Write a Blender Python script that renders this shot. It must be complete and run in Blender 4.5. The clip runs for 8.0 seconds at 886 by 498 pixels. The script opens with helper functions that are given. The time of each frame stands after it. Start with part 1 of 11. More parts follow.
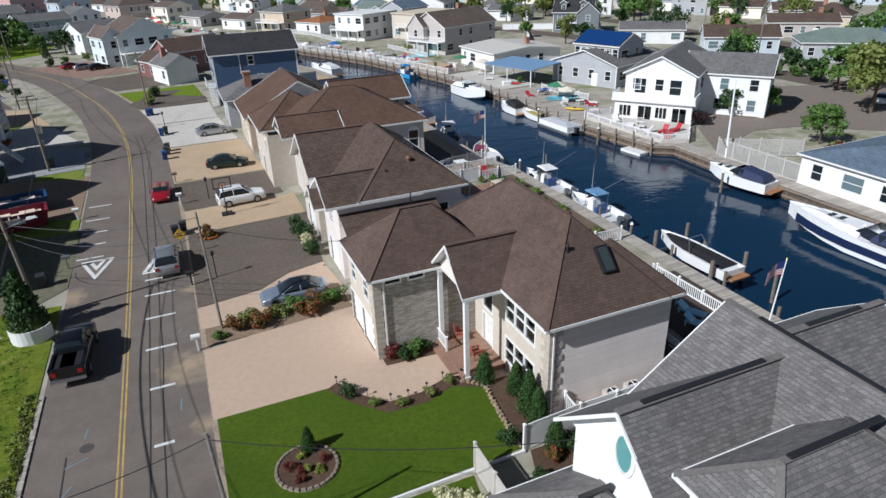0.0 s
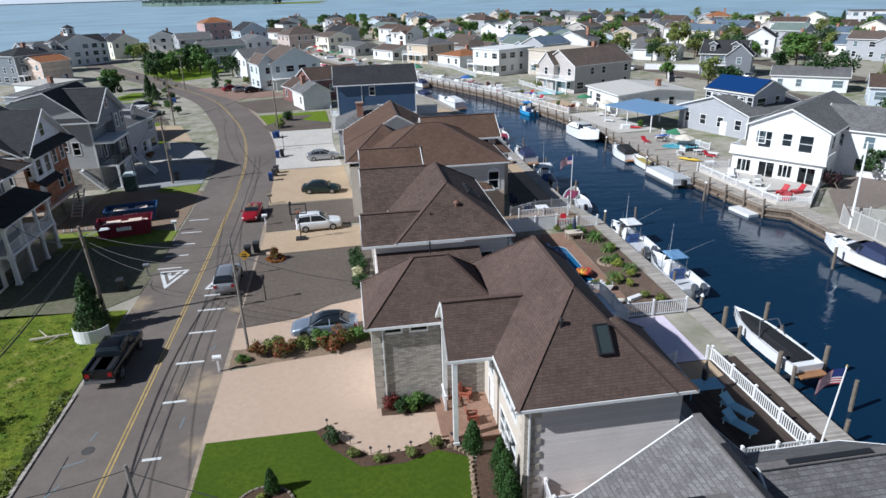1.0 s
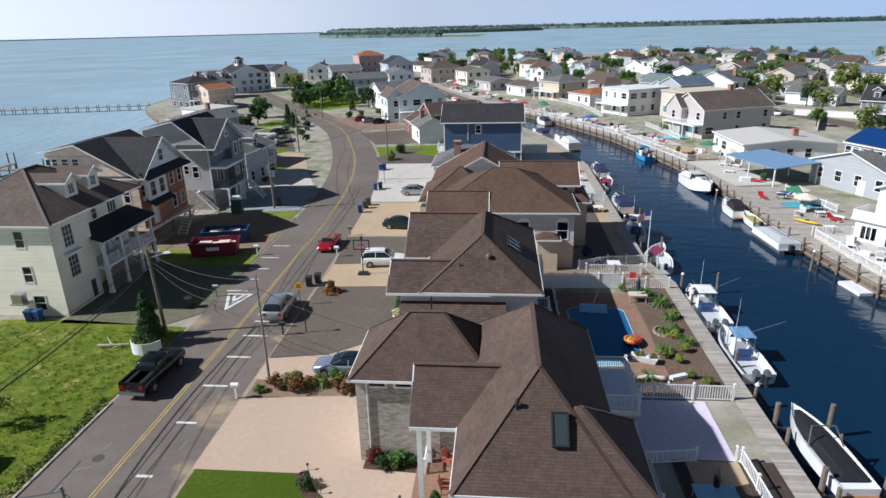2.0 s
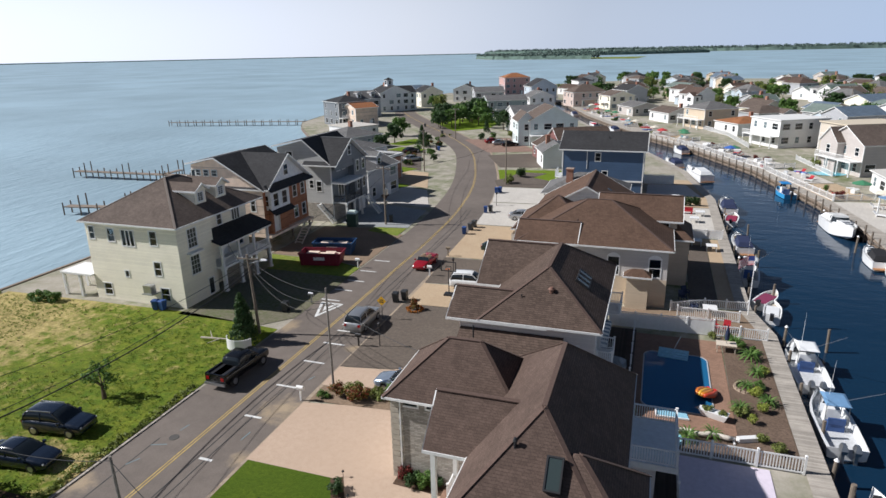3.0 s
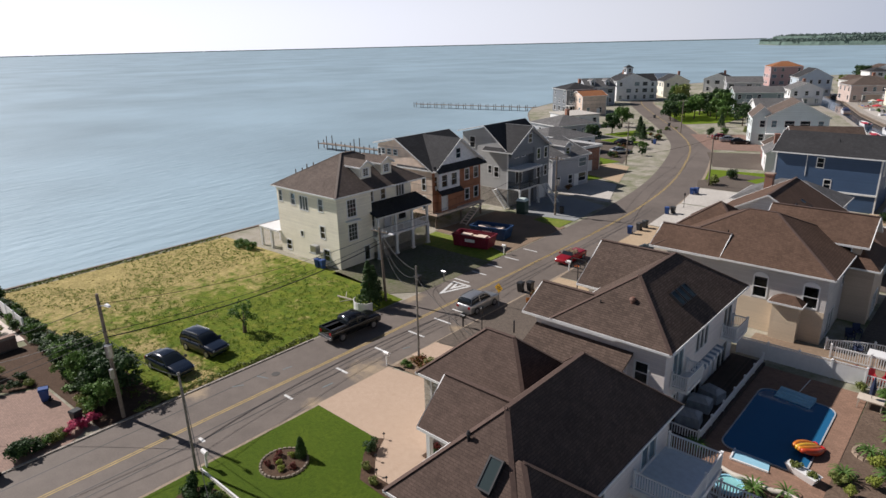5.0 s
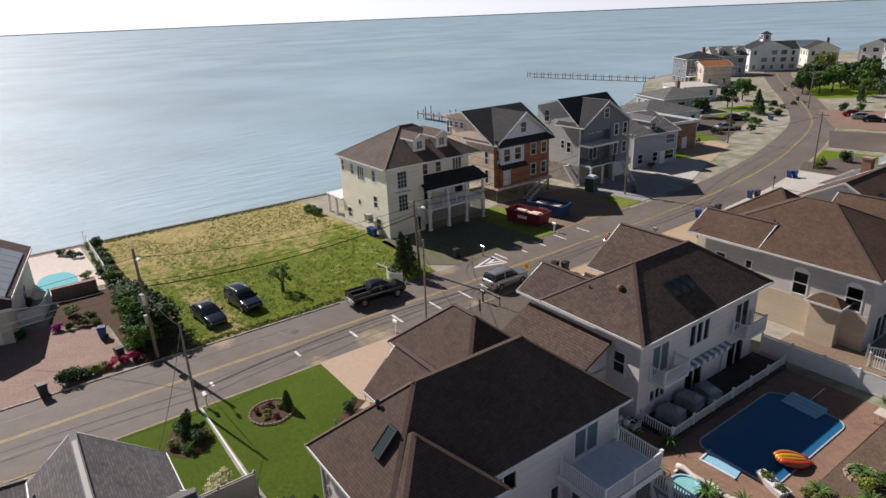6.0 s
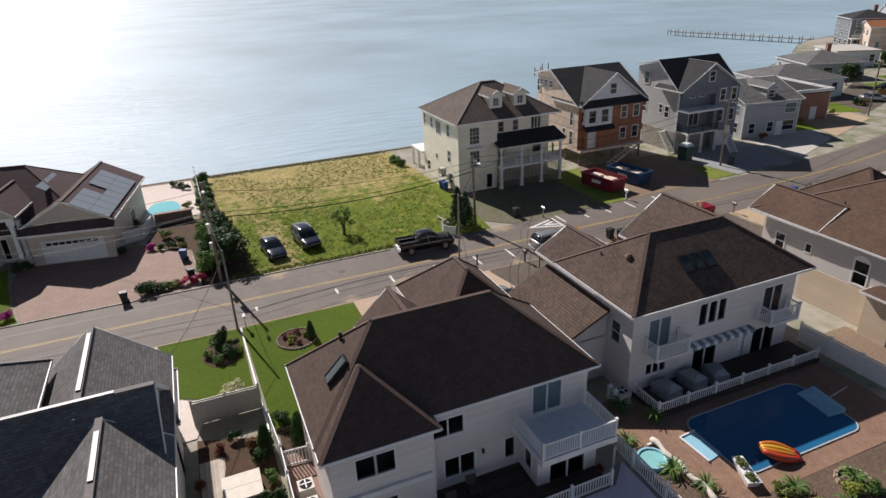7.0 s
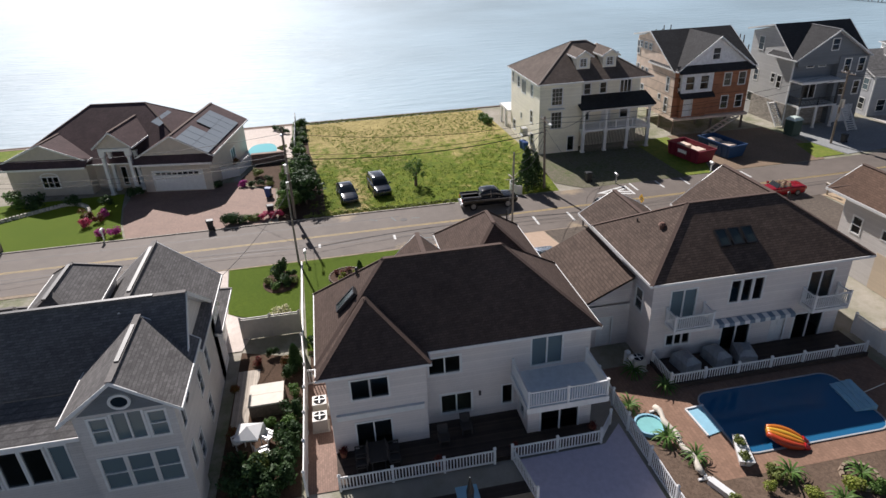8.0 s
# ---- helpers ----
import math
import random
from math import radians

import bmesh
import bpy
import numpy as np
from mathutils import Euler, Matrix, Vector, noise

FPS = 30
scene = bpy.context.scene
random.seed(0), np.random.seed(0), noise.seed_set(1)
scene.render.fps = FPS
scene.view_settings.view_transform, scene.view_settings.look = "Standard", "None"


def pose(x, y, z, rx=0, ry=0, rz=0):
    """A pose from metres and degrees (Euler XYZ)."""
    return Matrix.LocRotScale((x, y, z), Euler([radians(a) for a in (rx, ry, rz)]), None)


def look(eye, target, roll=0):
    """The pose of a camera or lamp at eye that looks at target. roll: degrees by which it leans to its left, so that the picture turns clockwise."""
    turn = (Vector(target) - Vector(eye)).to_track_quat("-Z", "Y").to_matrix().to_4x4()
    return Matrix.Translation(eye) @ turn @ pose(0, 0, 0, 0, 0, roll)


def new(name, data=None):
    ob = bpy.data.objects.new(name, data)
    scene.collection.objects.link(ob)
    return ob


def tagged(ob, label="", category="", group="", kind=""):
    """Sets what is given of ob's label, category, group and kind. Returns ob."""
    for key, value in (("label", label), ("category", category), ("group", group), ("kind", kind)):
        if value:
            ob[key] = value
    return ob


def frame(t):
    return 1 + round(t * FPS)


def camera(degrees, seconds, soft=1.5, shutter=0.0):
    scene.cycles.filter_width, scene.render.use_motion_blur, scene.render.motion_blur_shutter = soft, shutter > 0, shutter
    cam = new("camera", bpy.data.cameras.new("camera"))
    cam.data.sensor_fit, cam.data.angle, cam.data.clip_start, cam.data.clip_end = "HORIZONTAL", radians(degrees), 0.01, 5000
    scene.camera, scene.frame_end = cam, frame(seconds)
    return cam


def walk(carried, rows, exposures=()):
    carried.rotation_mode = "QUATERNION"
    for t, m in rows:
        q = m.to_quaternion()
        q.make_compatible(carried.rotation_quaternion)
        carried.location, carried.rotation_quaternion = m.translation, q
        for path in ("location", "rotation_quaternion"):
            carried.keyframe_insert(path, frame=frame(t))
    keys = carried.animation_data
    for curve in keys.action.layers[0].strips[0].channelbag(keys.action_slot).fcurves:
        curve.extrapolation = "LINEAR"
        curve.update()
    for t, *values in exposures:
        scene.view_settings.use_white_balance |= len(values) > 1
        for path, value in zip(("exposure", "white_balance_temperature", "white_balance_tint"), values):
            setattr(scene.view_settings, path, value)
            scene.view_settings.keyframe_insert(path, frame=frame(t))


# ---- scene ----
cam = camera(70.9, 8.0)
PATH = [
    (0, (1.808, 0.044, 22.807), (2.491, 1.71, 21.937), -2.0),
    (0.5, (5.528, -0.364, 23.05), (6.017, 1.391, 22.225), -1.7),
    (1, (9.722, -0.279, 23.312), (9.986, 1.547, 22.539), -1.6),
    (1.2, (11.45, -0.059, 23.296), (11.628, 1.787, 22.548), -1.6),
    (2.3, (20.151, 1.024, 24.758), (19.837, 2.89, 24.111), -1.3),
    (2.5, (21.398, 1.171, 24.87), (20.994, 3.026, 24.241), -1.3),
    (3, (23.782, 1.236, 25.119), (23.159, 3.037, 24.512), -1.2),
    (3.5, (25.702, 1.296, 25.117), (24.873, 3.012, 24.51), -1.3),
    (4, (27.893, 2.09, 25.214), (26.899, 3.715, 24.605), -1.5),
    (4.5, (30.686, 3.664, 25.293), (29.552, 5.193, 24.679), -1.7),
    (4.7, (32.023, 4.625, 25.288), (30.832, 6.107, 24.667), -1.4),
    (5.8, (40.261, 11.483, 25.681), (38.775, 12.635, 24.999), -2.4),
    (6, (41.411, 12.884, 25.759), (39.883, 13.964, 25.05), -2.4),
    (6.5, (44.459, 16.281, 25.701), (42.832, 17.163, 24.943), -2.6),
    (7, (46.904, 19.343, 25.688), (45.209, 20.024, 24.873), -2.5),
    (7.5, (48.854, 21.985, 25.676), (47.116, 22.466, 24.811), -2.6),
    (8, (50.384, 24.161, 25.579), (48.63, 24.467, 24.668), -2.5),
]
walk(cam, [(t, look(eye, target, roll)) for t, eye, target, roll in PATH],
     exposures=[(0.0, 0.1, 5600, 11), (1.0, 0.28, 5450, 11), (2.5, 0.36, 5800, 12), (4.5, 0.21, 6150, 15), (6.5, 0.2, 6300, 17), (8.0, 0.4, 6150, 16)])

# ---------------------------------------------------------------- world and sun
SUN_ELEV, SUN_FROM = 39.0, 193.0          # degrees; the sun stands over the bay in the west
world = bpy.data.worlds.new("sky")
scene.world = world
world.use_nodes = True
wn = world.node_tree.nodes
sky = wn.new("ShaderNodeTexSky")
sky.sky_type, sky.sun_disc = "NISHITA", False
sky.sun_elevation, sky.sun_rotation = radians(SUN_ELEV), radians(90 - SUN_FROM)
sky.air_density, sky.dust_density, sky.ozone_density = 1.0, 0.7, 1.5
# humid sea haze whitens the lowest degrees of the sky all round
wl = world.node_tree.links
way = wn.new("ShaderNodeSeparateXYZ")
wl.new(wn.new("ShaderNodeTexCoord").outputs["Generated"], way.inputs[0])
fade = wn.new("ShaderNodeMapRange")
fade.interpolation_type = "SMOOTHERSTEP"
for key, v in (("From Min", -0.02), ("From Max", 0.4), ("To Min", 0.9), ("To Max", 0.0)):
    fade.inputs[key].default_value = v
wl.new(way.outputs[2], fade.inputs["Value"])
haze = wn.new("ShaderNodeMix")
haze.data_type = "RGBA"
# the haze is brighter towards the sun
side = wn.new("ShaderNodeVectorMath")
side.operation = "DOT_PRODUCT"
side.inputs[1].default_value = (math.cos(radians(SUN_FROM)), math.sin(radians(SUN_FROM)), 0.2)
wl.new(wn["Texture Coordinate"].outputs["Generated"], side.inputs[0])
glow = wn.new("ShaderNodeMapRange")
for key, v in (("From Min", -0.1), ("From Max", 1.0), ("To Min", 0.84), ("To Max", 1.75)):
    glow.inputs[key].default_value = v
wl.new(side.outputs["Value"], glow.inputs["Value"])
tone = wn.new("ShaderNodeVectorMath")
tone.operation = "SCALE"
# blue away from the sun, white towards it
hue = wn.new("ShaderNodeMix")
hue.data_type = "RGBA"
hue.inputs[6].default_value, hue.inputs[7].default_value = (8.0, 11.6, 16.5, 1), (13.1, 13.5, 14.1, 1)
veer = wn.new("ShaderNodeMapRange")
for key, v in (("From Min", -1.0), ("From Max", 0.15), ("To Min", 0.0), ("To Max", 1.0)):
    veer.inputs[key].default_value = v
wl.new(side.outputs["Value"], veer.inputs["Value"])
wl.new(veer.outputs[0], hue.inputs[0])
wl.new(hue.outputs[2], tone.inputs[0])
wl.new(glow.outputs[0], tone.inputs["Scale"])
wl.new(tone.outputs[0], haze.inputs[7])
wl.new(fade.outputs[0], haze.inputs[0])
deep = wn.new("ShaderNodeVectorMath")      # the clear upper sky is deep and dim
deep.operation = "SCALE"
deep.inputs["Scale"].default_value = 0.65
wl.new(sky.outputs[0], deep.inputs[0])
wl.new(deep.outputs[0], haze.inputs[6])
wl.new(haze.outputs[2], wn["Background"].inputs[0])
wn["Background"].inputs[1].default_value = 0.046
sun = new("sun", bpy.data.lights.new("sun", "SUN"))
sun.data.energy, sun.data.angle, sun.data.color = 4.8, radians(0.6), (1.0, 0.94, 0.84)
sa, se = radians(SUN_FROM), radians(SUN_ELEV)
sun.matrix_world = look((60 * math.cos(sa), 60 * math.sin(sa), 60 * math.tan(se)), (0, 0, 0))

# ---------------------------------------------------------------- geometry helpers
rng = random.Random(7)


class Geo:
    """Collects faces with material slots."""

    def __init__(self):
        self.v, self.f, self.m = [], [], []

    def poly(self, pts, mi=0):
        n = len(self.v)
        self.v += [tuple(p) for p in pts]
        self.f.append(tuple(range(n, n + len(pts))))
        self.m.append(mi)
        return self

    def box(self, x0, x1, y0, y1, z0, z1, mi=0):
        n = len(self.v)
        self.v += [(x0, y0, z0), (x1, y0, z0), (x1, y1, z0), (x0, y1, z0), (x0, y0, z1), (x1, y0, z1), (x1, y1, z1), (x0, y1, z1)]
        self.f += [tuple(n + i for i in q) for q in ((3, 2, 1, 0), (4, 5, 6, 7), (0, 1, 5, 4), (1, 2, 6, 5), (2, 3, 7, 6), (3, 0, 4, 7))]
        self.m += [mi] * 6
        return self

    def bar(self, a, b, w, h=None, mi=0):
        """A square bar from a to b."""
        a, b, h = Vector(a), Vector(b), h or w
        d = (b - a).normalized()
        s = d.cross(Vector((0, 0, 1)))
        s = Vector((1, 0, 0)) if s.length < 1e-4 else s.normalized()
        u = s.cross(d)
        n = len(self.v)
        for p in (a, b):
            self.v += [tuple(p + s * (i * w / 2) + u * (j * h / 2)) for i, j in ((-1, -1), (1, -1), (1, 1), (-1, 1))]
        self.f += [tuple(n + i for i in q) for q in ((3, 2, 1, 0), (4, 5, 6, 7), (0, 1, 5, 4), (1, 2, 6, 5), (2, 3, 7, 6), (3, 0, 4, 7))]
        self.m += [mi] * 6
        return self

    def tube(self, a, b, r0, r1=None, k=8, mi=0):
        a, b, r1 = Vector(a), Vector(b), r0 if r1 is None else r1
        d = (b - a).normalized()
        s = d.cross(Vector((0, 0, 1)))
        s = Vector((1, 0, 0)) if s.length < 1e-4 else s.normalized()
        u = s.cross(d)
        n = len(self.v)
        for p, r in ((a, r0), (b, r1)):
            self.v += [tuple(p + s * (r * math.cos(2 * math.pi * i / k)) + u * (r * math.sin(2 * math.pi * i / k))) for i in range(k)]
        self.f += [(n + i, n + (i + 1) % k, n + k + (i + 1) % k, n + k + i) for i in range(k)]
        self.f += [tuple(n + i for i in reversed(range(k))), tuple(n + k + i for i in range(k))]
        self.m += [mi] * (k + 2)
        return self

    def loop(self, pts, w, h, mi=0):
        """A closed band of section w by h along a loop, mitred in plan."""
        k, n, rings = len(pts), len(self.v), []
        for i in range(k):
            p, a, b = Vector(pts[i]), Vector(pts[i - 1]), Vector(pts[(i + 1) % k])
            d0, d1 = (p - a).xy, (b - p).xy
            d0, d1 = d0.normalized(), d1.normalized()
            n0, n1 = Vector((d0.y, -d0.x)), Vector((d1.y, -d1.x))
            m = n0 + n1
            m = n0 if m.length < 0.2 else m / (m.length ** 2 / 2)
            rings.append([(p.x + m.x * s * w / 2, p.y + m.y * s * w / 2, p.z + t * h / 2) for s, t in ((-1, -1), (1, -1), (1, 1), (-1, 1))])
        for r in rings:
            self.v += r
        for i in range(k):
            for j in range(4):
                a, b = n + i * 4, n + (i + 1) % k * 4
                self.f.append((a + j, a + (j + 1) % 4, b + (j + 1) % 4, b + j))
                self.m.append(mi)
        return self

    def cells(self, rects, y0, y1, mi=0):
        """A connected flat frame in x and z: the union of rectangles, from depth y0 to y1."""
        xs = sorted({v for r in rects for v in r[:2]})
        zs = sorted({v for r in rects for v in r[2:]})
        solid = {(i, j) for i in range(len(xs) - 1) for j in range(len(zs) - 1)
                 if any(r[0] - 1e-6 < (xs[i] + xs[i + 1]) / 2 < r[1] + 1e-6 and r[2] - 1e-6 < (zs[j] + zs[j + 1]) / 2 < r[3] + 1e-6 for r in rects)}
        idx = {}

        def vert(i, j, y):
            if (i, j, y) not in idx:
                idx[i, j, y] = len(self.v)
                self.v.append((xs[i], y, zs[j]))
            return idx[i, j, y]

        def face(*q):
            self.f.append(tuple(vert(*c) for c in q))
            self.m.append(mi)

        for i, j in solid:
            face((i, j, y0), (i + 1, j, y0), (i + 1, j + 1, y0), (i, j + 1, y0))
            face((i, j + 1, y1), (i + 1, j + 1, y1), (i + 1, j, y1), (i, j, y1))
            if (i - 1, j) not in solid:
                face((i, j, y0), (i, j + 1, y0), (i, j + 1, y1), (i, j, y1))
            if (i + 1, j) not in solid:
                face((i + 1, j, y1), (i + 1, j + 1, y1), (i + 1, j + 1, y0), (i + 1, j, y0))
            if (i, j - 1) not in solid:
                face((i, j, y1), (i + 1, j, y1), (i + 1, j, y0), (i, j, y0))
            if (i, j + 1) not in solid:
                face((i, j + 1, y0), (i + 1, j + 1, y0), (i + 1, j + 1, y1), (i, j + 1, y1))
        return self

    def loft(self, rings, mi=0, closed=True, caps=True):
        """Skin over rings of equal length."""
        n, k = len(self.v), len(rings[0])
        for r in rings:
            self.v += [tuple(p) for p in r]
        for i in range(len(rings) - 1):
            for j in range(k if closed else k - 1):
                a, b = n + i * k + j, n + i * k + (j + 1) % k
                self.f.append((a, b, b + k, a + k))
                self.m.append(mi)
        if caps:
            self.f += [tuple(n + j for j in reversed(range(k))), tuple(n + (len(rings) - 1) * k + j for j in range(k))]
            self.m += [mi, mi]
        return self

    def prism(self, pts, z0, z1, mi=0, side=None):
        k = len(pts)
        self.poly([(x, y, z1) for x, y in pts], mi)
        self.poly([(x, y, z0) for x, y in reversed(pts)], mi)
        for i in range(k):
            a, b = pts[i], pts[(i + 1) % k]
            self.poly([(*a, z0), (*b, z0), (*b, z1), (*a, z1)], mi if side is None else side)
        return self

    def mesh(self, name, mats, smooth=False):
        me = bpy.data.meshes.new(name)
        me.from_pydata(self.v, [], self.f)
        for m in mats if isinstance(mats, (list, tuple)) else [mats]:
            me.materials.append(m)
        me.polygons.foreach_set("material_index", self.m)
        if smooth:
            me.polygons.foreach_set("use_smooth", [True] * len(self.f))
        me.update()
        return me


def recalc(me):
    bm = bmesh.new()
    bm.from_mesh(me)
    bmesh.ops.remove_doubles(bm, verts=bm.verts, dist=0.0005)
    bmesh.ops.recalc_face_normals(bm, faces=bm.faces)
    bm.to_mesh(me)
    bm.free()
    return me


def part(name, geo, mats, parent=None, label="", at=None, smooth=False, fix=False):
    """One mesh object under a thing or a part."""
    me = geo if isinstance(geo, bpy.types.Mesh) else geo.mesh(name, mats, smooth)
    if fix:
        recalc(me)
    ob = new(name, me)
    ob.parent = parent
    if at is not None:
        ob.matrix_basis = at
    return tagged(ob, label) if label else ob


def thing(name, label, category, m=None, group="", kind=""):
    """An empty at the base of a thing with parts."""
    ob = new(name)
    ob.empty_display_size = 0.2
    ob.matrix_basis = m or Matrix()
    return tagged(ob, label, category, group, kind)


def solo(name, geo, mats, label, category, m=None, group="", kind="", smooth=False, fix=False):
    ob = part(name, geo, mats, None, "", m, smooth, fix)
    return tagged(ob, label, category, group, kind)


# ---------------------------------------------------------------- materials
class Mat:
    """A small node builder over one Principled material."""

    def __init__(self, name, colour=(0.5, 0.5, 0.5), rough=0.6, metal=0.0, spec=0.5):
        self.mat = bpy.data.materials.new(name)
        self.mat.use_nodes = True
        self.t = self.mat.node_tree
        self.b = self.t.nodes["Principled BSDF"]
        self.b.inputs["Base Color"].default_value = (*colour, 1)
        self.b.inputs["Roughness"].default_value = rough
        self.b.inputs["Metallic"].default_value = metal
        self.b.inputs["Specular IOR Level"].default_value = spec
        self.colour = None
        self.base = colour
        self.height = None
        self.pos = None

    def node(self, kind, **inputs):
        n = self.t.nodes.new(kind)
        for k, v in inputs.items():
            if k in ("op",):
                n.operation = v
            elif k in ("mode",):
                n.blend_type = v
            else:
                key = int(k[1:]) if k[0] == "i" and k[1:].isdigit() else k.replace("_", " ")
                self.put(n.inputs[key], v)
        return n

    def put(self, socket, v):
        if isinstance(v, bpy.types.NodeSocket):
            self.t.links.new(v, socket)
        else:
            socket.default_value = v

    def where(self, scale=(1, 1, 1), world_space=False):
        if world_space:
            c = self.node("ShaderNodeNewGeometry").outputs["Position"]
        else:
            c = self.node("ShaderNodeTexCoord").outputs["Object"]
        return self.node("ShaderNodeMapping", Vector=c, Scale=scale).outputs[0]

    def noise(self, scale, detail=4, rough=0.6, at=None, w=False):
        n = self.node("ShaderNodeTexNoise", Vector=at or self.where(world_space=w), Scale=scale, Detail=detail, Roughness=rough)
        return n.outputs[0]

    def ramp(self, fac, a, b, lo=0.0, hi=1.0):
        n = self.node("ShaderNodeMapRange", Value=fac, From_Min=lo, From_Max=hi, To_Min=a, To_Max=b)
        return n.outputs[0]

    def mix(self, fac, a, b, mode="MIX"):
        n = self.t.nodes.new("ShaderNodeMix")
        n.data_type, n.blend_type = "RGBA", mode
        fix = lambda c: (*c, 1) if isinstance(c, tuple) and len(c) == 3 else c  # noqa: E731
        self.put(n.inputs[0], fac)
        self.put(n.inputs[6], fix(a))
        self.put(n.inputs[7], fix(b))
        return n.outputs[2]

    def paint(self, c):
        self.colour = c
        self.put(self.b.inputs["Base Color"], (*c, 1) if isinstance(c, tuple) else c)
        return self

    def vary(self, scale, amount, detail=5, w=False, at=None):
        """Multiplies the colour by a noise round one."""
        f = self.ramp(self.noise(scale, detail, at=at, w=w), 1 - amount, 1 + amount, 0.3, 0.7)
        c = self.node("ShaderNodeCombineColor", Red=f, Green=f, Blue=f).outputs[0]
        return self.paint(self.mix(1.0, self.colour or self.base, c, "MULTIPLY"))

    def bump(self, h, strength=0.3, dist=0.02):
        n = self.node("ShaderNodeBump", Height=h, Strength=strength, Distance=dist)
        if self.height:
            self.put(n.inputs["Normal"], self.height)
        self.height = n.outputs[0]
        self.put(self.b.inputs["Normal"], self.height)
        return self

    def tint(self, amount):
        """Each object its own shade."""
        r = self.node("ShaderNodeObjectInfo").outputs["Random"]
        f = self.ramp(r, 1 - amount, 1 + amount)
        c = self.node("ShaderNodeCombineColor", Red=f, Green=f, Blue=f).outputs[0]
        return self.paint(self.mix(1.0, self.colour or self.base, c, "MULTIPLY"))


def plain(name, colour, rough=0.5, metal=0.0, var=0.08, scale=3.0, spec=0.5):
    return Mat(name, colour, rough, metal, spec).vary(scale, var).mat


def shingle(name, colour, dark=0.74, var=0.13):
    """Asphalt shingles: courses by height, tabs along the slope, blotches of weather."""
    m = Mat(name, colour, 0.85, 0.0, 0.15)
    p = m.node("ShaderNodeTexCoord").outputs["Object"]
    s = m.node("ShaderNodeSeparateXYZ", Vector=p)
    u = m.node("ShaderNodeMath", op="ADD", i0=s.outputs[0], i1=s.outputs[1]).outputs[0]
    q = m.node("ShaderNodeCombineXYZ", X=u, Y=s.outputs[2]).outputs[0]
    b = m.t.nodes.new("ShaderNodeTexBrick")
    b.offset, b.squash = 0.5, 1.0
    m.put(b.inputs["Vector"], q)
    for k, v in (("Scale", 1.0), ("Mortar Size", 0.012), ("Mortar Smooth", 0.2), ("Bias", 0.0), ("Brick Width", 0.3), ("Row Height", 0.1)):
        b.inputs[k].default_value = v
    c = tuple(v * (1 + var) for v in colour)
    d = tuple(v * (1 - var) for v in colour)
    b.inputs["Color1"].default_value, b.inputs["Color2"].default_value = (*c, 1), (*d, 1)
    b.inputs["Mortar"].default_value = (*(v * dark for v in colour), 1)
    m.paint(b.outputs[0]).vary(0.3, 0.14).vary(1.7, 0.12).vary(14.0, 0.22, 3)
    m.bump(b.outputs["Fac"], -0.5, 0.012)
    m.bump(m.noise(60, 2), 0.25, 0.006)
    return m.mat


def siding(name, colour, step=0.16, rough=0.5, var=0.06):
    """Lapped boards: a saw of height and a painted line of shade at each lap."""
    m = Mat(name, colour, rough)
    s = m.node("ShaderNodeSeparateXYZ", Vector=m.node("ShaderNodeTexCoord").outputs["Object"])
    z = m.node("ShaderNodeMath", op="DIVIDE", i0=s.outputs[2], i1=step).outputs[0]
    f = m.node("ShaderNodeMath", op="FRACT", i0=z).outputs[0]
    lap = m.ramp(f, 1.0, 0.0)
    # lap shade put into the colour as a thin darker line
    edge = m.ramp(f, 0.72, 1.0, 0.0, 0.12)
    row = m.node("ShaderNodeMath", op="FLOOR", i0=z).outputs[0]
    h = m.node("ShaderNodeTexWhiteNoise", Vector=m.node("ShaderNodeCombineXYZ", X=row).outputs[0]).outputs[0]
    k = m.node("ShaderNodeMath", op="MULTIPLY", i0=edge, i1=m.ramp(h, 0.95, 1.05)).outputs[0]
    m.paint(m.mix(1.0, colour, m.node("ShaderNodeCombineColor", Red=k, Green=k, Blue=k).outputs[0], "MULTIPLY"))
    m.vary(0.5, var).vary(6, 0.03)
    return m.bump(lap, 0.8, 0.02).mat


def ground(name, stops, scale=0.35, fine=7.0, rough=0.95, bump=0.3, grit=40.0):
    """Soil, lawn or paving: three colours over two noises."""
    m = Mat(name, stops[0], rough, 0, 0.2)
    a = m.ramp(m.noise(scale, 6, 0.65), 0, 1, 0.38, 0.62)
    b = m.ramp(m.noise(fine, 5, 0.7), 0, 1, 0.4, 0.66)
    m.paint(m.mix(b, m.mix(a, stops[0], stops[1]), stops[2]))
    m.vary(grit, 0.2 if grit < 50 else 0.1, 2)
    m.bump(m.noise(fine * 2.5, 4, 0.7), bump, 0.05)
    return m.mat


def fuzzy(mat, weight, tint):
    """The bright fuzz of grass blades seen against the light."""
    b = mat.node_tree.nodes["Principled BSDF"]
    b.inputs["Sheen Weight"].default_value = weight
    b.inputs["Sheen Roughness"].default_value = 0.45
    b.inputs["Sheen Tint"].default_value = (*tint, 1)
    return mat


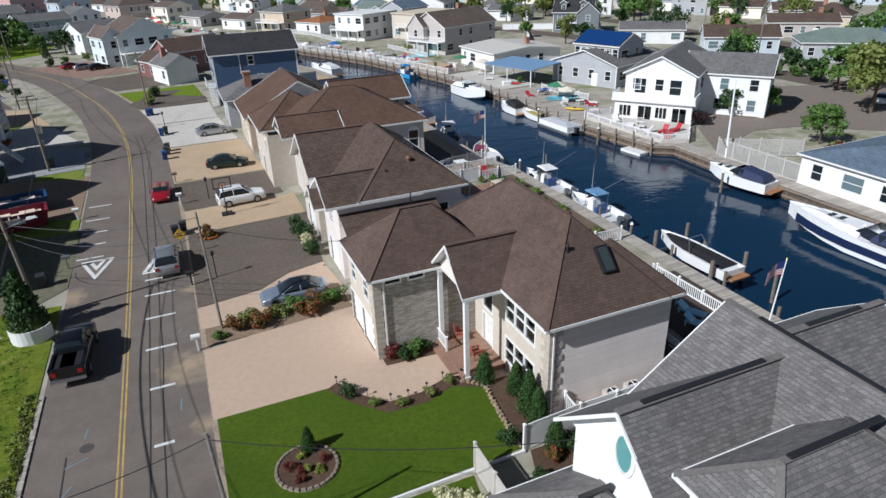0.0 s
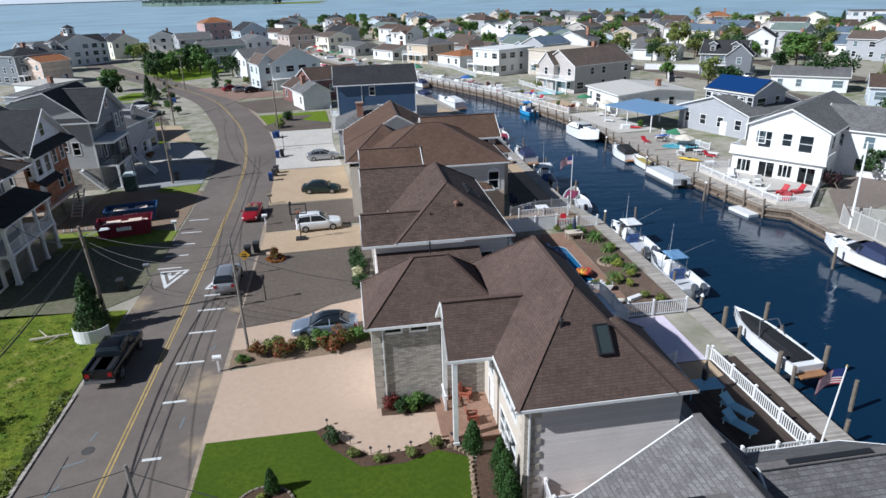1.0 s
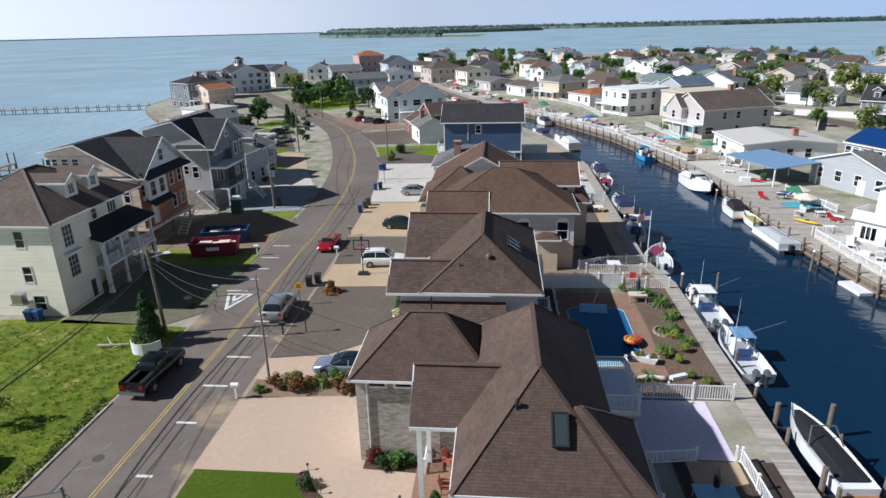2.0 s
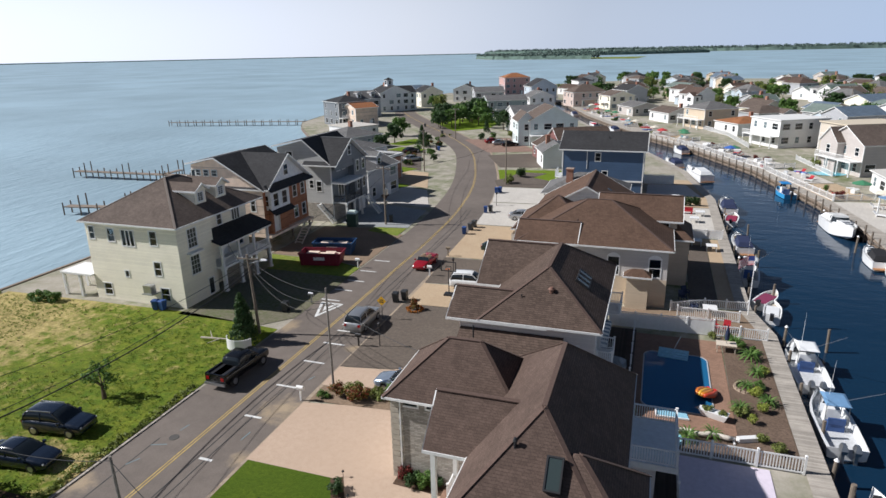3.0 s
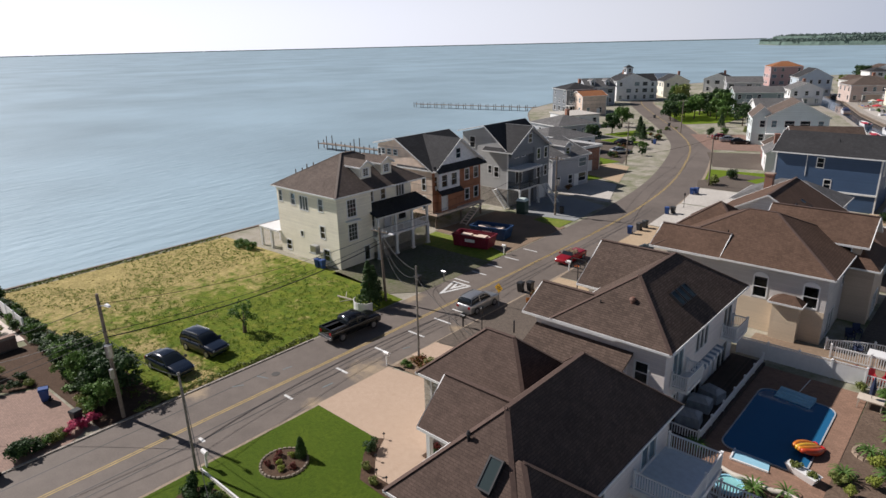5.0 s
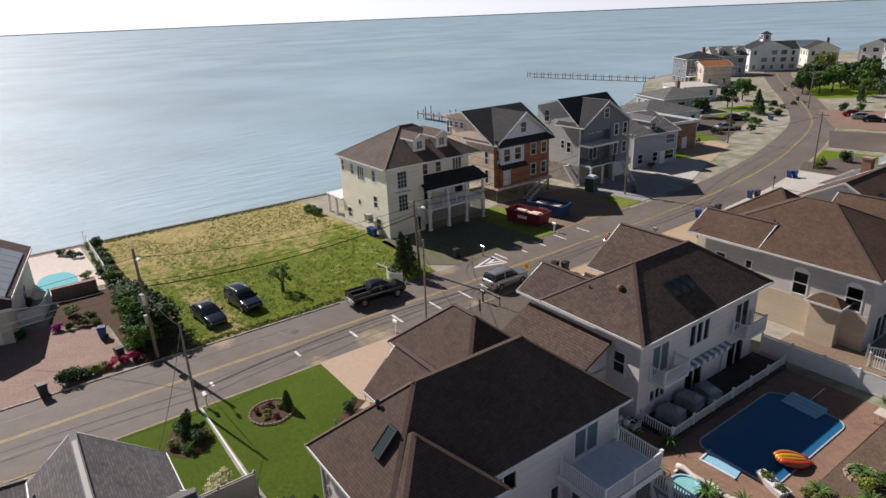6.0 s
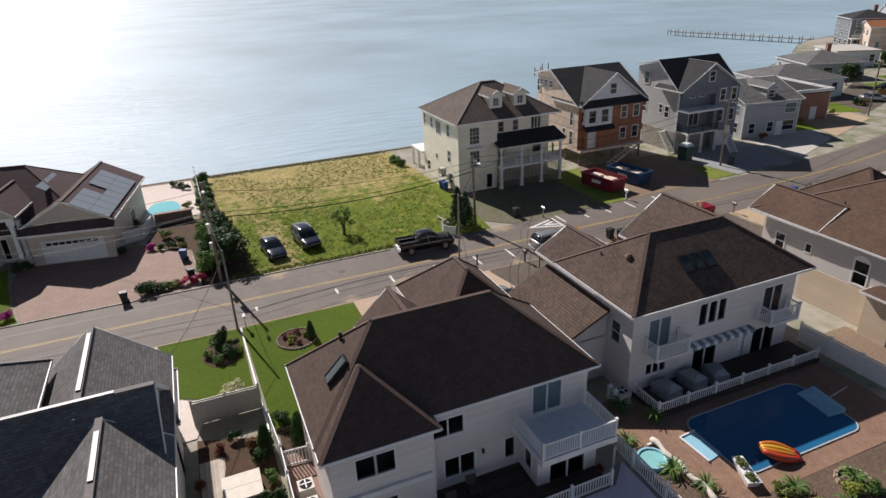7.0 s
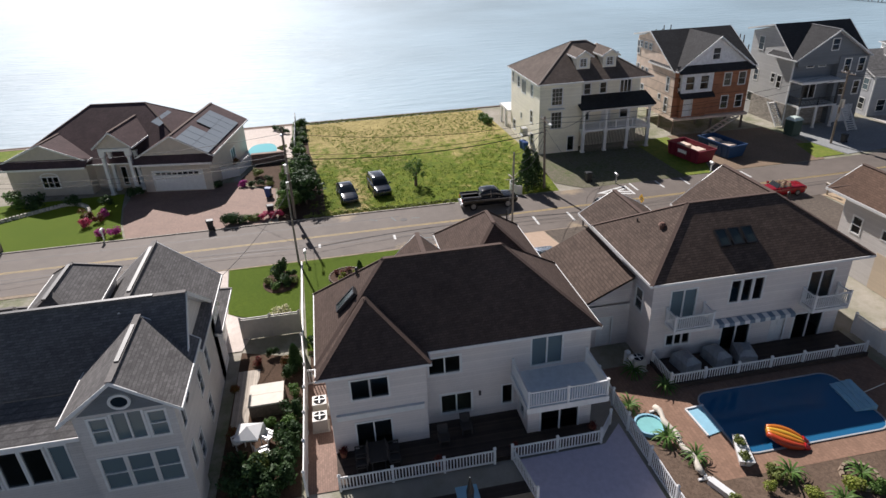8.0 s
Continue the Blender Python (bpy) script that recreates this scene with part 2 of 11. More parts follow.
def boards(name, colour, width=0.14, along="y", rough=0.8, var=0.2):
    """Weathered boards laid across one axis."""
    m = Mat(name, colour, rough, 0, 0.25)
    s = m.node("ShaderNodeSeparateXYZ", Vector=m.node("ShaderNodeTexCoord").outputs["Object"])
    z = m.node("ShaderNodeMath", op="DIVIDE", i0=s.outputs["xyz".index(along)], i1=width).outputs[0]
    f = m.node("ShaderNodeMath", op="FRACT", i0=z).outputs[0]
    row = m.node("ShaderNodeMath", op="FLOOR", i0=z).outputs[0]
    h = m.node("ShaderNodeTexWhiteNoise", Vector=m.node("ShaderNodeCombineXYZ", X=row).outputs[0]).outputs[0]
    gap = m.ramp(f, 0.35, 1.0, 0.0, 0.1)
    k = m.node("ShaderNodeMath", op="MULTIPLY", i0=gap, i1=m.ramp(h, 1 - var, 1 + var)).outputs[0]
    m.paint(m.mix(1.0, colour, m.node("ShaderNodeCombineColor", Red=k, Green=k, Blue=k).outputs[0], "MULTIPLY"))
    return m.vary(1.2, 0.15).bump(gap, 0.5, 0.02).mat


def blocks(name, colour, mortar, w, h, wall=True, rough=0.9, var=0.2, msize=0.012, spec=0.25):
    """Bricks, stone or pavers; on a wall courses follow the height."""
    m = Mat(name, colour, rough, 0, spec)
    s = m.node("ShaderNodeSeparateXYZ", Vector=m.node("ShaderNodeTexCoord").outputs["Object"])
    u = m.node("ShaderNodeMath", op="ADD", i0=s.outputs[0], i1=s.outputs[1]).outputs[0] if wall else s.outputs[0]
    q = m.node("ShaderNodeCombineXYZ", X=u, Y=s.outputs[2] if wall else s.outputs[1]).outputs[0]
    b = m.t.nodes.new("ShaderNodeTexBrick")
    m.put(b.inputs["Vector"], q)
    for k, v in (("Scale", 1.0), ("Mortar Size", msize), ("Mortar Smooth", 0.2), ("Bias", 0.0), ("Brick Width", w), ("Row Height", h)):
        b.inputs[k].default_value = v
    b.inputs["Color1"].default_value = (*(v * (1 + var) for v in colour), 1)
    b.inputs["Color2"].default_value = (*(v * (1 - var) for v in colour), 1)
    b.inputs["Mortar"].default_value = (*mortar, 1)
    m.paint(b.outputs[0]).vary(0.5, 0.12).vary(5, 0.1)
    return m.bump(b.outputs["Fac"], -0.6, 0.015).mat


def leaf(name, a, b):
    """Foliage: shade from leaf to leaf and light coming through."""
    m = Mat(name, a, 0.6, 0, 0.3)
    r = m.node("ShaderNodeNewGeometry").outputs["Random Per Island"]
    m.paint(m.mix(r, a, b)).vary(0.9, 0.3)
    tr = m.node("ShaderNodeBsdfTranslucent", Color=m.colour)
    mx = m.node("ShaderNodeMixShader", i0=0.25, i1=m.b.outputs[0], i2=tr.outputs[0])
    m.t.links.new(mx.outputs[0], m.t.nodes["Material Output"].inputs[0])
    return m.mat


def water(name, colour, waves, rough):
    m = Mat(name, colour, rough, 0, 0.5)
    m.b.inputs["IOR"].default_value = 1.33
    for scale, stretch, strength, dist in waves:
        n = m.node("ShaderNodeTexNoise", Vector=m.where((stretch, 1, 1)), Scale=scale, Detail=3, Roughness=0.55)
        m.bump(n.outputs[0], strength, dist)
    c = m.ramp(m.noise(0.012, 3), 0.85, 1.15, 0.35, 0.65)
    m.paint(m.mix(1.0, colour, m.node("ShaderNodeCombineColor", Red=c, Green=c, Blue=c).outputs[0], "MULTIPLY"))
    return m.mat


def clear(name, tint=(0.75, 0.85, 0.88), rough=0.03):
    m = Mat(name, tint, rough)
    m.b.inputs["Transmission Weight"].default_value = 1.0
    m.b.inputs["IOR"].default_value = 1.45
    return m.mat


WHITE = plain("white_vinyl", (0.78, 0.78, 0.77), 0.4, var=0.05)
TRIM = plain("white_trim", (0.76, 0.76, 0.74), 0.5, var=0.06)
GLASS = clear("window_glass", (0.3, 0.36, 0.38))
DARKGLASS = Mat("tinted_glass", (0.015, 0.02, 0.025), 0.04).mat
# paler pane: reflected sky and drawn curtains are put into the base colour
PALEGLASS = Mat("pale_window_glass", (0.13, 0.18, 0.2), 0.06).mat
ASPHALT = Mat("road_asphalt", (0.158, 0.133, 0.114), 0.75, 0, 0.32)


def sand_wash(m, x, y, r):
    """Sand swept on to the road from a drive, thinning outwards."""
    p = m.node("ShaderNodeNewGeometry").outputs["Position"]
    v = m.node("ShaderNodeVectorMath", i0=p, i1=(x, y, 0.02))
    v.operation = "DISTANCE"
    d = m.node("ShaderNodeMath", op="ADD", i0=v.outputs["Value"], i1=m.ramp(m.noise(0.9, 5, 0.65, w=True), -r, r)).outputs[0]
    m.paint(m.mix(m.ramp(d, 0.75, 0.0, r * 0.2, r), m.colour or m.base, (0.4, 0.31, 0.2)))


for wash in ((-0.9, 35.4, 2.0), (-0.2, 29.5, 1.0), (-0.3, 46.0, 1.0), (-8.6, 24.5, 1.4), (-8.8, 48.6, 1.6)):
    sand_wash(ASPHALT, *wash)
ASPHALT.vary(0.09, 0.14, w=True).vary(0.8, 0.1, w=True).vary(22, 0.16, 2, w=True).bump(ASPHALT.noise(45, 3, w=True), 0.4, 0.01)
ASPHALT = ASPHALT.mat
TARMAC = ground("old_tarmac", ((0.13, 0.106, 0.087), (0.155, 0.127, 0.104), (0.1, 0.084, 0.07)), 0.2, 3)
PATIO = ground("bright_patio", ((0.68, 0.6, 0.54), (0.72, 0.64, 0.58), (0.62, 0.54, 0.48)), 0.2, 2, bump=0.1)
SAND = ground("tan_gravel", ((0.45, 0.34, 0.225), (0.5, 0.39, 0.265), (0.39, 0.29, 0.19)), 0.3, 5, bump=0.2)
PINKSTONE = ground("peach_gravel", ((0.47, 0.355, 0.265), (0.5, 0.38, 0.288), (0.45, 0.335, 0.248)), 0.12, 2.5, bump=0.1, grit=60)
CONCRETE = ground("pale_concrete", ((0.52, 0.49, 0.44), (0.58, 0.55, 0.5), (0.45, 0.42, 0.38)), 0.3, 2.5, bump=0.1)
BROWNSTONE = ground("brown_gravel", ((0.24, 0.175, 0.12), (0.29, 0.215, 0.15), (0.18, 0.13, 0.09)), 0.3, 5, bump=0.25)
PAVER = blocks("brick_paver", (0.27, 0.175, 0.135), (0.21, 0.137, 0.105), 0.24, 0.12, wall=False, var=0.11, rough=0.78, spec=0.35)
TANPAVER = blocks("tan_paver", (0.27, 0.165, 0.115), (0.21, 0.13, 0.09), 0.3, 0.2, wall=False, var=0.09)
LAWN = ground("mown_lawn", ((0.037, 0.072, 0.003), (0.058, 0.092, 0.005), (0.026, 0.053, 0.002)), 0.22, 3.5, bump=0.5)
WILD = ground("rough_grass", ((0.17, 0.22, 0.025), (0.25, 0.24, 0.06), (0.1, 0.16, 0.02)), 0.11, 1.3, bump=0.6, grit=12)
WILDLOT = Mat("vacant_lot_grass", (0.2, 0.24, 0.03), 0.95, 0, 0.2)


def lot_grass(m):
    """Rough grass that thins to dry sand towards the bay, with a bare wheel track."""
    p = m.node("ShaderNodeNewGeometry").outputs["Position"]
    s = m.node("ShaderNodeSeparateXYZ", Vector=p)
    big, mid, fine = m.noise(0.16, 5, 0.65, w=True), m.noise(0.8, 5, 0.7, w=True), m.noise(5.0, 4, 0.7, w=True)
    math2 = lambda op, a, b: m.node("ShaderNodeMath", op=op, i0=a, i1=b).outputs[0]  # noqa: E731
    bay = m.ramp(s.outputs[0], 1.1, 0.0, -40, -20)
    off = math2("ABSOLUTE", math2("SUBTRACT", s.outputs[1], 25.9), 0.0)
    track = math2("MULTIPLY", m.ramp(off, 0.75, 0.0, 0.7, 2.4), m.ramp(s.outputs[0], 0.0, 1.0, -30, -23))
    dry = math2("MAXIMUM", bay, track)
    dry = math2("ADD", dry, math2("MULTIPLY", math2("SUBTRACT", math2("ADD", big, mid), 1.0), 2.3))
    dry = m.ramp(dry, 0.0, 1.0, 0.25, 0.75)
    green = m.mix(m.ramp(mid, 0, 1, 0.35, 0.65), (0.042, 0.09, 0.005), (0.135, 0.155, 0.014))
    sand = m.mix(m.ramp(fine, 0, 1, 0.35, 0.65), (0.42, 0.315, 0.165), (0.27, 0.21, 0.08))
    m.paint(m.mix(dry, green, sand)).vary(0.5, 0.22, w=True).vary(2.2, 0.34, w=True).vary(14, 0.3, 3, w=True)
    m.bump(fine, 0.7, 0.08)
    return m.mat


WILDLOT = lot_grass(WILDLOT)
GARDENSOIL = ground("brown_garden_mulch", ((0.15, 0.105, 0.075), (0.19, 0.135, 0.1), (0.1, 0.07, 0.052)), 0.6, 6, bump=0.5)
fuzzy(LAWN, 0.8, (0.45, 0.6, 0.04))
fuzzy(WILDLOT, 0.5, (0.56, 0.62, 0.06))
SOIL = ground("mulch", ((0.09, 0.055, 0.035), (0.12, 0.075, 0.05), (0.06, 0.04, 0.028)), 0.7, 9)
LAND = ground("sandy_land", ((0.33, 0.3, 0.25), (0.14, 0.165, 0.07), (0.4, 0.365, 0.31)), 0.045, 0.35)
PLANK = boards("dock_planks", (0.38, 0.345, 0.3), 0.16, "y")
DARKDECK = boards("brown_deck", (0.07, 0.052, 0.042), 0.14, "x")
TIMBER = plain("grey_timber", (0.22, 0.175, 0.135), 0.85, var=0.3, scale=5)
PILE = plain("dark_pile", (0.17, 0.14, 0.11), 0.85, var=0.3, scale=4)
PLY = boards("plywood", (0.72, 0.58, 0.47), 1.22, "z", var=0.12)
DARKMETAL = plain("dark_rail_metal", (0.05, 0.055, 0.06), 0.5, 0.3)
METAL = plain("grey_metal", (0.4, 0.41, 0.42), 0.35, 0.9)
BLACK = plain("black_plastic", (0.02, 0.02, 0.022), 0.45)
CANAL = water("canal_water", (0.006, 0.025, 0.055), ((0.45, 0.5, 0.22, 0.25), (2.2, 0.7, 0.25, 0.06)), 0.06)
# turbid bay: part of the sky's reflected glare is put into the base colour
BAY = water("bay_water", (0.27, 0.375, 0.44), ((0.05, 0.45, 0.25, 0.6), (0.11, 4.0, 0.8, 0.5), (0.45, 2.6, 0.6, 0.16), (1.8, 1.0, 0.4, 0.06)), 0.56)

# ---------------------------------------------------------------- ground, road and water
def sheet(name, pts, z, mat, label, category, kind="structure", thick=0.0):
    g = Geo()
    if thick:
        g.prism(pts, z - thick, z)
    else:
        g.poly([(x, y, z) for x, y in pts])
    me = g.mesh(name, mat)
    bm = bmesh.new()
    bm.from_mesh(me)
    bmesh.ops.triangulate(bm, faces=[f for f in bm.faces if len(f.verts) > 4])
    bm.to_mesh(me)
    bm.free()
    return tagged(new(name, me), label, category, "", kind)


def smooth_line(pts, step=3.0):
    """Catmull-Rom through the points."""
    out = []
    p = [Vector(q) for q in pts]
    p = [p[0] * 2 - p[1]] + p + [p[-1] * 2 - p[-2]]
    for i in range(1, len(p) - 2):
        n = max(1, int((p[i + 1] - p[i]).length / step))
        for k in range(n):
            t = k / n
            out.append(0.5 * (2 * p[i] + (p[i + 1] - p[i - 1]) * t + (2 * p[i - 1] - 5 * p[i] + 4 * p[i + 1] - p[i + 2]) * t * t
                              + (3 * p[i] - p[i - 1] - 3 * p[i + 1] + p[i + 2]) * t ** 3))
    return out + [p[-2]]


def ribbon(line, a, b, z=0.0):
    """Quads between two offsets (to the right) of a line."""
    g = Geo()
    n = []
    for i, p in enumerate(line):
        d = (line[min(i + 1, len(line) - 1)] - line[max(i - 1, 0)]).normalized()
        n.append(Vector((d.y, -d.x)))
    for i in range(len(line) - 1):
        q = [line[i] + n[i] * a, line[i] + n[i] * b, line[i + 1] + n[i + 1] * b, line[i + 1] + n[i + 1] * a]
        g.poly([(v.x, v.y, z) for v in q])
    return g


NEAR_BANK = [(35.3, -160), (35.3, 59), (33.9, 65), (33.9, 114), (30, 140), (21, 167), (7, 203), (-5, 240), (-29, 296), (-60, 345), (-100, 380)]
FAR_BANK = [(57, -160), (56.4, 50), (56.7, 57.4), (54.7, 59), (52.6, 74), (52.4, 98), (50.0, 117), (43.4, 145), (33, 171), (21, 194), (7.3, 227), (-3, 254), (-18, 304), (-33, 345), (-62, 395), (-100, 430)]
BAY_BANK = [(-46, -160), (-46, 64), (-48, 80), (-51, 98), (-58, 122), (-68, 150), (-82, 178), (-98, 200), (-106, 214), (-112, 245), (-110, 300), (-112, 345), (-100, 380)]

sheet("land_west", NEAR_BANK + BAY_BANK[::-1][1:], -0.02, LAND, "sandy filled land between bay and canal", "ground")
sheet("land_east", FAR_BANK + [(-60, 470), (30, 560), (130, 545), (190, 440), (225, 352), (300, 335), (470, 330), (560, 100), (560, -160)], -0.02, LAND,
      "built-up sandy land across the canal", "ground")
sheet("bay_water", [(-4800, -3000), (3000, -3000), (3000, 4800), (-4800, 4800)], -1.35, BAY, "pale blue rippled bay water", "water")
canal_pts = [(x - 1.0, y) for x, y in NEAR_BANK] + [(x + 1.2, y) for x, y in FAR_BANK[::-1]]
sheet("canal_water", canal_pts, -1.25, CANAL, "dark blue still canal water", "water")

CENTRE = smooth_line([(-4.4, -160), (-4.4, -60), (-4.5, 20), (-4.6, 48), (-4.9, 66), (-5.3, 82), (-6.4, 97), (-9.0, 114), (-13.5, 132), (-21, 155), (-30, 173), (-44, 196), (-62, 224), (-80, 255), (-92, 290), (-96, 330)])
road = solo("road", ribbon(CENTRE, -4.35, 4.5, 0.02), ASPHALT, "worn grey asphalt road with tar seams", "road", kind="structure")
YELLOW = Mat("yellow_paint", (0.42, 0.3, 0.1), 0.7).vary(1.5, 0.25, w=True).mat
PAINT = Mat("white_paint", (0.62, 0.62, 0.6), 0.7).vary(1.5, 0.2, w=True).mat
for off in (-0.17, 0.05):
    solo("centre_line", ribbon(CENTRE, off, off + 0.1, 0.026), YELLOW, "worn yellow painted line on the asphalt", "road marking", group="centre lines", kind="structure")
TAR = Mat("tar_seam", (0.035, 0.034, 0.033), 0.6).mat
for off, amp, seed in ((1.35, 0.18, 1), (2.05, 0.14, 5), (-2.6, 0.2, 9)):
    ln = [p + Vector((amp * noise.noise((p.y * 0.12, seed, 0)), 0)) for p in CENTRE if p.y < 100 and (off > 0 or p.y < 30)]
    solo("tar_seam", ribbon(ln, off, off + 0.085, 0.024), TAR, "dark wavy tar seam along the asphalt", "road seam", kind="structure")
g = ribbon(CENTRE, 4.5, 5.0, 0.015)
solo("road_verge", g, ground("sandy_verge", ((0.33, 0.26, 0.19), (0.24, 0.19, 0.145), (0.4, 0.33, 0.25)), 0.8, 3), "pale sandy edge strip beside the asphalt", "verge", kind="structure")
kerb = Geo()
for y0 in range(-40, 36, 2):
    if not (12.6 < y0 + 1 < 12.7):
        kerb.box(-8.98, -8.82, y0, y0 + 1.96, -0.05, 0.1)
solo("kerb", kerb, PLANK, "low dark timber kerb along the grass lot", "kerb", kind="structure")


def marking(pts, label="white painted parking tick"):
    return solo("parking_mark", Geo().poly([(x, y, 0.027) for x, y in pts]), PAINT, label, "road marking", group="parking ticks", kind="structure")


for i, y in enumerate((21.8, 28.8, 34.0, 38.5, 42.7, 46.3, 49.0)):
    w = (0.35, 0.5, 0.7, 0.95, 1.0, 1.05, 1.05)[i]
    marking([(-2.45 - w, y - 0.1), (-2.45 + w, y - 0.1), (-2.45 + w, y + 0.12), (-2.45 - w, y + 0.12)])
for i, y in enumerate((55.6, 58.6, 61.6, 65.0, 69.0)):
    marking([(-8.9, y - 0.1), (-6.8, y - 0.1), (-6.8, y + 0.12), (-8.9, y + 0.12)])


def chevron(cx, cy, s, h, up):
    g = Geo()
    for a, t in ((s, h), (s * 0.52, h * 0.52)):
        w = 0.3 * math.hypot(a, t) / t
        for sx in (-1, 1):
            q = [(cx + sx * a, cy, 0.028), (cx + sx * (a - w), cy, 0.028), (cx, cy + up * t * (1 - w / a), 0.028), (cx, cy + up * t, 0.028)]
            g.poly(q[:: 1 if sx * up > 0 else -1])
    g.box(cx - s, cx + s, cy - up * 0.2 - 0.12, cy - up * 0.2 + 0.12, 0.02, 0.028)
    return solo("road_triangle", g, PAINT, "white painted yield triangle on the asphalt", "road marking", group="painted triangles", kind="structure")


chevron(-7.2, 54.6, 1.25, 3.6, -1)
chevron(-2.5, 50.6, 1.2, 3.6, 1)

# lots, drives and lawns, from the south to the north
FLAT = "structure"
def lot(name, pts, z, mat, label, cat):
    return sheet(name, pts, z, mat, label, cat, FLAT)

def arc(cx, cy, r, a0, a1, n=12, ry=None):
    return [(cx + r * math.cos(radians(a0 + (a1 - a0) * i / n)), cy + (ry or r) * math.sin(radians(a0 + (a1 - a0) * i / n))) for i in range(n + 1)]

lot("front_lawn", [(0.25, 20.3), (14.4, 20.7), (14.6, 26.2), (13.0, 27.3), (11.2, 26.6), (9.2, 26.6), (7.6, 28.0), (6.5, 29.6), (0.25, 29.6)], 0.03, LAWN, "mown green front lawn", "lawn")
lot("south_lawn", [(0.25, 14.0), (7.6, 14.6), (8.6, 16.5), (10.6, 17.0), (11.2, 20.1), (0.25, 20.1)], 0.03, LAWN, "mown green neighbouring lawn", "lawn")
lot("front_walk", [(0.25, 11.8), (12.8, 11.8), (12.8, 16.2), (10.7, 16.9), (9.0, 16.4), (7.6, 14.7), (0.25, 13.9)], 0.035, PATIO, "pale concrete curved front walk", "path")
lot("stone_driveway", [(0.05, 29.6), (6.5, 29.6), (7.6, 28.0), (9.2, 26.6), (11.2, 26.6), (13.0, 27.3), (16.9, 25.5), (16.9, 31.6), (10.2, 31.6), (10.2, 38.0), (4.0, 37.5), (0.05, 36.8)], 0.025, PINKSTONE, "peach-coloured gravel driveway", "driveway")
lot("side_driveway", [(0.05, 39.6), (10.4, 38.4), (10.4, 41.5), (10.0, 46.0), (7.0, 45.2), (4.6, 43.4), (0.05, 42.6)], 0.022, PINKSTONE, "peach gravel side driveway", "driveway")
lot("tarmac_yard", [(0.05, 42.7), (4.6, 43.5), (7.0, 45.3), (10.0, 46.1), (11.0, 57.4), (0.05, 56.8)], 0.021, TARMAC, "faded brown tarmac front yard", "yard")
lot("brown_drive", [(0.05, 56.9), (11.0, 57.5), (11.0, 63.4), (0.05, 63.1)], 0.024, SAND, "tan gravel driveway with a parked car", "driveway")
lot("grey_drive", [(0.05, 63.3), (10.0, 64.2), (9.6, 72.8), (-0.6, 72.5)], 0.02, TARMAC, "worn grey tarmac driveway", "driveway")
lot("sand_drive", [(-0.6, 72.8), (9.6, 73.1), (8.4, 88.6), (-1.2, 88.4)], 0.022, SAND, "wide tan gravel driveway", "driveway")
lot("white_drive", [(-1.2, 88.8), (8.2, 88.9), (6.8, 103.5), (-2.4, 103.0)], 0.024, CONCRETE, "pale concrete driveway", "driveway")
lot("white_drive_north", [(-2.4, 103.4), (6.8, 103.9), (6.4, 116.0), (-4.6, 115.4)], 0.02, CONCRETE, "pale concrete driveway", "driveway")
lot("north_lawn", [(-5.4, 121.5), (6.0, 121.5), (5.0, 135), (-8.6, 133)], 0.03, LAWN, "small green lawn beside a tarmac loop", "lawn")
lot("loop_drive", [(-4.7, 116.2), (6.2, 116.4), (6.2, 122), (0.5, 126), (2.5, 131), (-3.4, 131.5), (-4.4, 125.0), (-6.5, 121.5)], 0.045, TARMAC, "dark tarmac loop drive", "driveway")
lot("north_yard", [(-9, 136), (2, 138), (-2, 158), (-16, 152)], 0.03, TARMAC, "tarmac front yard", "yard")
lot("parking_brick", [(-17, 156), (-5, 160), (-18, 184), (-30, 178)], 0.03, PAVER, "red-brown paved parking yard", "yard")
lot("grass_lot", [(-44.8, 20.3), (-9.2, 20.3), (-9.2, 47.6), (-20.5, 48.6), (-33.5, 48.2), (-44.8, 47.8)], 0.02, WILDLOT, "rough green vacant grass lot", "grass")
lot("shade_yard", [(-21.2, 47.9), (-11.4, 47.9), (-9.05, 50.4), (-9.05, 62.6), (-21.2, 62.6)], 0.02, ground("weedy_dirt", ((0.13, 0.125, 0.08), (0.09, 0.115, 0.04), (0.18, 0.16, 0.12)), 0.25, 2.5, bump=0.3), "weedy grey dirt front yard", "yard")
lot("grass_margin", [(-22.4, 62.5), (-9.4, 62.5), (-9.4, 66.0), (-14.0, 67.5), (-23.0, 67.8)], 0.03, WILD, "green weedy strip beside the yard", "grass")
lot("dirt_yard", [(-23.4, 68), (-13.5, 67.8), (-9.5, 66.3), (-9.7, 80.5), (-14, 82.8), (-23, 82.0)], 0.02, BROWNSTONE, "bare dirt building yard", "yard")
lot("slate_yard", [(-22, 84.5), (-15.5, 83.4), (-10.4, 84.2), (-11.3, 94.8), (-22.6, 97.5)], 0.025, ground("grey_gravel", ((0.3, 0.31, 0.31), (0.36, 0.37, 0.37), (0.24, 0.25, 0.25)), 0.3, 4), "shaded pale grey gravel yard", "yard")
lot("yard_margin", [(-15.6, 81.2), (-10.3, 79.8), (-10.5, 83.9), (-15.4, 83.2)], 0.03, WILD, "weedy grass strip at a pole", "grass")
lot("pale_drive", [(-22.6, 98.2), (-11.8, 97.2), (-16.6, 109.5), (-26, 113.5)], 0.024, CONCRETE, "pale sandy concrete driveway", "driveway")
lot("pale_drive_north", [(-26, 114.5), (-17.2, 111.4), (-22.5, 126.5), (-33.5, 129.5)], 0.024, SAND, "tan gravel driveway", "driveway")
lot("dark_drive", [(-34.5, 132), (-25, 128.5), (-34.6, 154.5), (-47, 156)], 0.024, TARMAC, "dark tarmac driveway", "driveway")
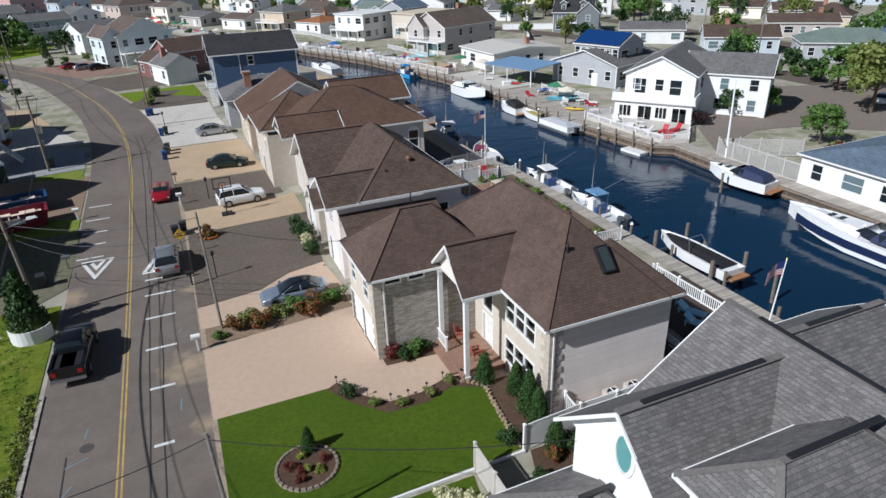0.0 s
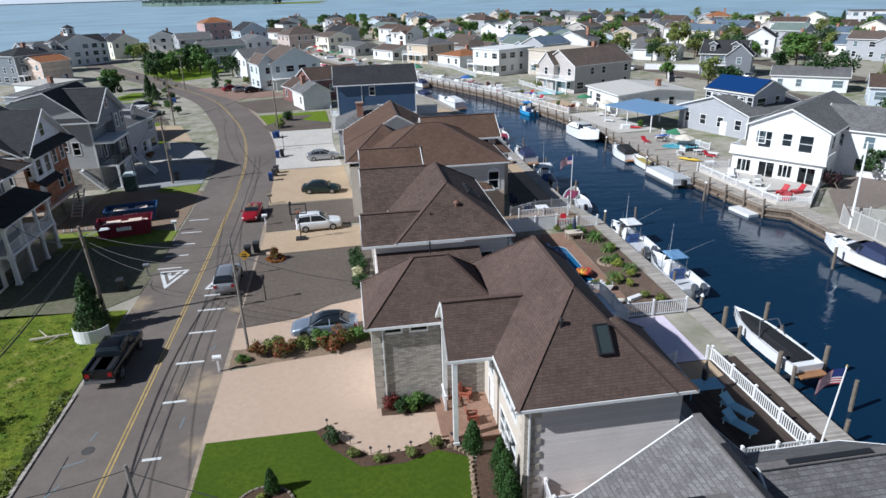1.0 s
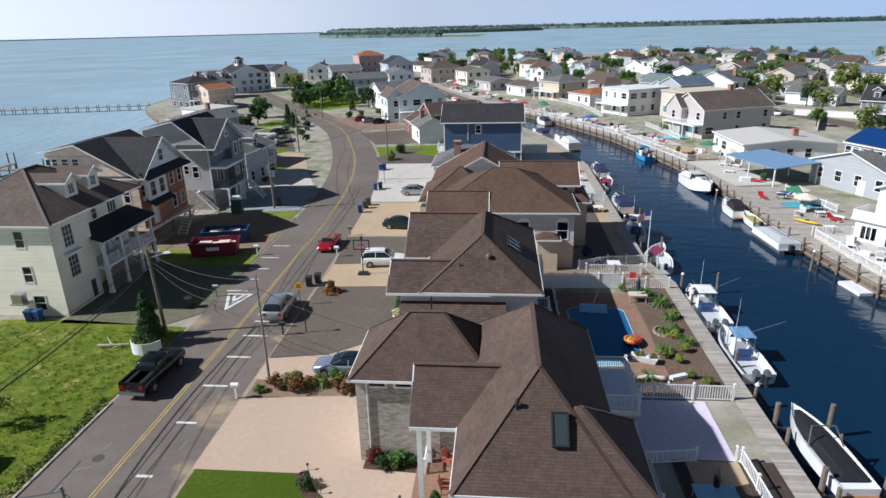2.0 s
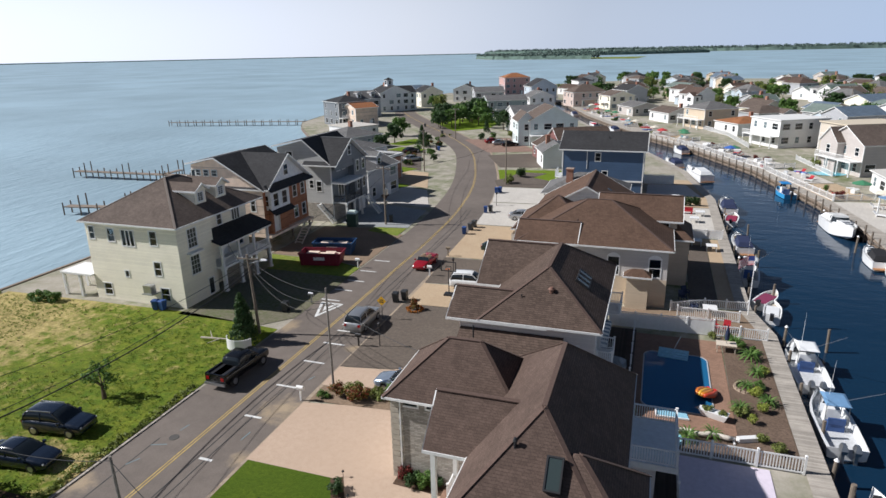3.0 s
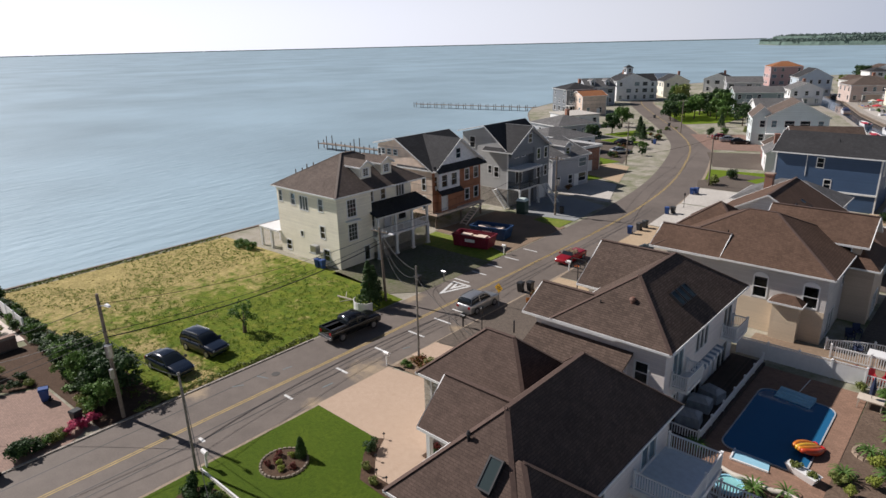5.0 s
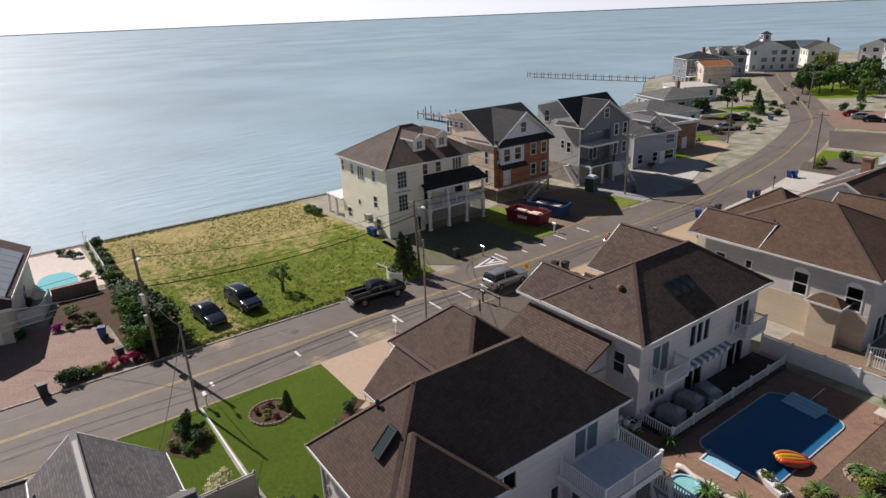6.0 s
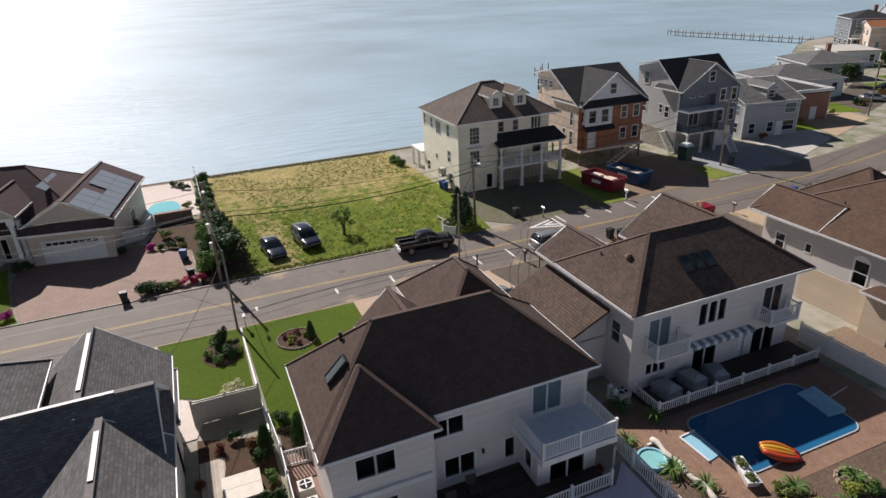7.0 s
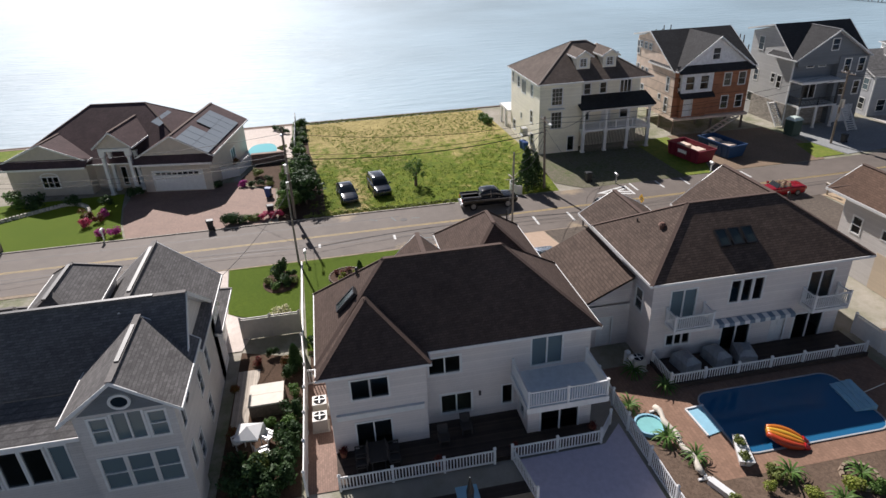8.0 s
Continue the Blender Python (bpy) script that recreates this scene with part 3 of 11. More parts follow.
lot("brick_driveway", [(-9.1, 3.2), (-9.1, 15.8), (-10.2, 17.5), (-13.3, 17.4), (-18.9, 17.1), (-19.6, 14.8), (-22.4, 12.2), (-22.4, 1.0), (-17.6, 1.0), (-13.0, 2.0)], 0.02, PAVER, "red-brown brick paver driveway", "driveway")
lot("bungalow_lawn", [(-9.1, -30), (-9.1, 3.0), (-13.0, 1.8), (-17.6, 0.8), (-22.2, 0.0), (-22.2, -30)], 0.02, LAWN, "shaded green front lawn", "lawn")
lot("bay_lawn", [(-45.2, -60), (-37.6, -60), (-37.6, -14), (-39.4, 8.5), (-45.2, 9.6)], 0.02, WILD, "green grass strip by the bay wall", "lawn")
lot("bay_patio", [(-45.2, 9.8), (-30.3, 9.8), (-29.8, 18.8), (-45.2, 18.3)], 0.03, PATIO, "bright pale concrete bayside patio", "patio")
lot("bay_walk", [(-46, -40), (-45.3, -40), (-45.3, 19), (-46, 19)], 0.04, PAVER, "red-brown paver strip by the bay", "path")
lot("pool_patio", [(20.6, 38.9), (30.5, 38.9), (30.5, 56.4), (20.6, 56.4)], 0.018, TANPAVER, "tan paver pool terrace", "patio")
lot("mulch_strip", [(26.2, 38.7), (34.0, 38.6), (34.0, 57.5), (30.6, 57.5), (30.5, 41.6), (27.6, 40.3), (25.6, 39.6)], 0.05, GARDENSOIL, "brown gravel planting strip", "garden bed")
lot("purple_court", [(26.75, 32.0), (32.0, 32.0), (32.0, 38.3), (25.4, 38.3), (26.7, 36.9)], 0.03, plain("mauve_coating", (0.68, 0.61, 0.7), 0.6), "smooth mauve-grey coated terrace", "patio")
lot("side_yard", [(13.0, 16.2), (26.6, 16.0), (26.6, 20.4), (14.5, 20.4)], 0.015, SOIL, "shaded dark mulch side yard", "yard")
lot("brick_side", [(16.8, 20.7), (26.6, 20.7), (26.6, 22.6), (16.8, 22.6)], 0.02, PAVER, "brick-paved side passage", "path")
lot("hedge_bed", [(-9.2, 17.8), (-13.4, 17.6), (-19.0, 17.3), (-20.0, 15.0), (-23.0, 12.8), (-28.0, 14.4), (-28.4, 18.6), (-44.5, 19.2), (-44.5, 20.4), (-31.0, 21.0), (-18.0, 22.4), (-9.2, 22.6)], 0.026, SOIL, "dark mulch bed under the hedge", "garden bed")

# ---------------------------------------------------------------- houses
def grid_wall(g, at, length, z0, z1, thick, holes):
    """A wall face with holes; at(u, d, z) gives the place u along, d inwards."""
    us = sorted({0.0, length, *(v for h in holes for v in (h[0] - h[2] / 2, h[0] + h[2] / 2))})
    zs = sorted({z0, z1, *(v for h in holes for v in (h[1] - h[3] / 2, h[1] + h[3] / 2))})
    inside = lambda u, z: any(abs(u - h[0]) < h[2] / 2 and abs(z - h[1]) < h[3] / 2 for h in holes)  # noqa: E731
    for i in range(len(us) - 1):
        for j in range(len(zs) - 1):
            if not inside((us[i] + us[i + 1]) / 2, (zs[j] + zs[j + 1]) / 2):
                a, b, c, d = us[i], us[i + 1], zs[j], zs[j + 1]
                g.poly([at(a, 0, c), at(b, 0, c), at(b, 0, d), at(a, 0, d)])
                g.poly([at(a, thick, d), at(b, thick, d), at(b, thick, c), at(a, thick, c)])
    for u, z, w, h, *_ in holes:
        a, b, c, d = u - w / 2, u + w / 2, z - h / 2, z + h / 2
        for p, q in (((a, c), (b, c)), ((b, c), (b, d)), ((b, d), (a, d)), ((a, d), (a, c))):
            g.poly([at(p[0], 0, p[1]), at(p[0], thick, p[1]), at(q[0], thick, q[1]), at(q[0], 0, q[1])])


WINDOW_MESH = {}


def window_meshes(w, h, kind):
    """Frame (with bars) and pane, lying in the plane y = 0 and looking to -y, centred on x and z."""
    key = (round(w, 2), round(h, 2), kind)
    shaded, kind = kind.endswith("+"), kind.rstrip("+")      # a plus: a paler pane, reflected sky and curtains put into its colour
    if key in WINDOW_MESH:
        return WINDOW_MESH[key]
    f, p, t = Geo(), Geo(), (0.1 if kind not in ("slide", "fix") else 0.08)
    i = 0.02
    rects = [(-w / 2 - t, -w / 2 + i, -h / 2 - t, h / 2 + t), (w / 2 - i, w / 2 + t, -h / 2 - t, h / 2 + t), (-w / 2, w / 2, h / 2 - i, h / 2 + t), (-w / 2, w / 2, -h / 2 - t, -h / 2 + i)]
    if kind in ("double", "grid"):
        rects.append((-w / 2, w / 2, -0.025, 0.025))
    if kind == "grid":
        n = max(1, round(w / 0.45) - 1)
        rects += [(-w / 2 + w * (k + 1) / (n + 1) - 0.014, -w / 2 + w * (k + 1) / (n + 1) + 0.014, -h / 2, h / 2) for k in range(n)]
        rects += [(-w / 2, w / 2, z - 0.014, z + 0.014) for z in (-h / 4, h / 4)]
    if kind in ("slide", "pair"):
        rects.append((-0.04, 0.04, -h / 2, h / 2))
    if kind == "triple":
        rects += [(x - 0.05, x + 0.05, -h / 2, h / 2) for x in (-w / 6, w / 6)]
    f.cells(rects, -0.035, 0.05)
    p.box(-w / 2, w / 2, 0.06, 0.075, -h / 2, h / 2)
    WINDOW_MESH[key] = (f.mesh("window", TRIM), p.mesh("pane", PALEGLASS if shaded else GLASS))
    return WINDOW_MESH[key]


SIDES = {"S": 0, "E": 90, "N": 180, "W": 270}


def put_window(house, m, w, h, kind):
    if kind in ("garage", "door"):
        g = Geo()
        rows = 4 if kind == "garage" else 3
        cols = max(1, round(w / (1.2 if kind == "garage" else 0.45)))
        g.box(-w / 2, w / 2, 0.09, 0.12, -h / 2, h / 2)
        ribs = [(-w / 2, w / 2, z - 0.05, z + 0.05) for z in (-h / 2 + 0.05 + (h - 0.1) * i / rows for i in range(rows + 1))]
        ribs += [(x - 0.06, x + 0.06, -h / 2, h / 2) for x in (-w / 2 + 0.06 + (w - 0.12) * j / cols for j in range(cols + 1))]
        g.cells(ribs, 0.06, 0.1)
        door = part("garage_door" if kind == "garage" else "door", g, TRIM, house, at=m)
        f = Geo()
        for x0, x1, z0, z1 in ((-w / 2 - 0.12, -w / 2, -h / 2, h / 2 + 0.12), (w / 2, w / 2 + 0.12, -h / 2, h / 2 + 0.12), (-w / 2, w / 2, h / 2, h / 2 + 0.12)):
            f.box(x0, x1, -0.03, 0.12, z0, z1)
        part("door_frame", f, TRIM, door)
        return door
    f, p = window_meshes(w, h, kind)
    win = part("window", f, None, house, at=m)
    part("pane", p, None, win)
    return win


def block(house, x0, x1, y0, y1, z0, z1, mat, ops=None, skip="", faces=None):
    """Four walls with openings. ops: side -> list of (along, height of centre, width, height, kind)."""
    if ops is None:
        part("wall", Geo().box(x0, x1, y0, y1, z0, z1), mat, house)
        return
    for side, turn in SIDES.items():
        if side in skip:
            continue
        corner = {"S": (x0, y0), "E": (x1, y0), "N": (x1, y1), "W": (x0, y1)}[side]
        length = x1 - x0 if side in "SN" else y1 - y0
        c, s = round(math.cos(radians(turn))), round(math.sin(radians(turn)))
        at = lambda u, d, z: (corner[0] + c * u - s * d, corner[1] + s * u + c * d, z)  # noqa: E731
        # along is counted from the low x or low y end, whichever way the wall faces
        holes = [((u if side in "SE" else length - u), z, w, h, k) for u, z, w, h, k in ops.get(side, ())]
        g = Geo()
        grid_wall(g, at, length, z0, z1, 0.2, holes)
        part("wall", g, (faces or {}).get(side, mat), house)
        for u, z, w, h, k in holes:
            put_window(house, pose(*at(u, 0, z), 0, 0, turn), w, h, k)


def hip_roof(house, x0, x1, y0, y1, ze, zr, mat, caps=None, fascia=TRIM, ends="NS", run=None):
    """A hip over eaves x0..x1, y0..y1 at height ze, ridge at zr along the longer side. ends: which ends are hipped (the others are gables); run: how far the hips reach in from the two ends."""
    along_y = (y1 - y0) >= (x1 - x0)
    half = min(x1 - x0, y1 - y0) / 2
    cx, cy = (x0 + x1) / 2, (y0 + y1) / 2
    t = 0.14
    if along_y:
        a = (cx, y0 + (run[0] if run else half), zr)
        b = (cx, y1 - (run[1] if run else half), zr)
        e = [(x0, y0), (x1, y0), (x1, y1), (x0, y1)]
    else:
        a = (x0 + half, cy, zr)
        b = (x1 - half, cy, zr)
        e = [(x1, y0), (x1, y1), (x0, y1), (x0, y0)]
        a, b = b, a
    top = [(*p, ze + t) for p in e]
    g = Geo()
    # e0,e1 = first end; e2,e3 = second end
    g.poly([top[0], top[1], a])
    g.poly([top[1], top[2], b, a])
    g.poly([top[2], top[3], b])
    g.poly([top[3], top[0], a, b])
    g.poly([(*p, ze + t) for p in reversed(e)], 1)
    roof = part("roof", g, [mat, TRIM], house)
    part("fascia", Geo().loop([(*p, ze + t / 2) for p in e], 0.08, 0.155), fascia, house)
    if caps:
        for p, q in ((a, b), (a, top[0]), (a, top[1]), (b, top[2]), (b, top[3])):
            if (Vector(p) - Vector(q)).length > 0.1:
                part("ridge_cap", Geo().bar(p, q, 0.24, 0.035), caps, roof)
    return roof


def gable_roof(house, x0, x1, y0, y1, ze, zr, axis, mat, wall=None, inset=(0.35, 0.35), caps=None, fascia=TRIM, shift=0.0, joined=False, ze1=None):
    """A gable over the given eaves with its ridge along axis; wall: the siding of the gable ends, set back by inset."""
    fold = (lambda u, v, z: (u, v, z)) if axis == "x" else (lambda u, v, z: (v, u, z))
    u0, u1, v0, v1 = (x0, x1, y0, y1) if axis == "x" else (y0, y1, x0, x1)
    vm, t = (v0 + v1) / 2 + shift, 0.16
    ze1 = ze if ze1 is None else ze1      # height of the eave on the far side of the ridge
    g = Geo()
    for va, s in ((v0, 1), (v1, -1)):
        zv = ze if s > 0 else ze1
        q = [fold(u0, va, zv + t), fold(u1, va, zv + t), fold(u1, vm, zr), fold(u0, vm, zr)]
        d = [fold(u0, va, zv), fold(u1, va, zv), fold(u1, vm, zr - t), fold(u0, vm, zr - t)]
        flip = (s > 0) == (axis == "x")
        g.poly(q if flip else q[::-1], 0)
        g.poly(d[::-1] if flip else d, 1)
    roof = part("roof", g, [mat, TRIM], house)
    ring = [fold(u0, v0, ze + t / 2), fold(u1, v0, ze + t / 2), fold(u1, vm, zr - t / 2), fold(u1, v1, ze1 + t / 2), fold(u0, v1, ze1 + t / 2), fold(u0, vm, zr - t / 2)]
    part("fascia", Geo().loop(ring, 0.07, 0.18), fascia, house)
    if wall:
        ua, ub = u0 + inset[0] - 0.02, u1 - inset[1] + 0.02
        for a, b in ((ua, ub),) if joined else ((ua, ua + 0.15), (ub - 0.15, ub)):
            part("gable", Geo().loft([[fold(u, v0 + 0.05, ze), fold(u, v1 - 0.05, ze1), fold(u, vm, zr - t - 0.02)] for u in (a, b)]), wall, house)
    if caps:
        part("ridge_cap", Geo().bar(fold(u0, vm, zr + 0.02), fold(u1, vm, zr + 0.01), 0.3, 0.05), caps, roof)
    return roof


def post(house, name, x, y, z0, z1, w=0.22, mat=TRIM):
    g = Geo().box(x - w / 2, x + w / 2, y - w / 2, y + w / 2, z0, z1)
    g.box(x - w * 0.7, x + w * 0.7, y - w * 0.7, y + w * 0.7, z0, z0 + 0.2).box(x - w * 0.7, x + w * 0.7, y - w * 0.7, y + w * 0.7, z1 - 0.2, z1)
    return part(name, g, mat, house)


def rail(parent, a, b, z, h=1.0, gap=0.14, mat=WHITE, posts=True, step=2.4):
    """A white baluster rail from a to b: posts, two rails and each baluster."""
    a, b = Vector(a), Vector(b)
    n = max(1, round((b - a).length / step))
    d = (b - a).normalized()
    g = Geo()
    rl = part("railing", g.bar((*a, z + h), (*b, z + h), 0.09, 0.07), mat, parent)
    part("bottom_rail", Geo().bar((*a, z + 0.12), (*b, z + 0.12), 0.06, 0.06), mat, rl)
    if posts:
        for i in range(n + 1):
            p = a + (b - a) * i / n
            spot = (round(p.x, 1), round(p.y, 1), round(z, 1))
            if spot in STOOD:
                continue
            STOOD.add(spot)
            q = Geo().box(-0.06, 0.06, -0.06, 0.06, 0, h + 0.1).box(-0.08, 0.08, -0.08, 0.08, h + 0.1, h + 0.14)
            part("rail_post", q, mat, rl, at=pose(p.x, p.y, z))
    k = max(1, int((b - a).length / gap))
    bal = BALUSTER.get(round(h, 2))
    if bal is None:
        bal = BALUSTER[round(h, 2)] = Geo().box(-0.02, 0.02, -0.02, 0.02, 0.1, h).mesh("baluster", mat)
    for i in range(1, k):
        p = a + (b - a) * i / k
        part("baluster", bal, None, rl, at=pose(p.x, p.y, z, 0, 0, math.degrees(math.atan2(d.y, d.x))))
    return rl


BALUSTER = {}
STOOD = set()      # places that have a corner post already


def skylight(roof_parent, m, w, h, glass=None):
    f = Geo()
    for x0, x1, y0, y1 in ((-w / 2, -w / 2 + 0.08, -h / 2, h / 2), (w / 2 - 0.08, w / 2, -h / 2, h / 2), (-w / 2 + 0.08, w / 2 - 0.08, -h / 2, -h / 2 + 0.08), (-w / 2 + 0.08, w / 2 - 0.08, h / 2 - 0.08, h / 2)):
        f.box(x0, x1, y0, y1, -0.1, 0.14)
    s = part("skylight", f, BLACK, roof_parent, at=m)
    part("pane", Geo().box(-w / 2 + 0.08, w / 2 - 0.08, -h / 2 + 0.08, h / 2 - 0.08, 0.08, 0.1), glass or SKYGLASS, s)
    return s


def roof_vent(parent, x, y, z, r=0.2, h=0.35, mat=BLACK):
    return part("roof_vent", Geo().tube((x, y, z - 0.4), (x, y, z + h * 0.6), r * 0.6, r * 0.6, 10).tube((x, y, z + h * 0.6), (x, y, z + h), r, r * 0.5, 10), mat, parent)


def stack_pipe(parent, x, y, z):
    return part("vent_pipe", Geo().tube((x, y, z - 0.4), (x, y, z + 0.4), 0.05, 0.05, 8), BLACK, parent)


SKYGLASS = Mat("skylight_glass", (0.04, 0.055, 0.055), 0.05).mat
TEALGLASS = Mat("teal_oval_glass", (0.12, 0.3, 0.3), 0.08).mat
BROWN = shingle("brown_shingles", (0.1, 0.07, 0.057))
BROWN_DARK = shingle("dark_brown_shingles", (0.098, 0.07, 0.056), 0.6, 0.2)
BROWN_WARM = shingle("russet_shingles", (0.112, 0.07, 0.05))
CAPB = plain("brown_ridge_shingles", (0.095, 0.06, 0.047), 0.9, var=0.2, scale=6)
GREYROOF = shingle("grey_shingles", (0.15, 0.147, 0.145), 0.7, 0.2)
DUSKROOF = shingle("taupe_grey_shingles", (0.152, 0.145, 0.142), 0.7, 0.2)
CAPD = plain("taupe_ridge_shingles", (0.15, 0.138, 0.13), 0.8, var=0.2, scale=6)
CAPG = plain("grey_ridge_shingles", (0.19, 0.195, 0.2), 0.9, var=0.15, scale=6)
CHARCOAL = shingle("charcoal_shingles", (0.042, 0.042, 0.044))
TAUPE = shingle("taupe_shingles", (0.125, 0.098, 0.082))
SLATE = shingle("slate_blue_shingles", (0.12, 0.16, 0.21))
TILE = shingle("rust_shingles", (0.3, 0.13, 0.06))
GREENGREY = shingle("green_grey_shingles", (0.16, 0.2, 0.18))
ROOFS = [GREYROOF, CHARCOAL, TAUPE, BROWN, SLATE, GREENGREY, GREYROOF, BROWN_DARK]
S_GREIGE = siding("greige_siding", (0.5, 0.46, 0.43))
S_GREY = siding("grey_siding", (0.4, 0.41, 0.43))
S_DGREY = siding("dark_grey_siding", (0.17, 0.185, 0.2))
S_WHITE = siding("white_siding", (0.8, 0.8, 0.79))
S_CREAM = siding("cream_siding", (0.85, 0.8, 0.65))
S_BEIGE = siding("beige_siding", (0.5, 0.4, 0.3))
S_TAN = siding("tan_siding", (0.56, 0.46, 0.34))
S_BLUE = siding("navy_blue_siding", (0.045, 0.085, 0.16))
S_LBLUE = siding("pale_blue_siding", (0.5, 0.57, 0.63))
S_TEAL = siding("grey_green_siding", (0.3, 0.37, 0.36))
S_BRICK = blocks("red_brick", (0.33, 0.13, 0.075), (0.35, 0.27, 0.22), 0.22, 0.075)
S_STONE = blocks("grey_ledge_stone", (0.36, 0.33, 0.29), (0.22, 0.2, 0.18), 0.42, 0.11, var=0.28)
S_STUCCO = plain("cream_stucco", (0.56, 0.5, 0.42), 0.85, var=0.07, scale=2)
S_QUOIN = plain("tan_quoin_stone", (0.45, 0.4, 0.33), 0.9, var=0.15)
WALLS = [S_WHITE, S_GREY, S_WHITE, S_TAN, S_LBLUE, S_CREAM, S_GREIGE, S_WHITE]


def quoins(house, x, y, z0, z1, sx, sy):
    """Corner stones, long and short by turns."""
    z, i = z0, 0
    while z < z1 - 0.3:
        lx, ly = (0.75, 0.45) if i % 2 else (0.45, 0.75)
        g = Geo()
        g.box(min(x - sx * 0.05, x + sx * lx), max(x - sx * 0.05, x + sx * lx), min(y - sy * 0.05, y + sy * ly), max(y - sy * 0.05, y + sy * ly), z + 0.02, z + 0.36)
        part("quoin", g, S_QUOIN, house)
        z, i = z + 0.38, i + 1


def simple_windows(house, x0, x1, y0, y1, z0, z1, rnd, storeys=2, sides="SEW", gap=3.1):
    """Windows set on the outside of a far house's walls."""
    for side in sides:
        turn = SIDES[side]
        length = x1 - x0 if side in "SN" else y1 - y0
        n = max(1, int(length / gap))
        for s in range(storeys):
            zc = z0 + (z1 - z0) * (s + 0.55) / storeys
            for i in range(n):
                if rnd.random() < (0.2 if gap < 3.5 else 0.36):
                    continue
                u = length * (i + 0.5) / n
                wide = rnd.random() < 0.25
                w, h = (2.0, 1.45) if wide else (1.05, 1.5)
                x, y = {"S": (x0 + u, y0), "N": (x0 + u, y1), "E": (x1, y0 + u), "W": (x0, y0 + u)}[side]
                part("window", far_window(w, h, int(x * 7 + zc * 5 + u * 3) % 3 == 0), None, house, at=pose(x, y, zc, 0, 0, turn))


FARWIN = {}


# shaded: a pane paled in colour to stand for the sky it reflects
def far_window(w, h, shaded=False):
    if (w, h, shaded) not in FARWIN:
        g = Geo()
        t = 0.1
        g.cells([(-w / 2 - t, -w / 2, -h / 2 - t, h / 2 + t), (w / 2, w / 2 + t, -h / 2 - t, h / 2 + t), (-w / 2, w / 2, h / 2, h / 2 + t), (-w / 2, w / 2, -h / 2 - t, -h / 2), (-w / 2, w / 2, -0.03, 0.03)], -0.05, 0.03)
        g.box(-w / 2, w / 2, -0.015, 0.02, -h / 2, h / 2, 1)
        FARWIN[w, h, shaded] = g.mesh("window", [TRIM, PALEGLASS if shaded else DARKGLASS])
    return FARWIN[w, h, shaded]


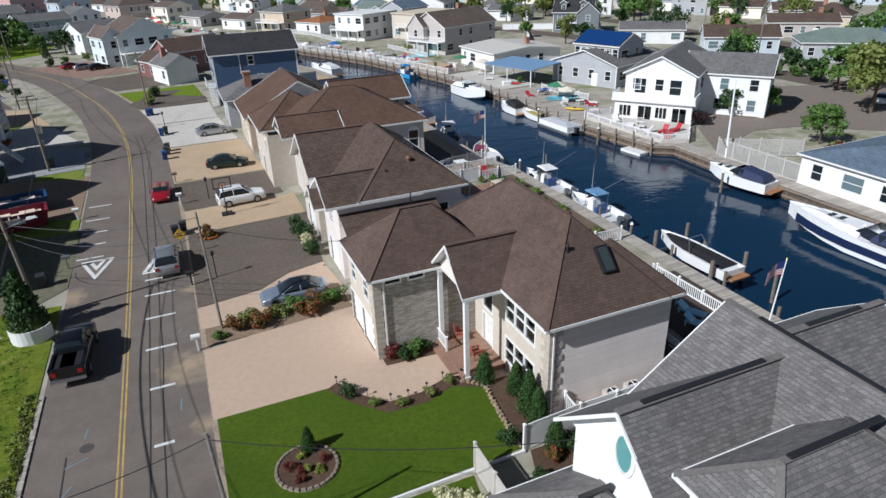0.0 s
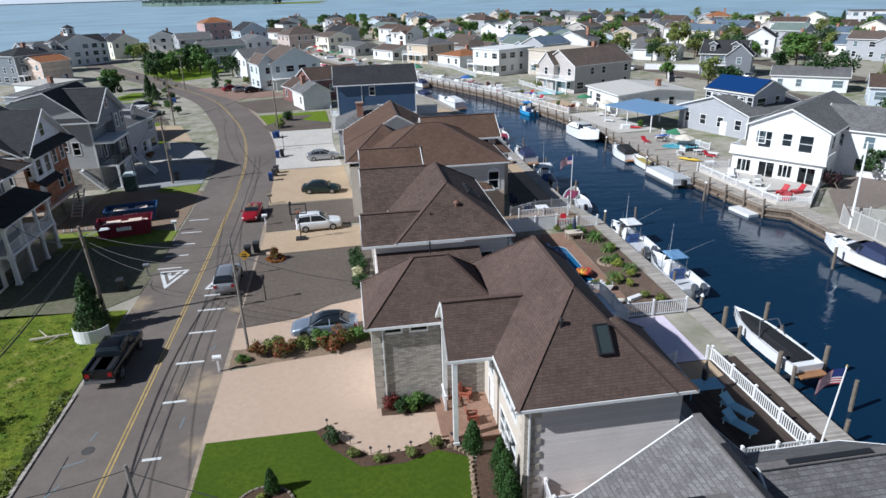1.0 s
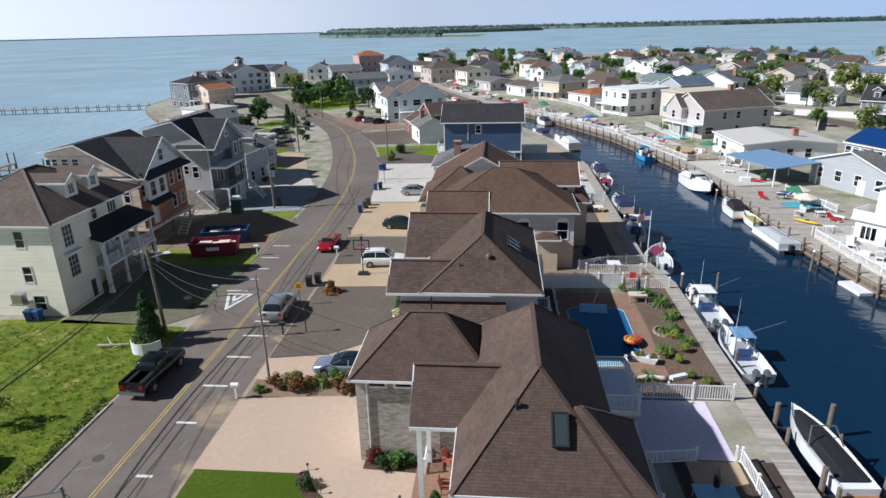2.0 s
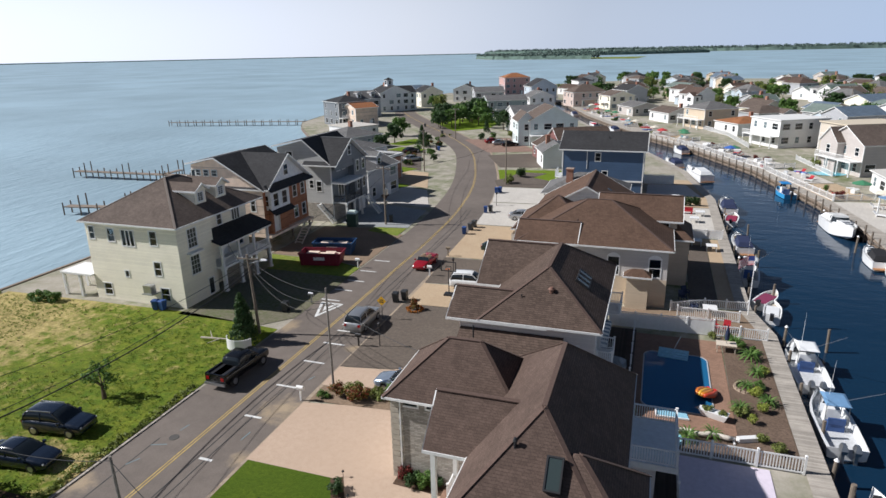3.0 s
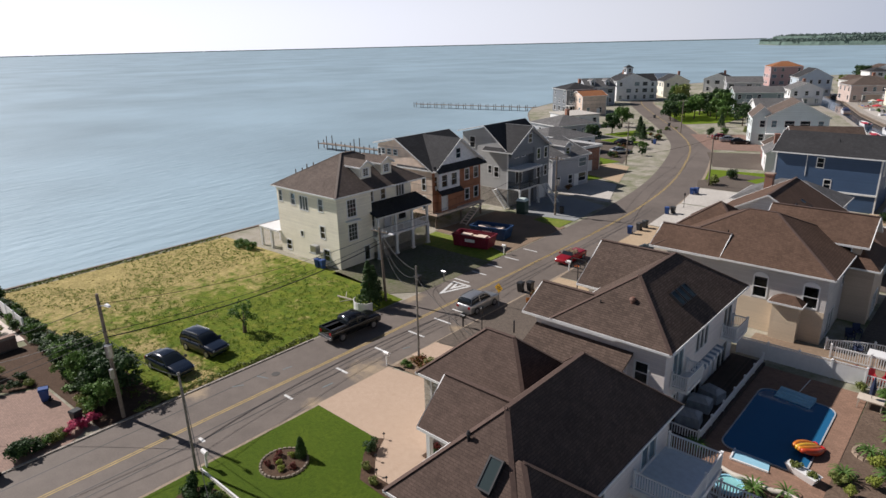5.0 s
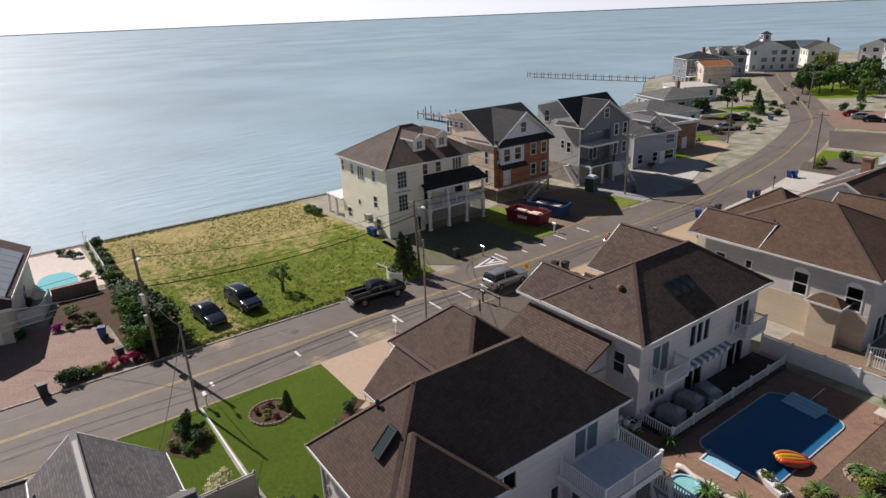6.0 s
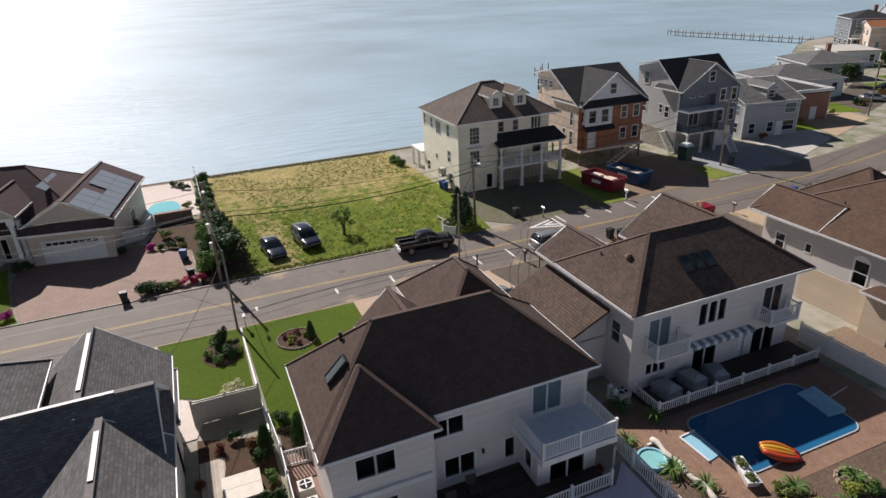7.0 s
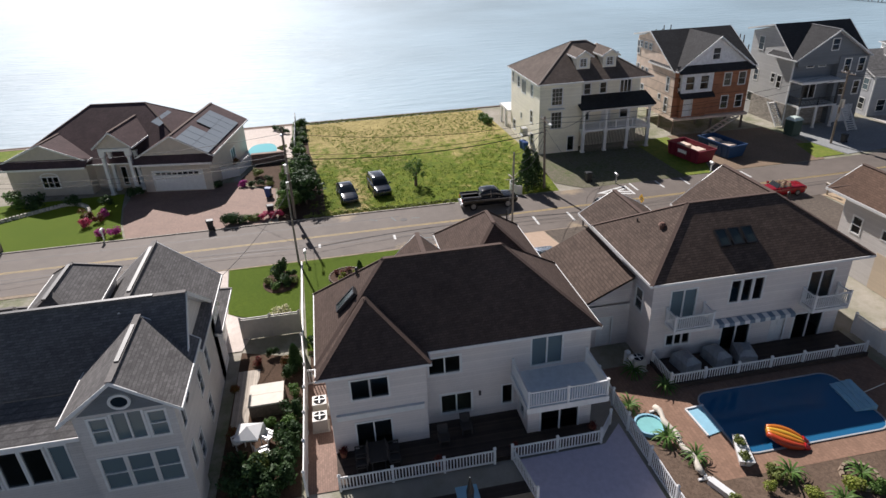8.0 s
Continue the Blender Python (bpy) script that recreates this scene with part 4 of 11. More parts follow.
def far_house(x, y, yaw, w, d, h, rise, wall, roof, label, style="gable", storeys=2, wing=None, deck=False, dormers=0, seed=None):
    """A house of the far rows: w across its front (local x), d deep (local y), front to local -y."""
    rnd = random.Random(seed if seed is not None else int(x * 31 + y * 17))
    ho = thing("house", label, "house", pose(x, y, 0, 0, 0, yaw), group="houses of the far rows")
    hx, hy = w / 2, d / 2
    block(ho, -hx, hx, -hy, hy, -0.1, h, wall)
    simple_windows(ho, -hx, hx, -hy, hy, 0, h, rnd, storeys=storeys, sides="SEW" if seed is None else "SE" if yaw < 0 else "SW", gap=3.1 if seed is None else 4.0 if y < 300 else 5.5)
    o = 0.4
    if style == "hip":
        hip_roof(ho, -hx - o, hx + o, -hy - o, hy + o, h - 0.05, h + rise, roof)
    elif style == "flat":
        part("roof", Geo().box(-hx - 0.3, hx + 0.3, -hy - 0.3, hy + 0.3, h - 0.05, h + 0.25), [roof], ho)
    else:
        gable_roof(ho, -hx - o, hx + o, -hy - o, hy + o, h - 0.05, h + rise, "x" if style == "gable" else "y", roof, wall, (o, o), joined=True)
    if wing:
        wx0, wx1, wy0, wy1, wh, wr, ws = wing
        block(ho, wx0, wx1, wy0, wy1, -0.1, wh, wall)
        simple_windows(ho, wx0, wx1, wy0, wy1, 0, wh, rnd, storeys=max(1, round(wh / 3)))
        if ws == "hip":
            hip_roof(ho, wx0 - 0.3, wx1 + 0.3, wy0 - 0.3, wy1 + 0.3, wh - 0.05, wh + wr, roof)
        else:
            gable_roof(ho, wx0 - 0.3, wx1 + 0.3, wy0 - 0.3, wy1 + 0.3, wh - 0.05, wh + wr, ws, roof, wall, (0.3, 0.3), joined=True)
    for i in range(dormers):
        ux = -hx + w * (i + 0.5) / dormers
        block(ho, ux - 0.8, ux + 0.8, -hy + 0.8, 0, h + 0.2, h + rise * 0.75, wall)
        gable_roof(ho, ux - 1.1, ux + 1.1, -hy + 0.5, 0.2, h + rise * 0.72, h + rise * 0.72 + 0.9, "y", roof, wall, (0.3, 0.1), joined=True)
        part("window", far_window(0.95, 1.0), None, ho, at=pose(ux, -hy + 0.8, h + rise * 0.42, 0, 0, 0))
    for cx in (-hx - 0.03, hx - 0.13) if seed is None or y < 130 else ():
        part("corner_board", Geo().box(cx, cx + 0.16, -hy - 0.03, -hy + 0.13, 0, h - 0.05), TRIM, ho)
    if seed is None or y < 260:
        part("door", Geo().box(-0.5, 0.5, -0.03, 0.03, 0, 2.1).box(-0.62, 0.62, -0.02, 0.02, 0, 2.22), TRIM, ho, at=pose(hx * 0.35, -hy, 0.0))
    if style != "flat" and rnd.random() < 0.4:
        part("chimney", Geo().box(-0.45, 0.45, -0.45, 0.45, h, h + rise + 0.9).box(-0.52, 0.52, -0.52, 0.52, h + rise + 0.9, h + rise + 1.05), S_BRICK, ho, at=pose(hx * rnd.uniform(-0.6, 0.6), hy * 0.35, 0))
    if storeys == 2 and not deck and y < 300 and rnd.random() < 0.5:
        bw = w * rnd.uniform(0.4, 0.7)
        bk2 = part("balcony", Geo().box(-bw / 2, bw / 2, -hy - 1.5, -hy, h * 0.5 - 0.15, h * 0.5), TRIM, ho)
        g = Geo().bar((-bw / 2, -hy - 1.45, h * 0.5 + 1.0), (bw / 2, -hy - 1.45, h * 0.5 + 1.0), 0.08)
        for i in range(int(bw / 0.35) + 1):
            g.box(-bw / 2 + i * 0.35, -bw / 2 + i * 0.35 + 0.05, -hy - 1.48, -hy - 1.43, h * 0.5, h * 0.5 + 1.0)
        part("railing", g, WHITE, bk2)
        for px in (-bw / 2 + 0.1, bw / 2 - 0.1):
            post(ho, "balcony_post", px, -hy - 1.4, 0, h * 0.5 - 0.15, 0.16)
    if deck:
        dk = part("deck", Geo().box(-hx, hx, -hy - 2.4, -hy, 2.75, 2.95), [TRIM], ho)
        for i in range(4):
            post(ho, "deck_post", -hx + 0.2 + (w - 0.4) * i / 3, -hy - 2.2, 0, 2.75, 0.18)
        g = Geo().bar((-hx, -hy - 2.35, 3.95), (hx, -hy - 2.35, 3.95), 0.08)
        for i in range(int(w / 0.3) + 1):
            g.box(-hx + i * 0.3, -hx + i * 0.3 + 0.05, -hy - 2.38, -hy - 2.33, 2.95, 3.95)
        part("railing", g, WHITE, dk)
    return ho

# ---------------------------------------------------------------- the main house: brown hip roofs, stone garage wing
h1 = thing("house", "two-storey greige house with brown hip roofs and a stone garage wing", "house")
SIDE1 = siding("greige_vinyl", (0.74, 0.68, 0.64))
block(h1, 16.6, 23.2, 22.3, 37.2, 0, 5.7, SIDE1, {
    "W": [(1.9, 1.5, 0.95, 1.6, "double"), (3.0, 1.5, 0.95, 1.6, "double"), (4.1, 1.5, 0.95, 1.6, "double"),
          (1.9, 4.35, 0.95, 1.6, "double"), (3.0, 4.35, 0.95, 1.6, "double"), (4.1, 4.35, 0.95, 1.6, "double"),
          (6.9, 1.2, 1.2, 2.3, "door"), (6.9, 3.6, 1.2, 1.5, "fix")],
    "E": [(6.4, 4.3, 1.75, 1.1, "pair"), (7.0, 1.55, 1.75, 1.3, "pair"), (10.0, 1.6, 0.6, 1.35, "fix"), (12.3, 4.4, 1.8, 2.1, "slide+")],
    "N": [(3.2, 4.3, 1.0, 1.4, "double")]}, faces={"W": S_STUCCO})
block(h1, 23.2, 24.3, 22.3, 27.5, 0, 5.7, SIDE1, {"E": [(1.7, 4.4, 0.95, 1.25, "fix"), (2.7, 4.4, 0.95, 1.25, "fix"), (2.2, 1.1, 1.9, 2.1, "slide")]}, skip="W")
block(h1, 10.0, 16.6, 31.0, 36.55, 0, 5.7, S_STONE, faces={"W": S_STUCCO}, ops={
    "W": [(1.7, 1.15, 2.5, 2.25, "garage"), (4.4, 1.15, 2.5, 2.25, "garage"), (1.7, 4.2, 0.9, 1.4, "double"), (4.4, 4.2, 0.9, 1.4, "double")],
    "S": [(1.2, 5.3, 0.95, 0.36, "fix"), (2.7, 5.3, 0.95, 0.36, "fix")]}, skip="E")
hip_roof(h1, 16.05, 23.75, 21.85, 37.55, 5.62, 9.65, BROWN, CAPB, run=(4.25, 4.7))
# rear south-east wing under its own hip
hip_roof(h1, 18.6, 24.75, 21.86, 27.75, 5.61, 8.35, BROWN)
for p in ((24.75, 27.75, 5.77), (24.75, 21.86, 5.77)):
    part("ridge_cap", Geo().bar((21.75, 24.8, 8.36), p, 0.24, 0.035), CAPB, h1)
hip_roof(h1, 9.6, 18.0, 30.6, 36.95, 5.6, 8.58, BROWN, CAPB)
# entry portico with a west-facing gable on white columns
gable_roof(h1, 13.7, 18.8, 26.5, 31.2, 5.55, 7.95, "x", BROWN, SIDE1, (0.5, 0.4), CAPB)
for py in (27.0, 30.7):
    post(h1, "column", 14.1, py, 0.0, 5.55, 0.26)
part("porch_slab", Geo().box(13.8, 16.6, 26.9, 31.4, 0, 0.35).box(13.4, 13.8, 27.6, 30.6, 0, 0.18), TANPAVER, h1)
rail(h1, (13.95, 29.6), (13.95, 31.2), 0.35, 0.9)
quoins(h1, 16.6, 22.3, 0.0, 5.6, 1, 1)
quoins(h1, 10.0, 31.0, 0.0, 5.6, 1, 1)
for dx, dy in ((16.75, 22.18), (10.55, 30.88)):
    part("downspout", Geo().box(dx, dx + 0.08, dy, dy + 0.08, 0, 5.6), TRIM, h1)
skylight(h1, pose(20.75, 23.85, 7.78, 45, 0, 0), 0.75, 1.5)
roof_vent(h1, 18.9, 24.6, 8.35, 0.12, 0.4)
stack_pipe(h1, 14.0, 34.9, 8.6)
# upper rear deck over a bay, ground terrace, rails
part("upper_deck", Geo().box(23.2, 26.3, 32.5, 37.0, 2.75, 3.05), plain("grey_deck_coating", (0.72, 0.78, 0.82), 0.5), h1)
part("deck_skirt", Geo().box(23.2, 26.34, 32.46, 32.5, 2.7, 3.07).box(26.3, 26.34, 32.5, 37.0, 2.7, 3.07).box(23.2, 26.34, 37.0, 37.04, 2.7, 3.07), TRIM, h1)
for a, b in (((23.4, 32.56), (26.24, 32.56)), ((26.24, 32.56), (26.24, 36.94)), ((26.24, 36.94), (23.4, 36.94))):
    rail(h1, a, b, 3.05, 1.0)
block(h1, 23.2, 25.2, 32.9, 36.6, 0, 2.75, SIDE1, {"E": [(1.85, 1.15, 2.2, 2.1, "slide")], "S": [(1.0, 1.5, 0.7, 1.3, "fix")]}, skip="W")
part("awning_band", Geo().box(24.31, 24.5, 22.6, 27.3, 2.65, 2.95), TRIM, h1)
for x0, x1, y0, y1, zt in ((24.3, 26.6, 22.3, 31.6, 0.3), (23.2, 24.3, 27.5, 32.9, 0.3), (24.3, 26.5, 31.6, 36.6, 0.28)):
    part("terrace", Geo().box(x0, x1, y0, y1, 0, zt), DARKDECK, h1)
part("wall_light", Geo().box(23.21, 23.35, 30.6, 30.72, 1.9, 2.15), BLACK, h1)

# ---------------------------------------------------------------- second house
h2 = thing("house", "two-storey greige house with brown roofs and small rear balconies", "house")
block(h2, 13.6, 20.8, 42.2, 55.9, 0, 6.2, SIDE1, {
    "S": [(2.8, 4.1, 0.9, 1.5, "double"), (5.6, 4.1, 0.9, 1.5, "double"), (1.0, 1.4, 0.8, 1.0, "double")],
    "E": [(2.1, 4.3, 1.7, 2.1, "slide+"), (5.6, 4.7, 0.65, 1.6, "fix"), (6.4, 4.7, 0.65, 1.6, "fix"), (7.2, 4.7, 0.65, 1.6, "fix"), (11.7, 4.3, 1.7, 2.1, "slide"),
          (2.1, 1.7, 1.6, 0.8, "triple"), (6.2, 1.15, 2.0, 2.1, "slide"), (9.3, 1.15, 0.9, 2.1, "door"), (11.5, 1.15, 2.1, 2.1, "slide")]})
block(h2, 10.85, 13.6, 42.2, 47.2, 0, 6.0, SIDE1, {"S": [(1.2, 4.3, 1.3, 1.4, "grid")], "W": [(2.5, 1.15, 2.6, 2.2, "garage"), (2.5, 4.6, 1.1, 1.4, "grid")]}, skip="E")
block(h2, 10.85, 13.6, 50.0, 55.9, 0, 6.0, S_STUCCO, {"W": [(2.9, 1.15, 2.6, 2.2, "garage"), (2.9, 4.6, 1.1, 1.5, "grid")]}, skip="E")
block(h2, 11.9, 13.6, 47.2, 50.0, 0, 6.0, S_STUCCO, {"W": [(2.0, 1.2, 1.1, 2.2, "door")]}, skip="ENS")
hip_roof(h2, 12.3, 21.25, 41.75, 57.0, 6.1, 9.3, BROWN_DARK, CAPB)
gable_roof(h2, 9.9, 17.4, 41.74, 47.1, 6.0, 7.75, "x", BROWN_DARK, SIDE1, (0.75, 0.3), CAPB)
gable_roof(h2, 10.2, 17.2, 49.1, 56.9, 6.0, 8.95, "x", BROWN_DARK, S_STUCCO, (0.6, 0.3), CAPB)
gable_roof(h2, 10.0, 13.4, 47.3, 51.0, 3.9, 5.5, "x", BROWN_DARK, S_STUCCO, (0.6, 0.3), CAPB)
part("lean_to_roof", Geo().poly([(10.9, 37.9, 3.35), (18.6, 37.9, 3.35), (18.6, 42.15, 5.4), (10.9, 42.15, 5.4)]).poly([(10.9, 37.9, 3.2), (10.9, 42.15, 5.25), (18.6, 42.15, 5.25), (18.6, 37.9, 3.2)]), BROWN_DARK, h2)
part("fascia", Geo().box(10.9, 18.6, 37.82, 37.9, 3.18, 3.37).box(18.6, 18.64, 37.9, 38.0, 3.2, 3.4), TRIM, h2)
part("gable", Geo().poly([(18.2, 38.9, 3.2), (18.2, 42.2, 3.2), (18.2, 42.2, 5.2), (18.2, 38.9, 3.6)]).poly([(11.4, 38.9, 3.2), (11.4, 38.9, 3.6), (11.4, 42.2, 5.2), (11.4, 42.2, 3.2)]), SIDE1, h2)
block(h2, 11.4, 18.2, 38.9, 42.2, 0, 3.3, SIDE1, {"S": [(2.0, 1.6, 0.9, 1.2, "double")], "E": [(1.6, 1.15, 0.9, 2.1, "door")]}, skip="N")
for by in (43.2, 52.7):
    bal = part("balcony", Geo().box(20.8, 22.0, by, by + 2.6, 3.0, 3.22), TRIM, h2)
    for a, b in (((20.9, by + 0.05), (21.95, by + 0.05)), ((21.95, by + 0.05), (21.95, by + 2.55)), ((21.95, by + 2.55), (20.9, by + 2.55))):
        rail(h2, a, b, 3.22, 0.95)
aw = part("awning", Geo().box(20.81, 20.85, 46.4, 52.16, 2.7, 2.8), METAL, h2, "blue and white striped awning")
STRIPES = [TRIM, plain("awning_blue", (0.2, 0.26, 0.32), 0.8)]
for i in range(16):
    y0, y1 = 46.4 + i * 0.36, 46.76 + i * 0.36
    part("stripe", Geo().loft([[(20.83, y0, 2.74), (20.83, y1, 2.74), (20.83, y1, 2.78), (20.83, y0, 2.78)], [(21.33, y0, 2.66), (21.33, y1, 2.66), (21.33, y1, 2.7), (21.33, y0, 2.7)], [(21.33, y0, 2.46), (21.33, y1, 2.46), (21.36, y1, 2.46), (21.36, y0, 2.46)]]), STRIPES[i % 2], aw)
for sy in (47.4, 48.3, 49.2):
    skylight(h2, pose(19.2, sy, 7.72, 0, 35.5, 0), 1.2, 0.75, SKYGLASS)
roof_vent(h2, 17.3, 44.3, 7.95, 0.26, 0.4, plain("brown_vent", (0.16, 0.08, 0.055), 0.7))
stack_pipe(h2, 15.2, 43.7, 7.4)
part("rear_terrace", Geo().box(20.8, 23.4, 42.6, 56.4, 0, 0.3), DARKDECK, h2)
part("chimney_flue", Geo().tube((9.9, 45.2, 0), (9.9, 45.2, 0.1), 0.1), METAL, h2)

# ---------------------------------------------------------------- third house
S_PEBBLE = siding("pebble_grey_siding", (0.56, 0.53, 0.5))
h3 = thing("house", "two-storey beige house with a broad russet hip roof", "house")
block(h3, 12.0, 25.8, 63.0, 76.6, 0, 6.1, S_PEBBLE, {
    "S": [(1.6, 4.1, 0.85, 1.3, "double"), (4.2, 4.4, 0.5, 0.7, "fix"), (8.6, 4.1, 1.1, 1.9, "double"), (12.6, 4.1, 1.1, 1.9, "double")],
    "E": [(3.0, 1.2, 2.2, 2.2, "slide"), (6.5, 4.4, 1.2, 1.5, "double"), (11.0, 1.2, 2.2, 2.2, "slide"), (10.6, 4.4, 1.2, 1.5, "double")],
    "W": [(2.0, 4.4, 0.9, 1.5, "grid"), (5.0, 1.15, 2.6, 2.2, "garage"), (9.0, 1.15, 2.6, 2.2, "garage"), (12.4, 4.4, 0.9, 1.5, "grid")]})
block(h3, 9.4, 12.0, 66.0, 76.0, 0, 5.7, S_STUCCO, {"W": [(1.6, 4.2, 0.9, 1.4, "grid"), (5.0, 1.2, 1.2, 2.2, "door"), (8.2, 4.2, 0.9, 1.4, "grid"), (8.2, 1.5, 0.9, 1.5, "grid")]}, skip="E")
part("lower_siding", Geo().box(16.0, 25.8, 62.96, 62.995, 0, 2.95), S_TAN, h3, "warm tan lapped siding under a grey storey")
for ax in (20.6, 24.6):
    part("arched_head", Geo().prism([(0.62 * math.cos(i * math.pi / 10), 0.45 * math.sin(i * math.pi / 10)) for i in range(11)], -0.03, 0.05), WHITE, h3, at=pose(ax, 62.97, 5.02, 90, 0, 0))
hip_roof(h3, 10.6, 26.3, 62.5, 75.7, 6.0, 9.45, BROWN_WARM, CAPB)
gable_roof(h3, 10.4, 17.0, 62.49, 68.2, 5.95, 7.75, "x", BROWN_WARM, S_BEIGE, (0.8, 0.3), CAPB)
hip_roof(h3, 8.9, 18.0, 68.0, 77.0, 5.6, 8.9, BROWN_WARM, CAPB)
gable_roof(h3, 18.0, 27.2, 70.4, 77.2, 6.9, 9.2, "x", BROWN_WARM, S_BEIGE, (0.4, 0.7), CAPB)
block(h3, 22.0, 26.6, 70.8, 76.8, 5.9, 7.0, S_BEIGE, {"S": [(3.4, 6.45, 0.8, 0.6, "fix")]})
block(h3, 22.0, 24.1, 62.0, 63.0, 0, 3.4, S_TAN, {}, skip="N")
hip_roof(h3, 21.7, 24.4, 61.65, 63.4, 3.35, 4.1, BROWN_WARM)
block(h3, 25.8, 28.0, 70.0, 76.4, 0, 5.2, S_BEIGE, {"E": [(3.2, 1.2, 2.2, 2.2, "slide")]}, skip="W")
hip_roof(h3, 24.4, 28.4, 69.6, 76.8, 5.15, 6.8, BROWN_WARM)
stack_pipe(h3, 16.6, 65.6, 7.6)

# ---------------------------------------------------------------- fourth house: low brown roof with a pale end slope; fifth: grey with a chimney
h4 = thing("house", "low beige house with russet gable roof and white gable wall", "house")
block(h4, 9.2, 22.4, 80.9, 91.6, 0, 4.3, S_TAN, {"W": [(3.0, 1.2, 2.6, 2.2, "garage"), (7.4, 2.2, 1.0, 1.4, "grid")], "E": [(3.0, 1.3, 2.2, 2.2, "slide"), (7.4, 1.3, 2.2, 2.2, "slide")]})
gable_roof(h4, 8.7, 23.0, 80.4, 92.2, 4.25, 8.4, "y", BROWN_WARM, S_WHITE, (0.4, 0.4), CAPB)
for sy in (83.0, 85.6):
    skylight(h4, pose(18.6, sy, 6.75, 0, 29.8, 0), 1.3, 0.8)
block(h4, 22.4, 27.2, 83.0, 91.0, 0, 3.2, S_TAN, {"E": [(4.0, 1.2, 2.4, 2.2, "slide")]}, skip="W")
hip_roof(h4, 21.8, 27.7, 82.6, 91.4, 3.15, 4.9, BROWN_WARM, CAPB)
h5 = thing("house", "small pale house with a grey hip roof and brick chimney", "house")
block(h5, 8.0, 20.0, 95.0, 104.0, 0, 4.0, S_GREY, {"W": [(4.0, 1.2, 1.2, 2.1, "door"), (7.0, 1.8, 1.4, 1.3, "pair")], "E": [(4.0, 1.3, 2.2, 2.2, "slide")]})
hip_roof(h5, 7.5, 20.5, 94.5, 104.5, 3.95, 6.6, GREYROOF)
part("chimney", Geo().box(11.0, 12.0, 97.0, 98.0, 3, 7.3).box(10.9, 12.1, 96.9, 98.1, 7.3, 7.5), S_BRICK, h5)

# ---------------------------------------------------------------- the blue house
h6 = thing("house", "tall navy blue clapboard house with dark gable roof", "house")
block(h6, 8.0, 22.0, 113.4, 123.4, 0, 7.9, S_BLUE, {
    "S": [(6.2, 6.75, 0.9, 1.4, "double"), (7.5, 3.6, 0.9, 1.4, "double")], "W": [(2.0, 6.3, 1.0, 1.4, "double"), (5.0, 6.3, 1.0, 1.4, "double"), (8.0, 6.3, 1.0, 1.4, "double"), (2.0, 3.5, 1.0, 1.4, "double"), (5.0, 3.5, 1.6, 2.1, "slide"), (8.0, 3.5, 1.0, 1.4, "double"), (3.0, 1.15, 2.4, 2.2, "garage")],
    "E": [(3.0, 6.2, 1.6, 2.0, "slide"), (7.0, 3.8, 1.6, 2.0, "slide")]})
gable_roof(h6, 7.4, 22.5, 112.9, 123.9, 7.85, 10.7, "x", CHARCOAL, S_BLUE, (0.5, 0.5))
for cx0 in (7.96, 21.84):
    part("corner_board", Geo().box(cx0, cx0 + 0.2, 113.36, 113.4, 0, 7.85), TRIM, h6)
part("downspout", Geo().box(12.3, 12.4, 113.32, 113.4, 4.6, 7.85), TRIM, h6)
part("deck_ledger", Geo().box(14.6, 22.0, 113.2, 113.4, 2.5, 2.75), TRIM, h6)
stack_pipe(h6, 15.8, 116.2, 9.7)
st = part("stair", Geo().box(6.5, 8.0, 115.0, 118.5, 2.6, 2.8), TRIM, h6)
for i in range(14):
    part("step", Geo().box(6.7, 7.9, 115.0 - 0.26 * i - 0.28, 115.0 - 0.26 * i, 2.55 - 0.19 * i, 2.6 - 0.19 * i), TRIM, st)
rail(st, (6.6, 115.1), (6.6, 118.4), 2.8, 0.95)

# ---------------------------------------------------------------- grey house south of the lawn
h0 = thing("house", "large pale grey house with intersecting grey shingle gables", "house")
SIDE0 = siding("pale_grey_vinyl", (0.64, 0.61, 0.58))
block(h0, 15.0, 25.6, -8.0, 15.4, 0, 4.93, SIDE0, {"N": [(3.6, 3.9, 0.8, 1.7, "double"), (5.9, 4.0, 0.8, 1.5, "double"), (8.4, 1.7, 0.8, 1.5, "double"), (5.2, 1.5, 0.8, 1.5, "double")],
    "E": [(17.8, 3.9, 0.75, 2.1, "fix+"), (16.7, 3.9, 0.95, 2.1, "fix"), (15.6, 3.9, 0.95, 2.1, "fix"), (14.5, 3.9, 0.75, 2.1, "fix+"), (12.0, 3.9, 1.6, 2.1, "pair")]})
gable_roof(h0, 14.5, 23.8, -8.5, 15.8, 4.95, 9.55, "y", DUSKROOF, SIDE0, (0.4, 0.4), shift=1.55, ze1=6.4, fascia=CAPD)
for ny in (-8.52, 15.82):
    part("rake_board", Geo().bar((20.7, ny, 9.45), (23.85, ny, 6.42), 0.05, 0.22).bar((20.7, ny, 9.45), (14.5, ny, 5.0), 0.05, 0.22), TRIM, h0)
part("upper_wall", Geo().box(15.0, 23.4, 15.2, 15.4, 4.93, 6.6), SIDE0, h0)
part("upper_wall", Geo().box(23.2, 23.45, -8.0, 15.4, 4.93, 6.45), SIDE0, h0)
part("ridge_cap", Geo().bar((20.7, -8.5, 9.57), (20.7, 15.8, 9.57), 0.3, 0.05), CAPD, h0)
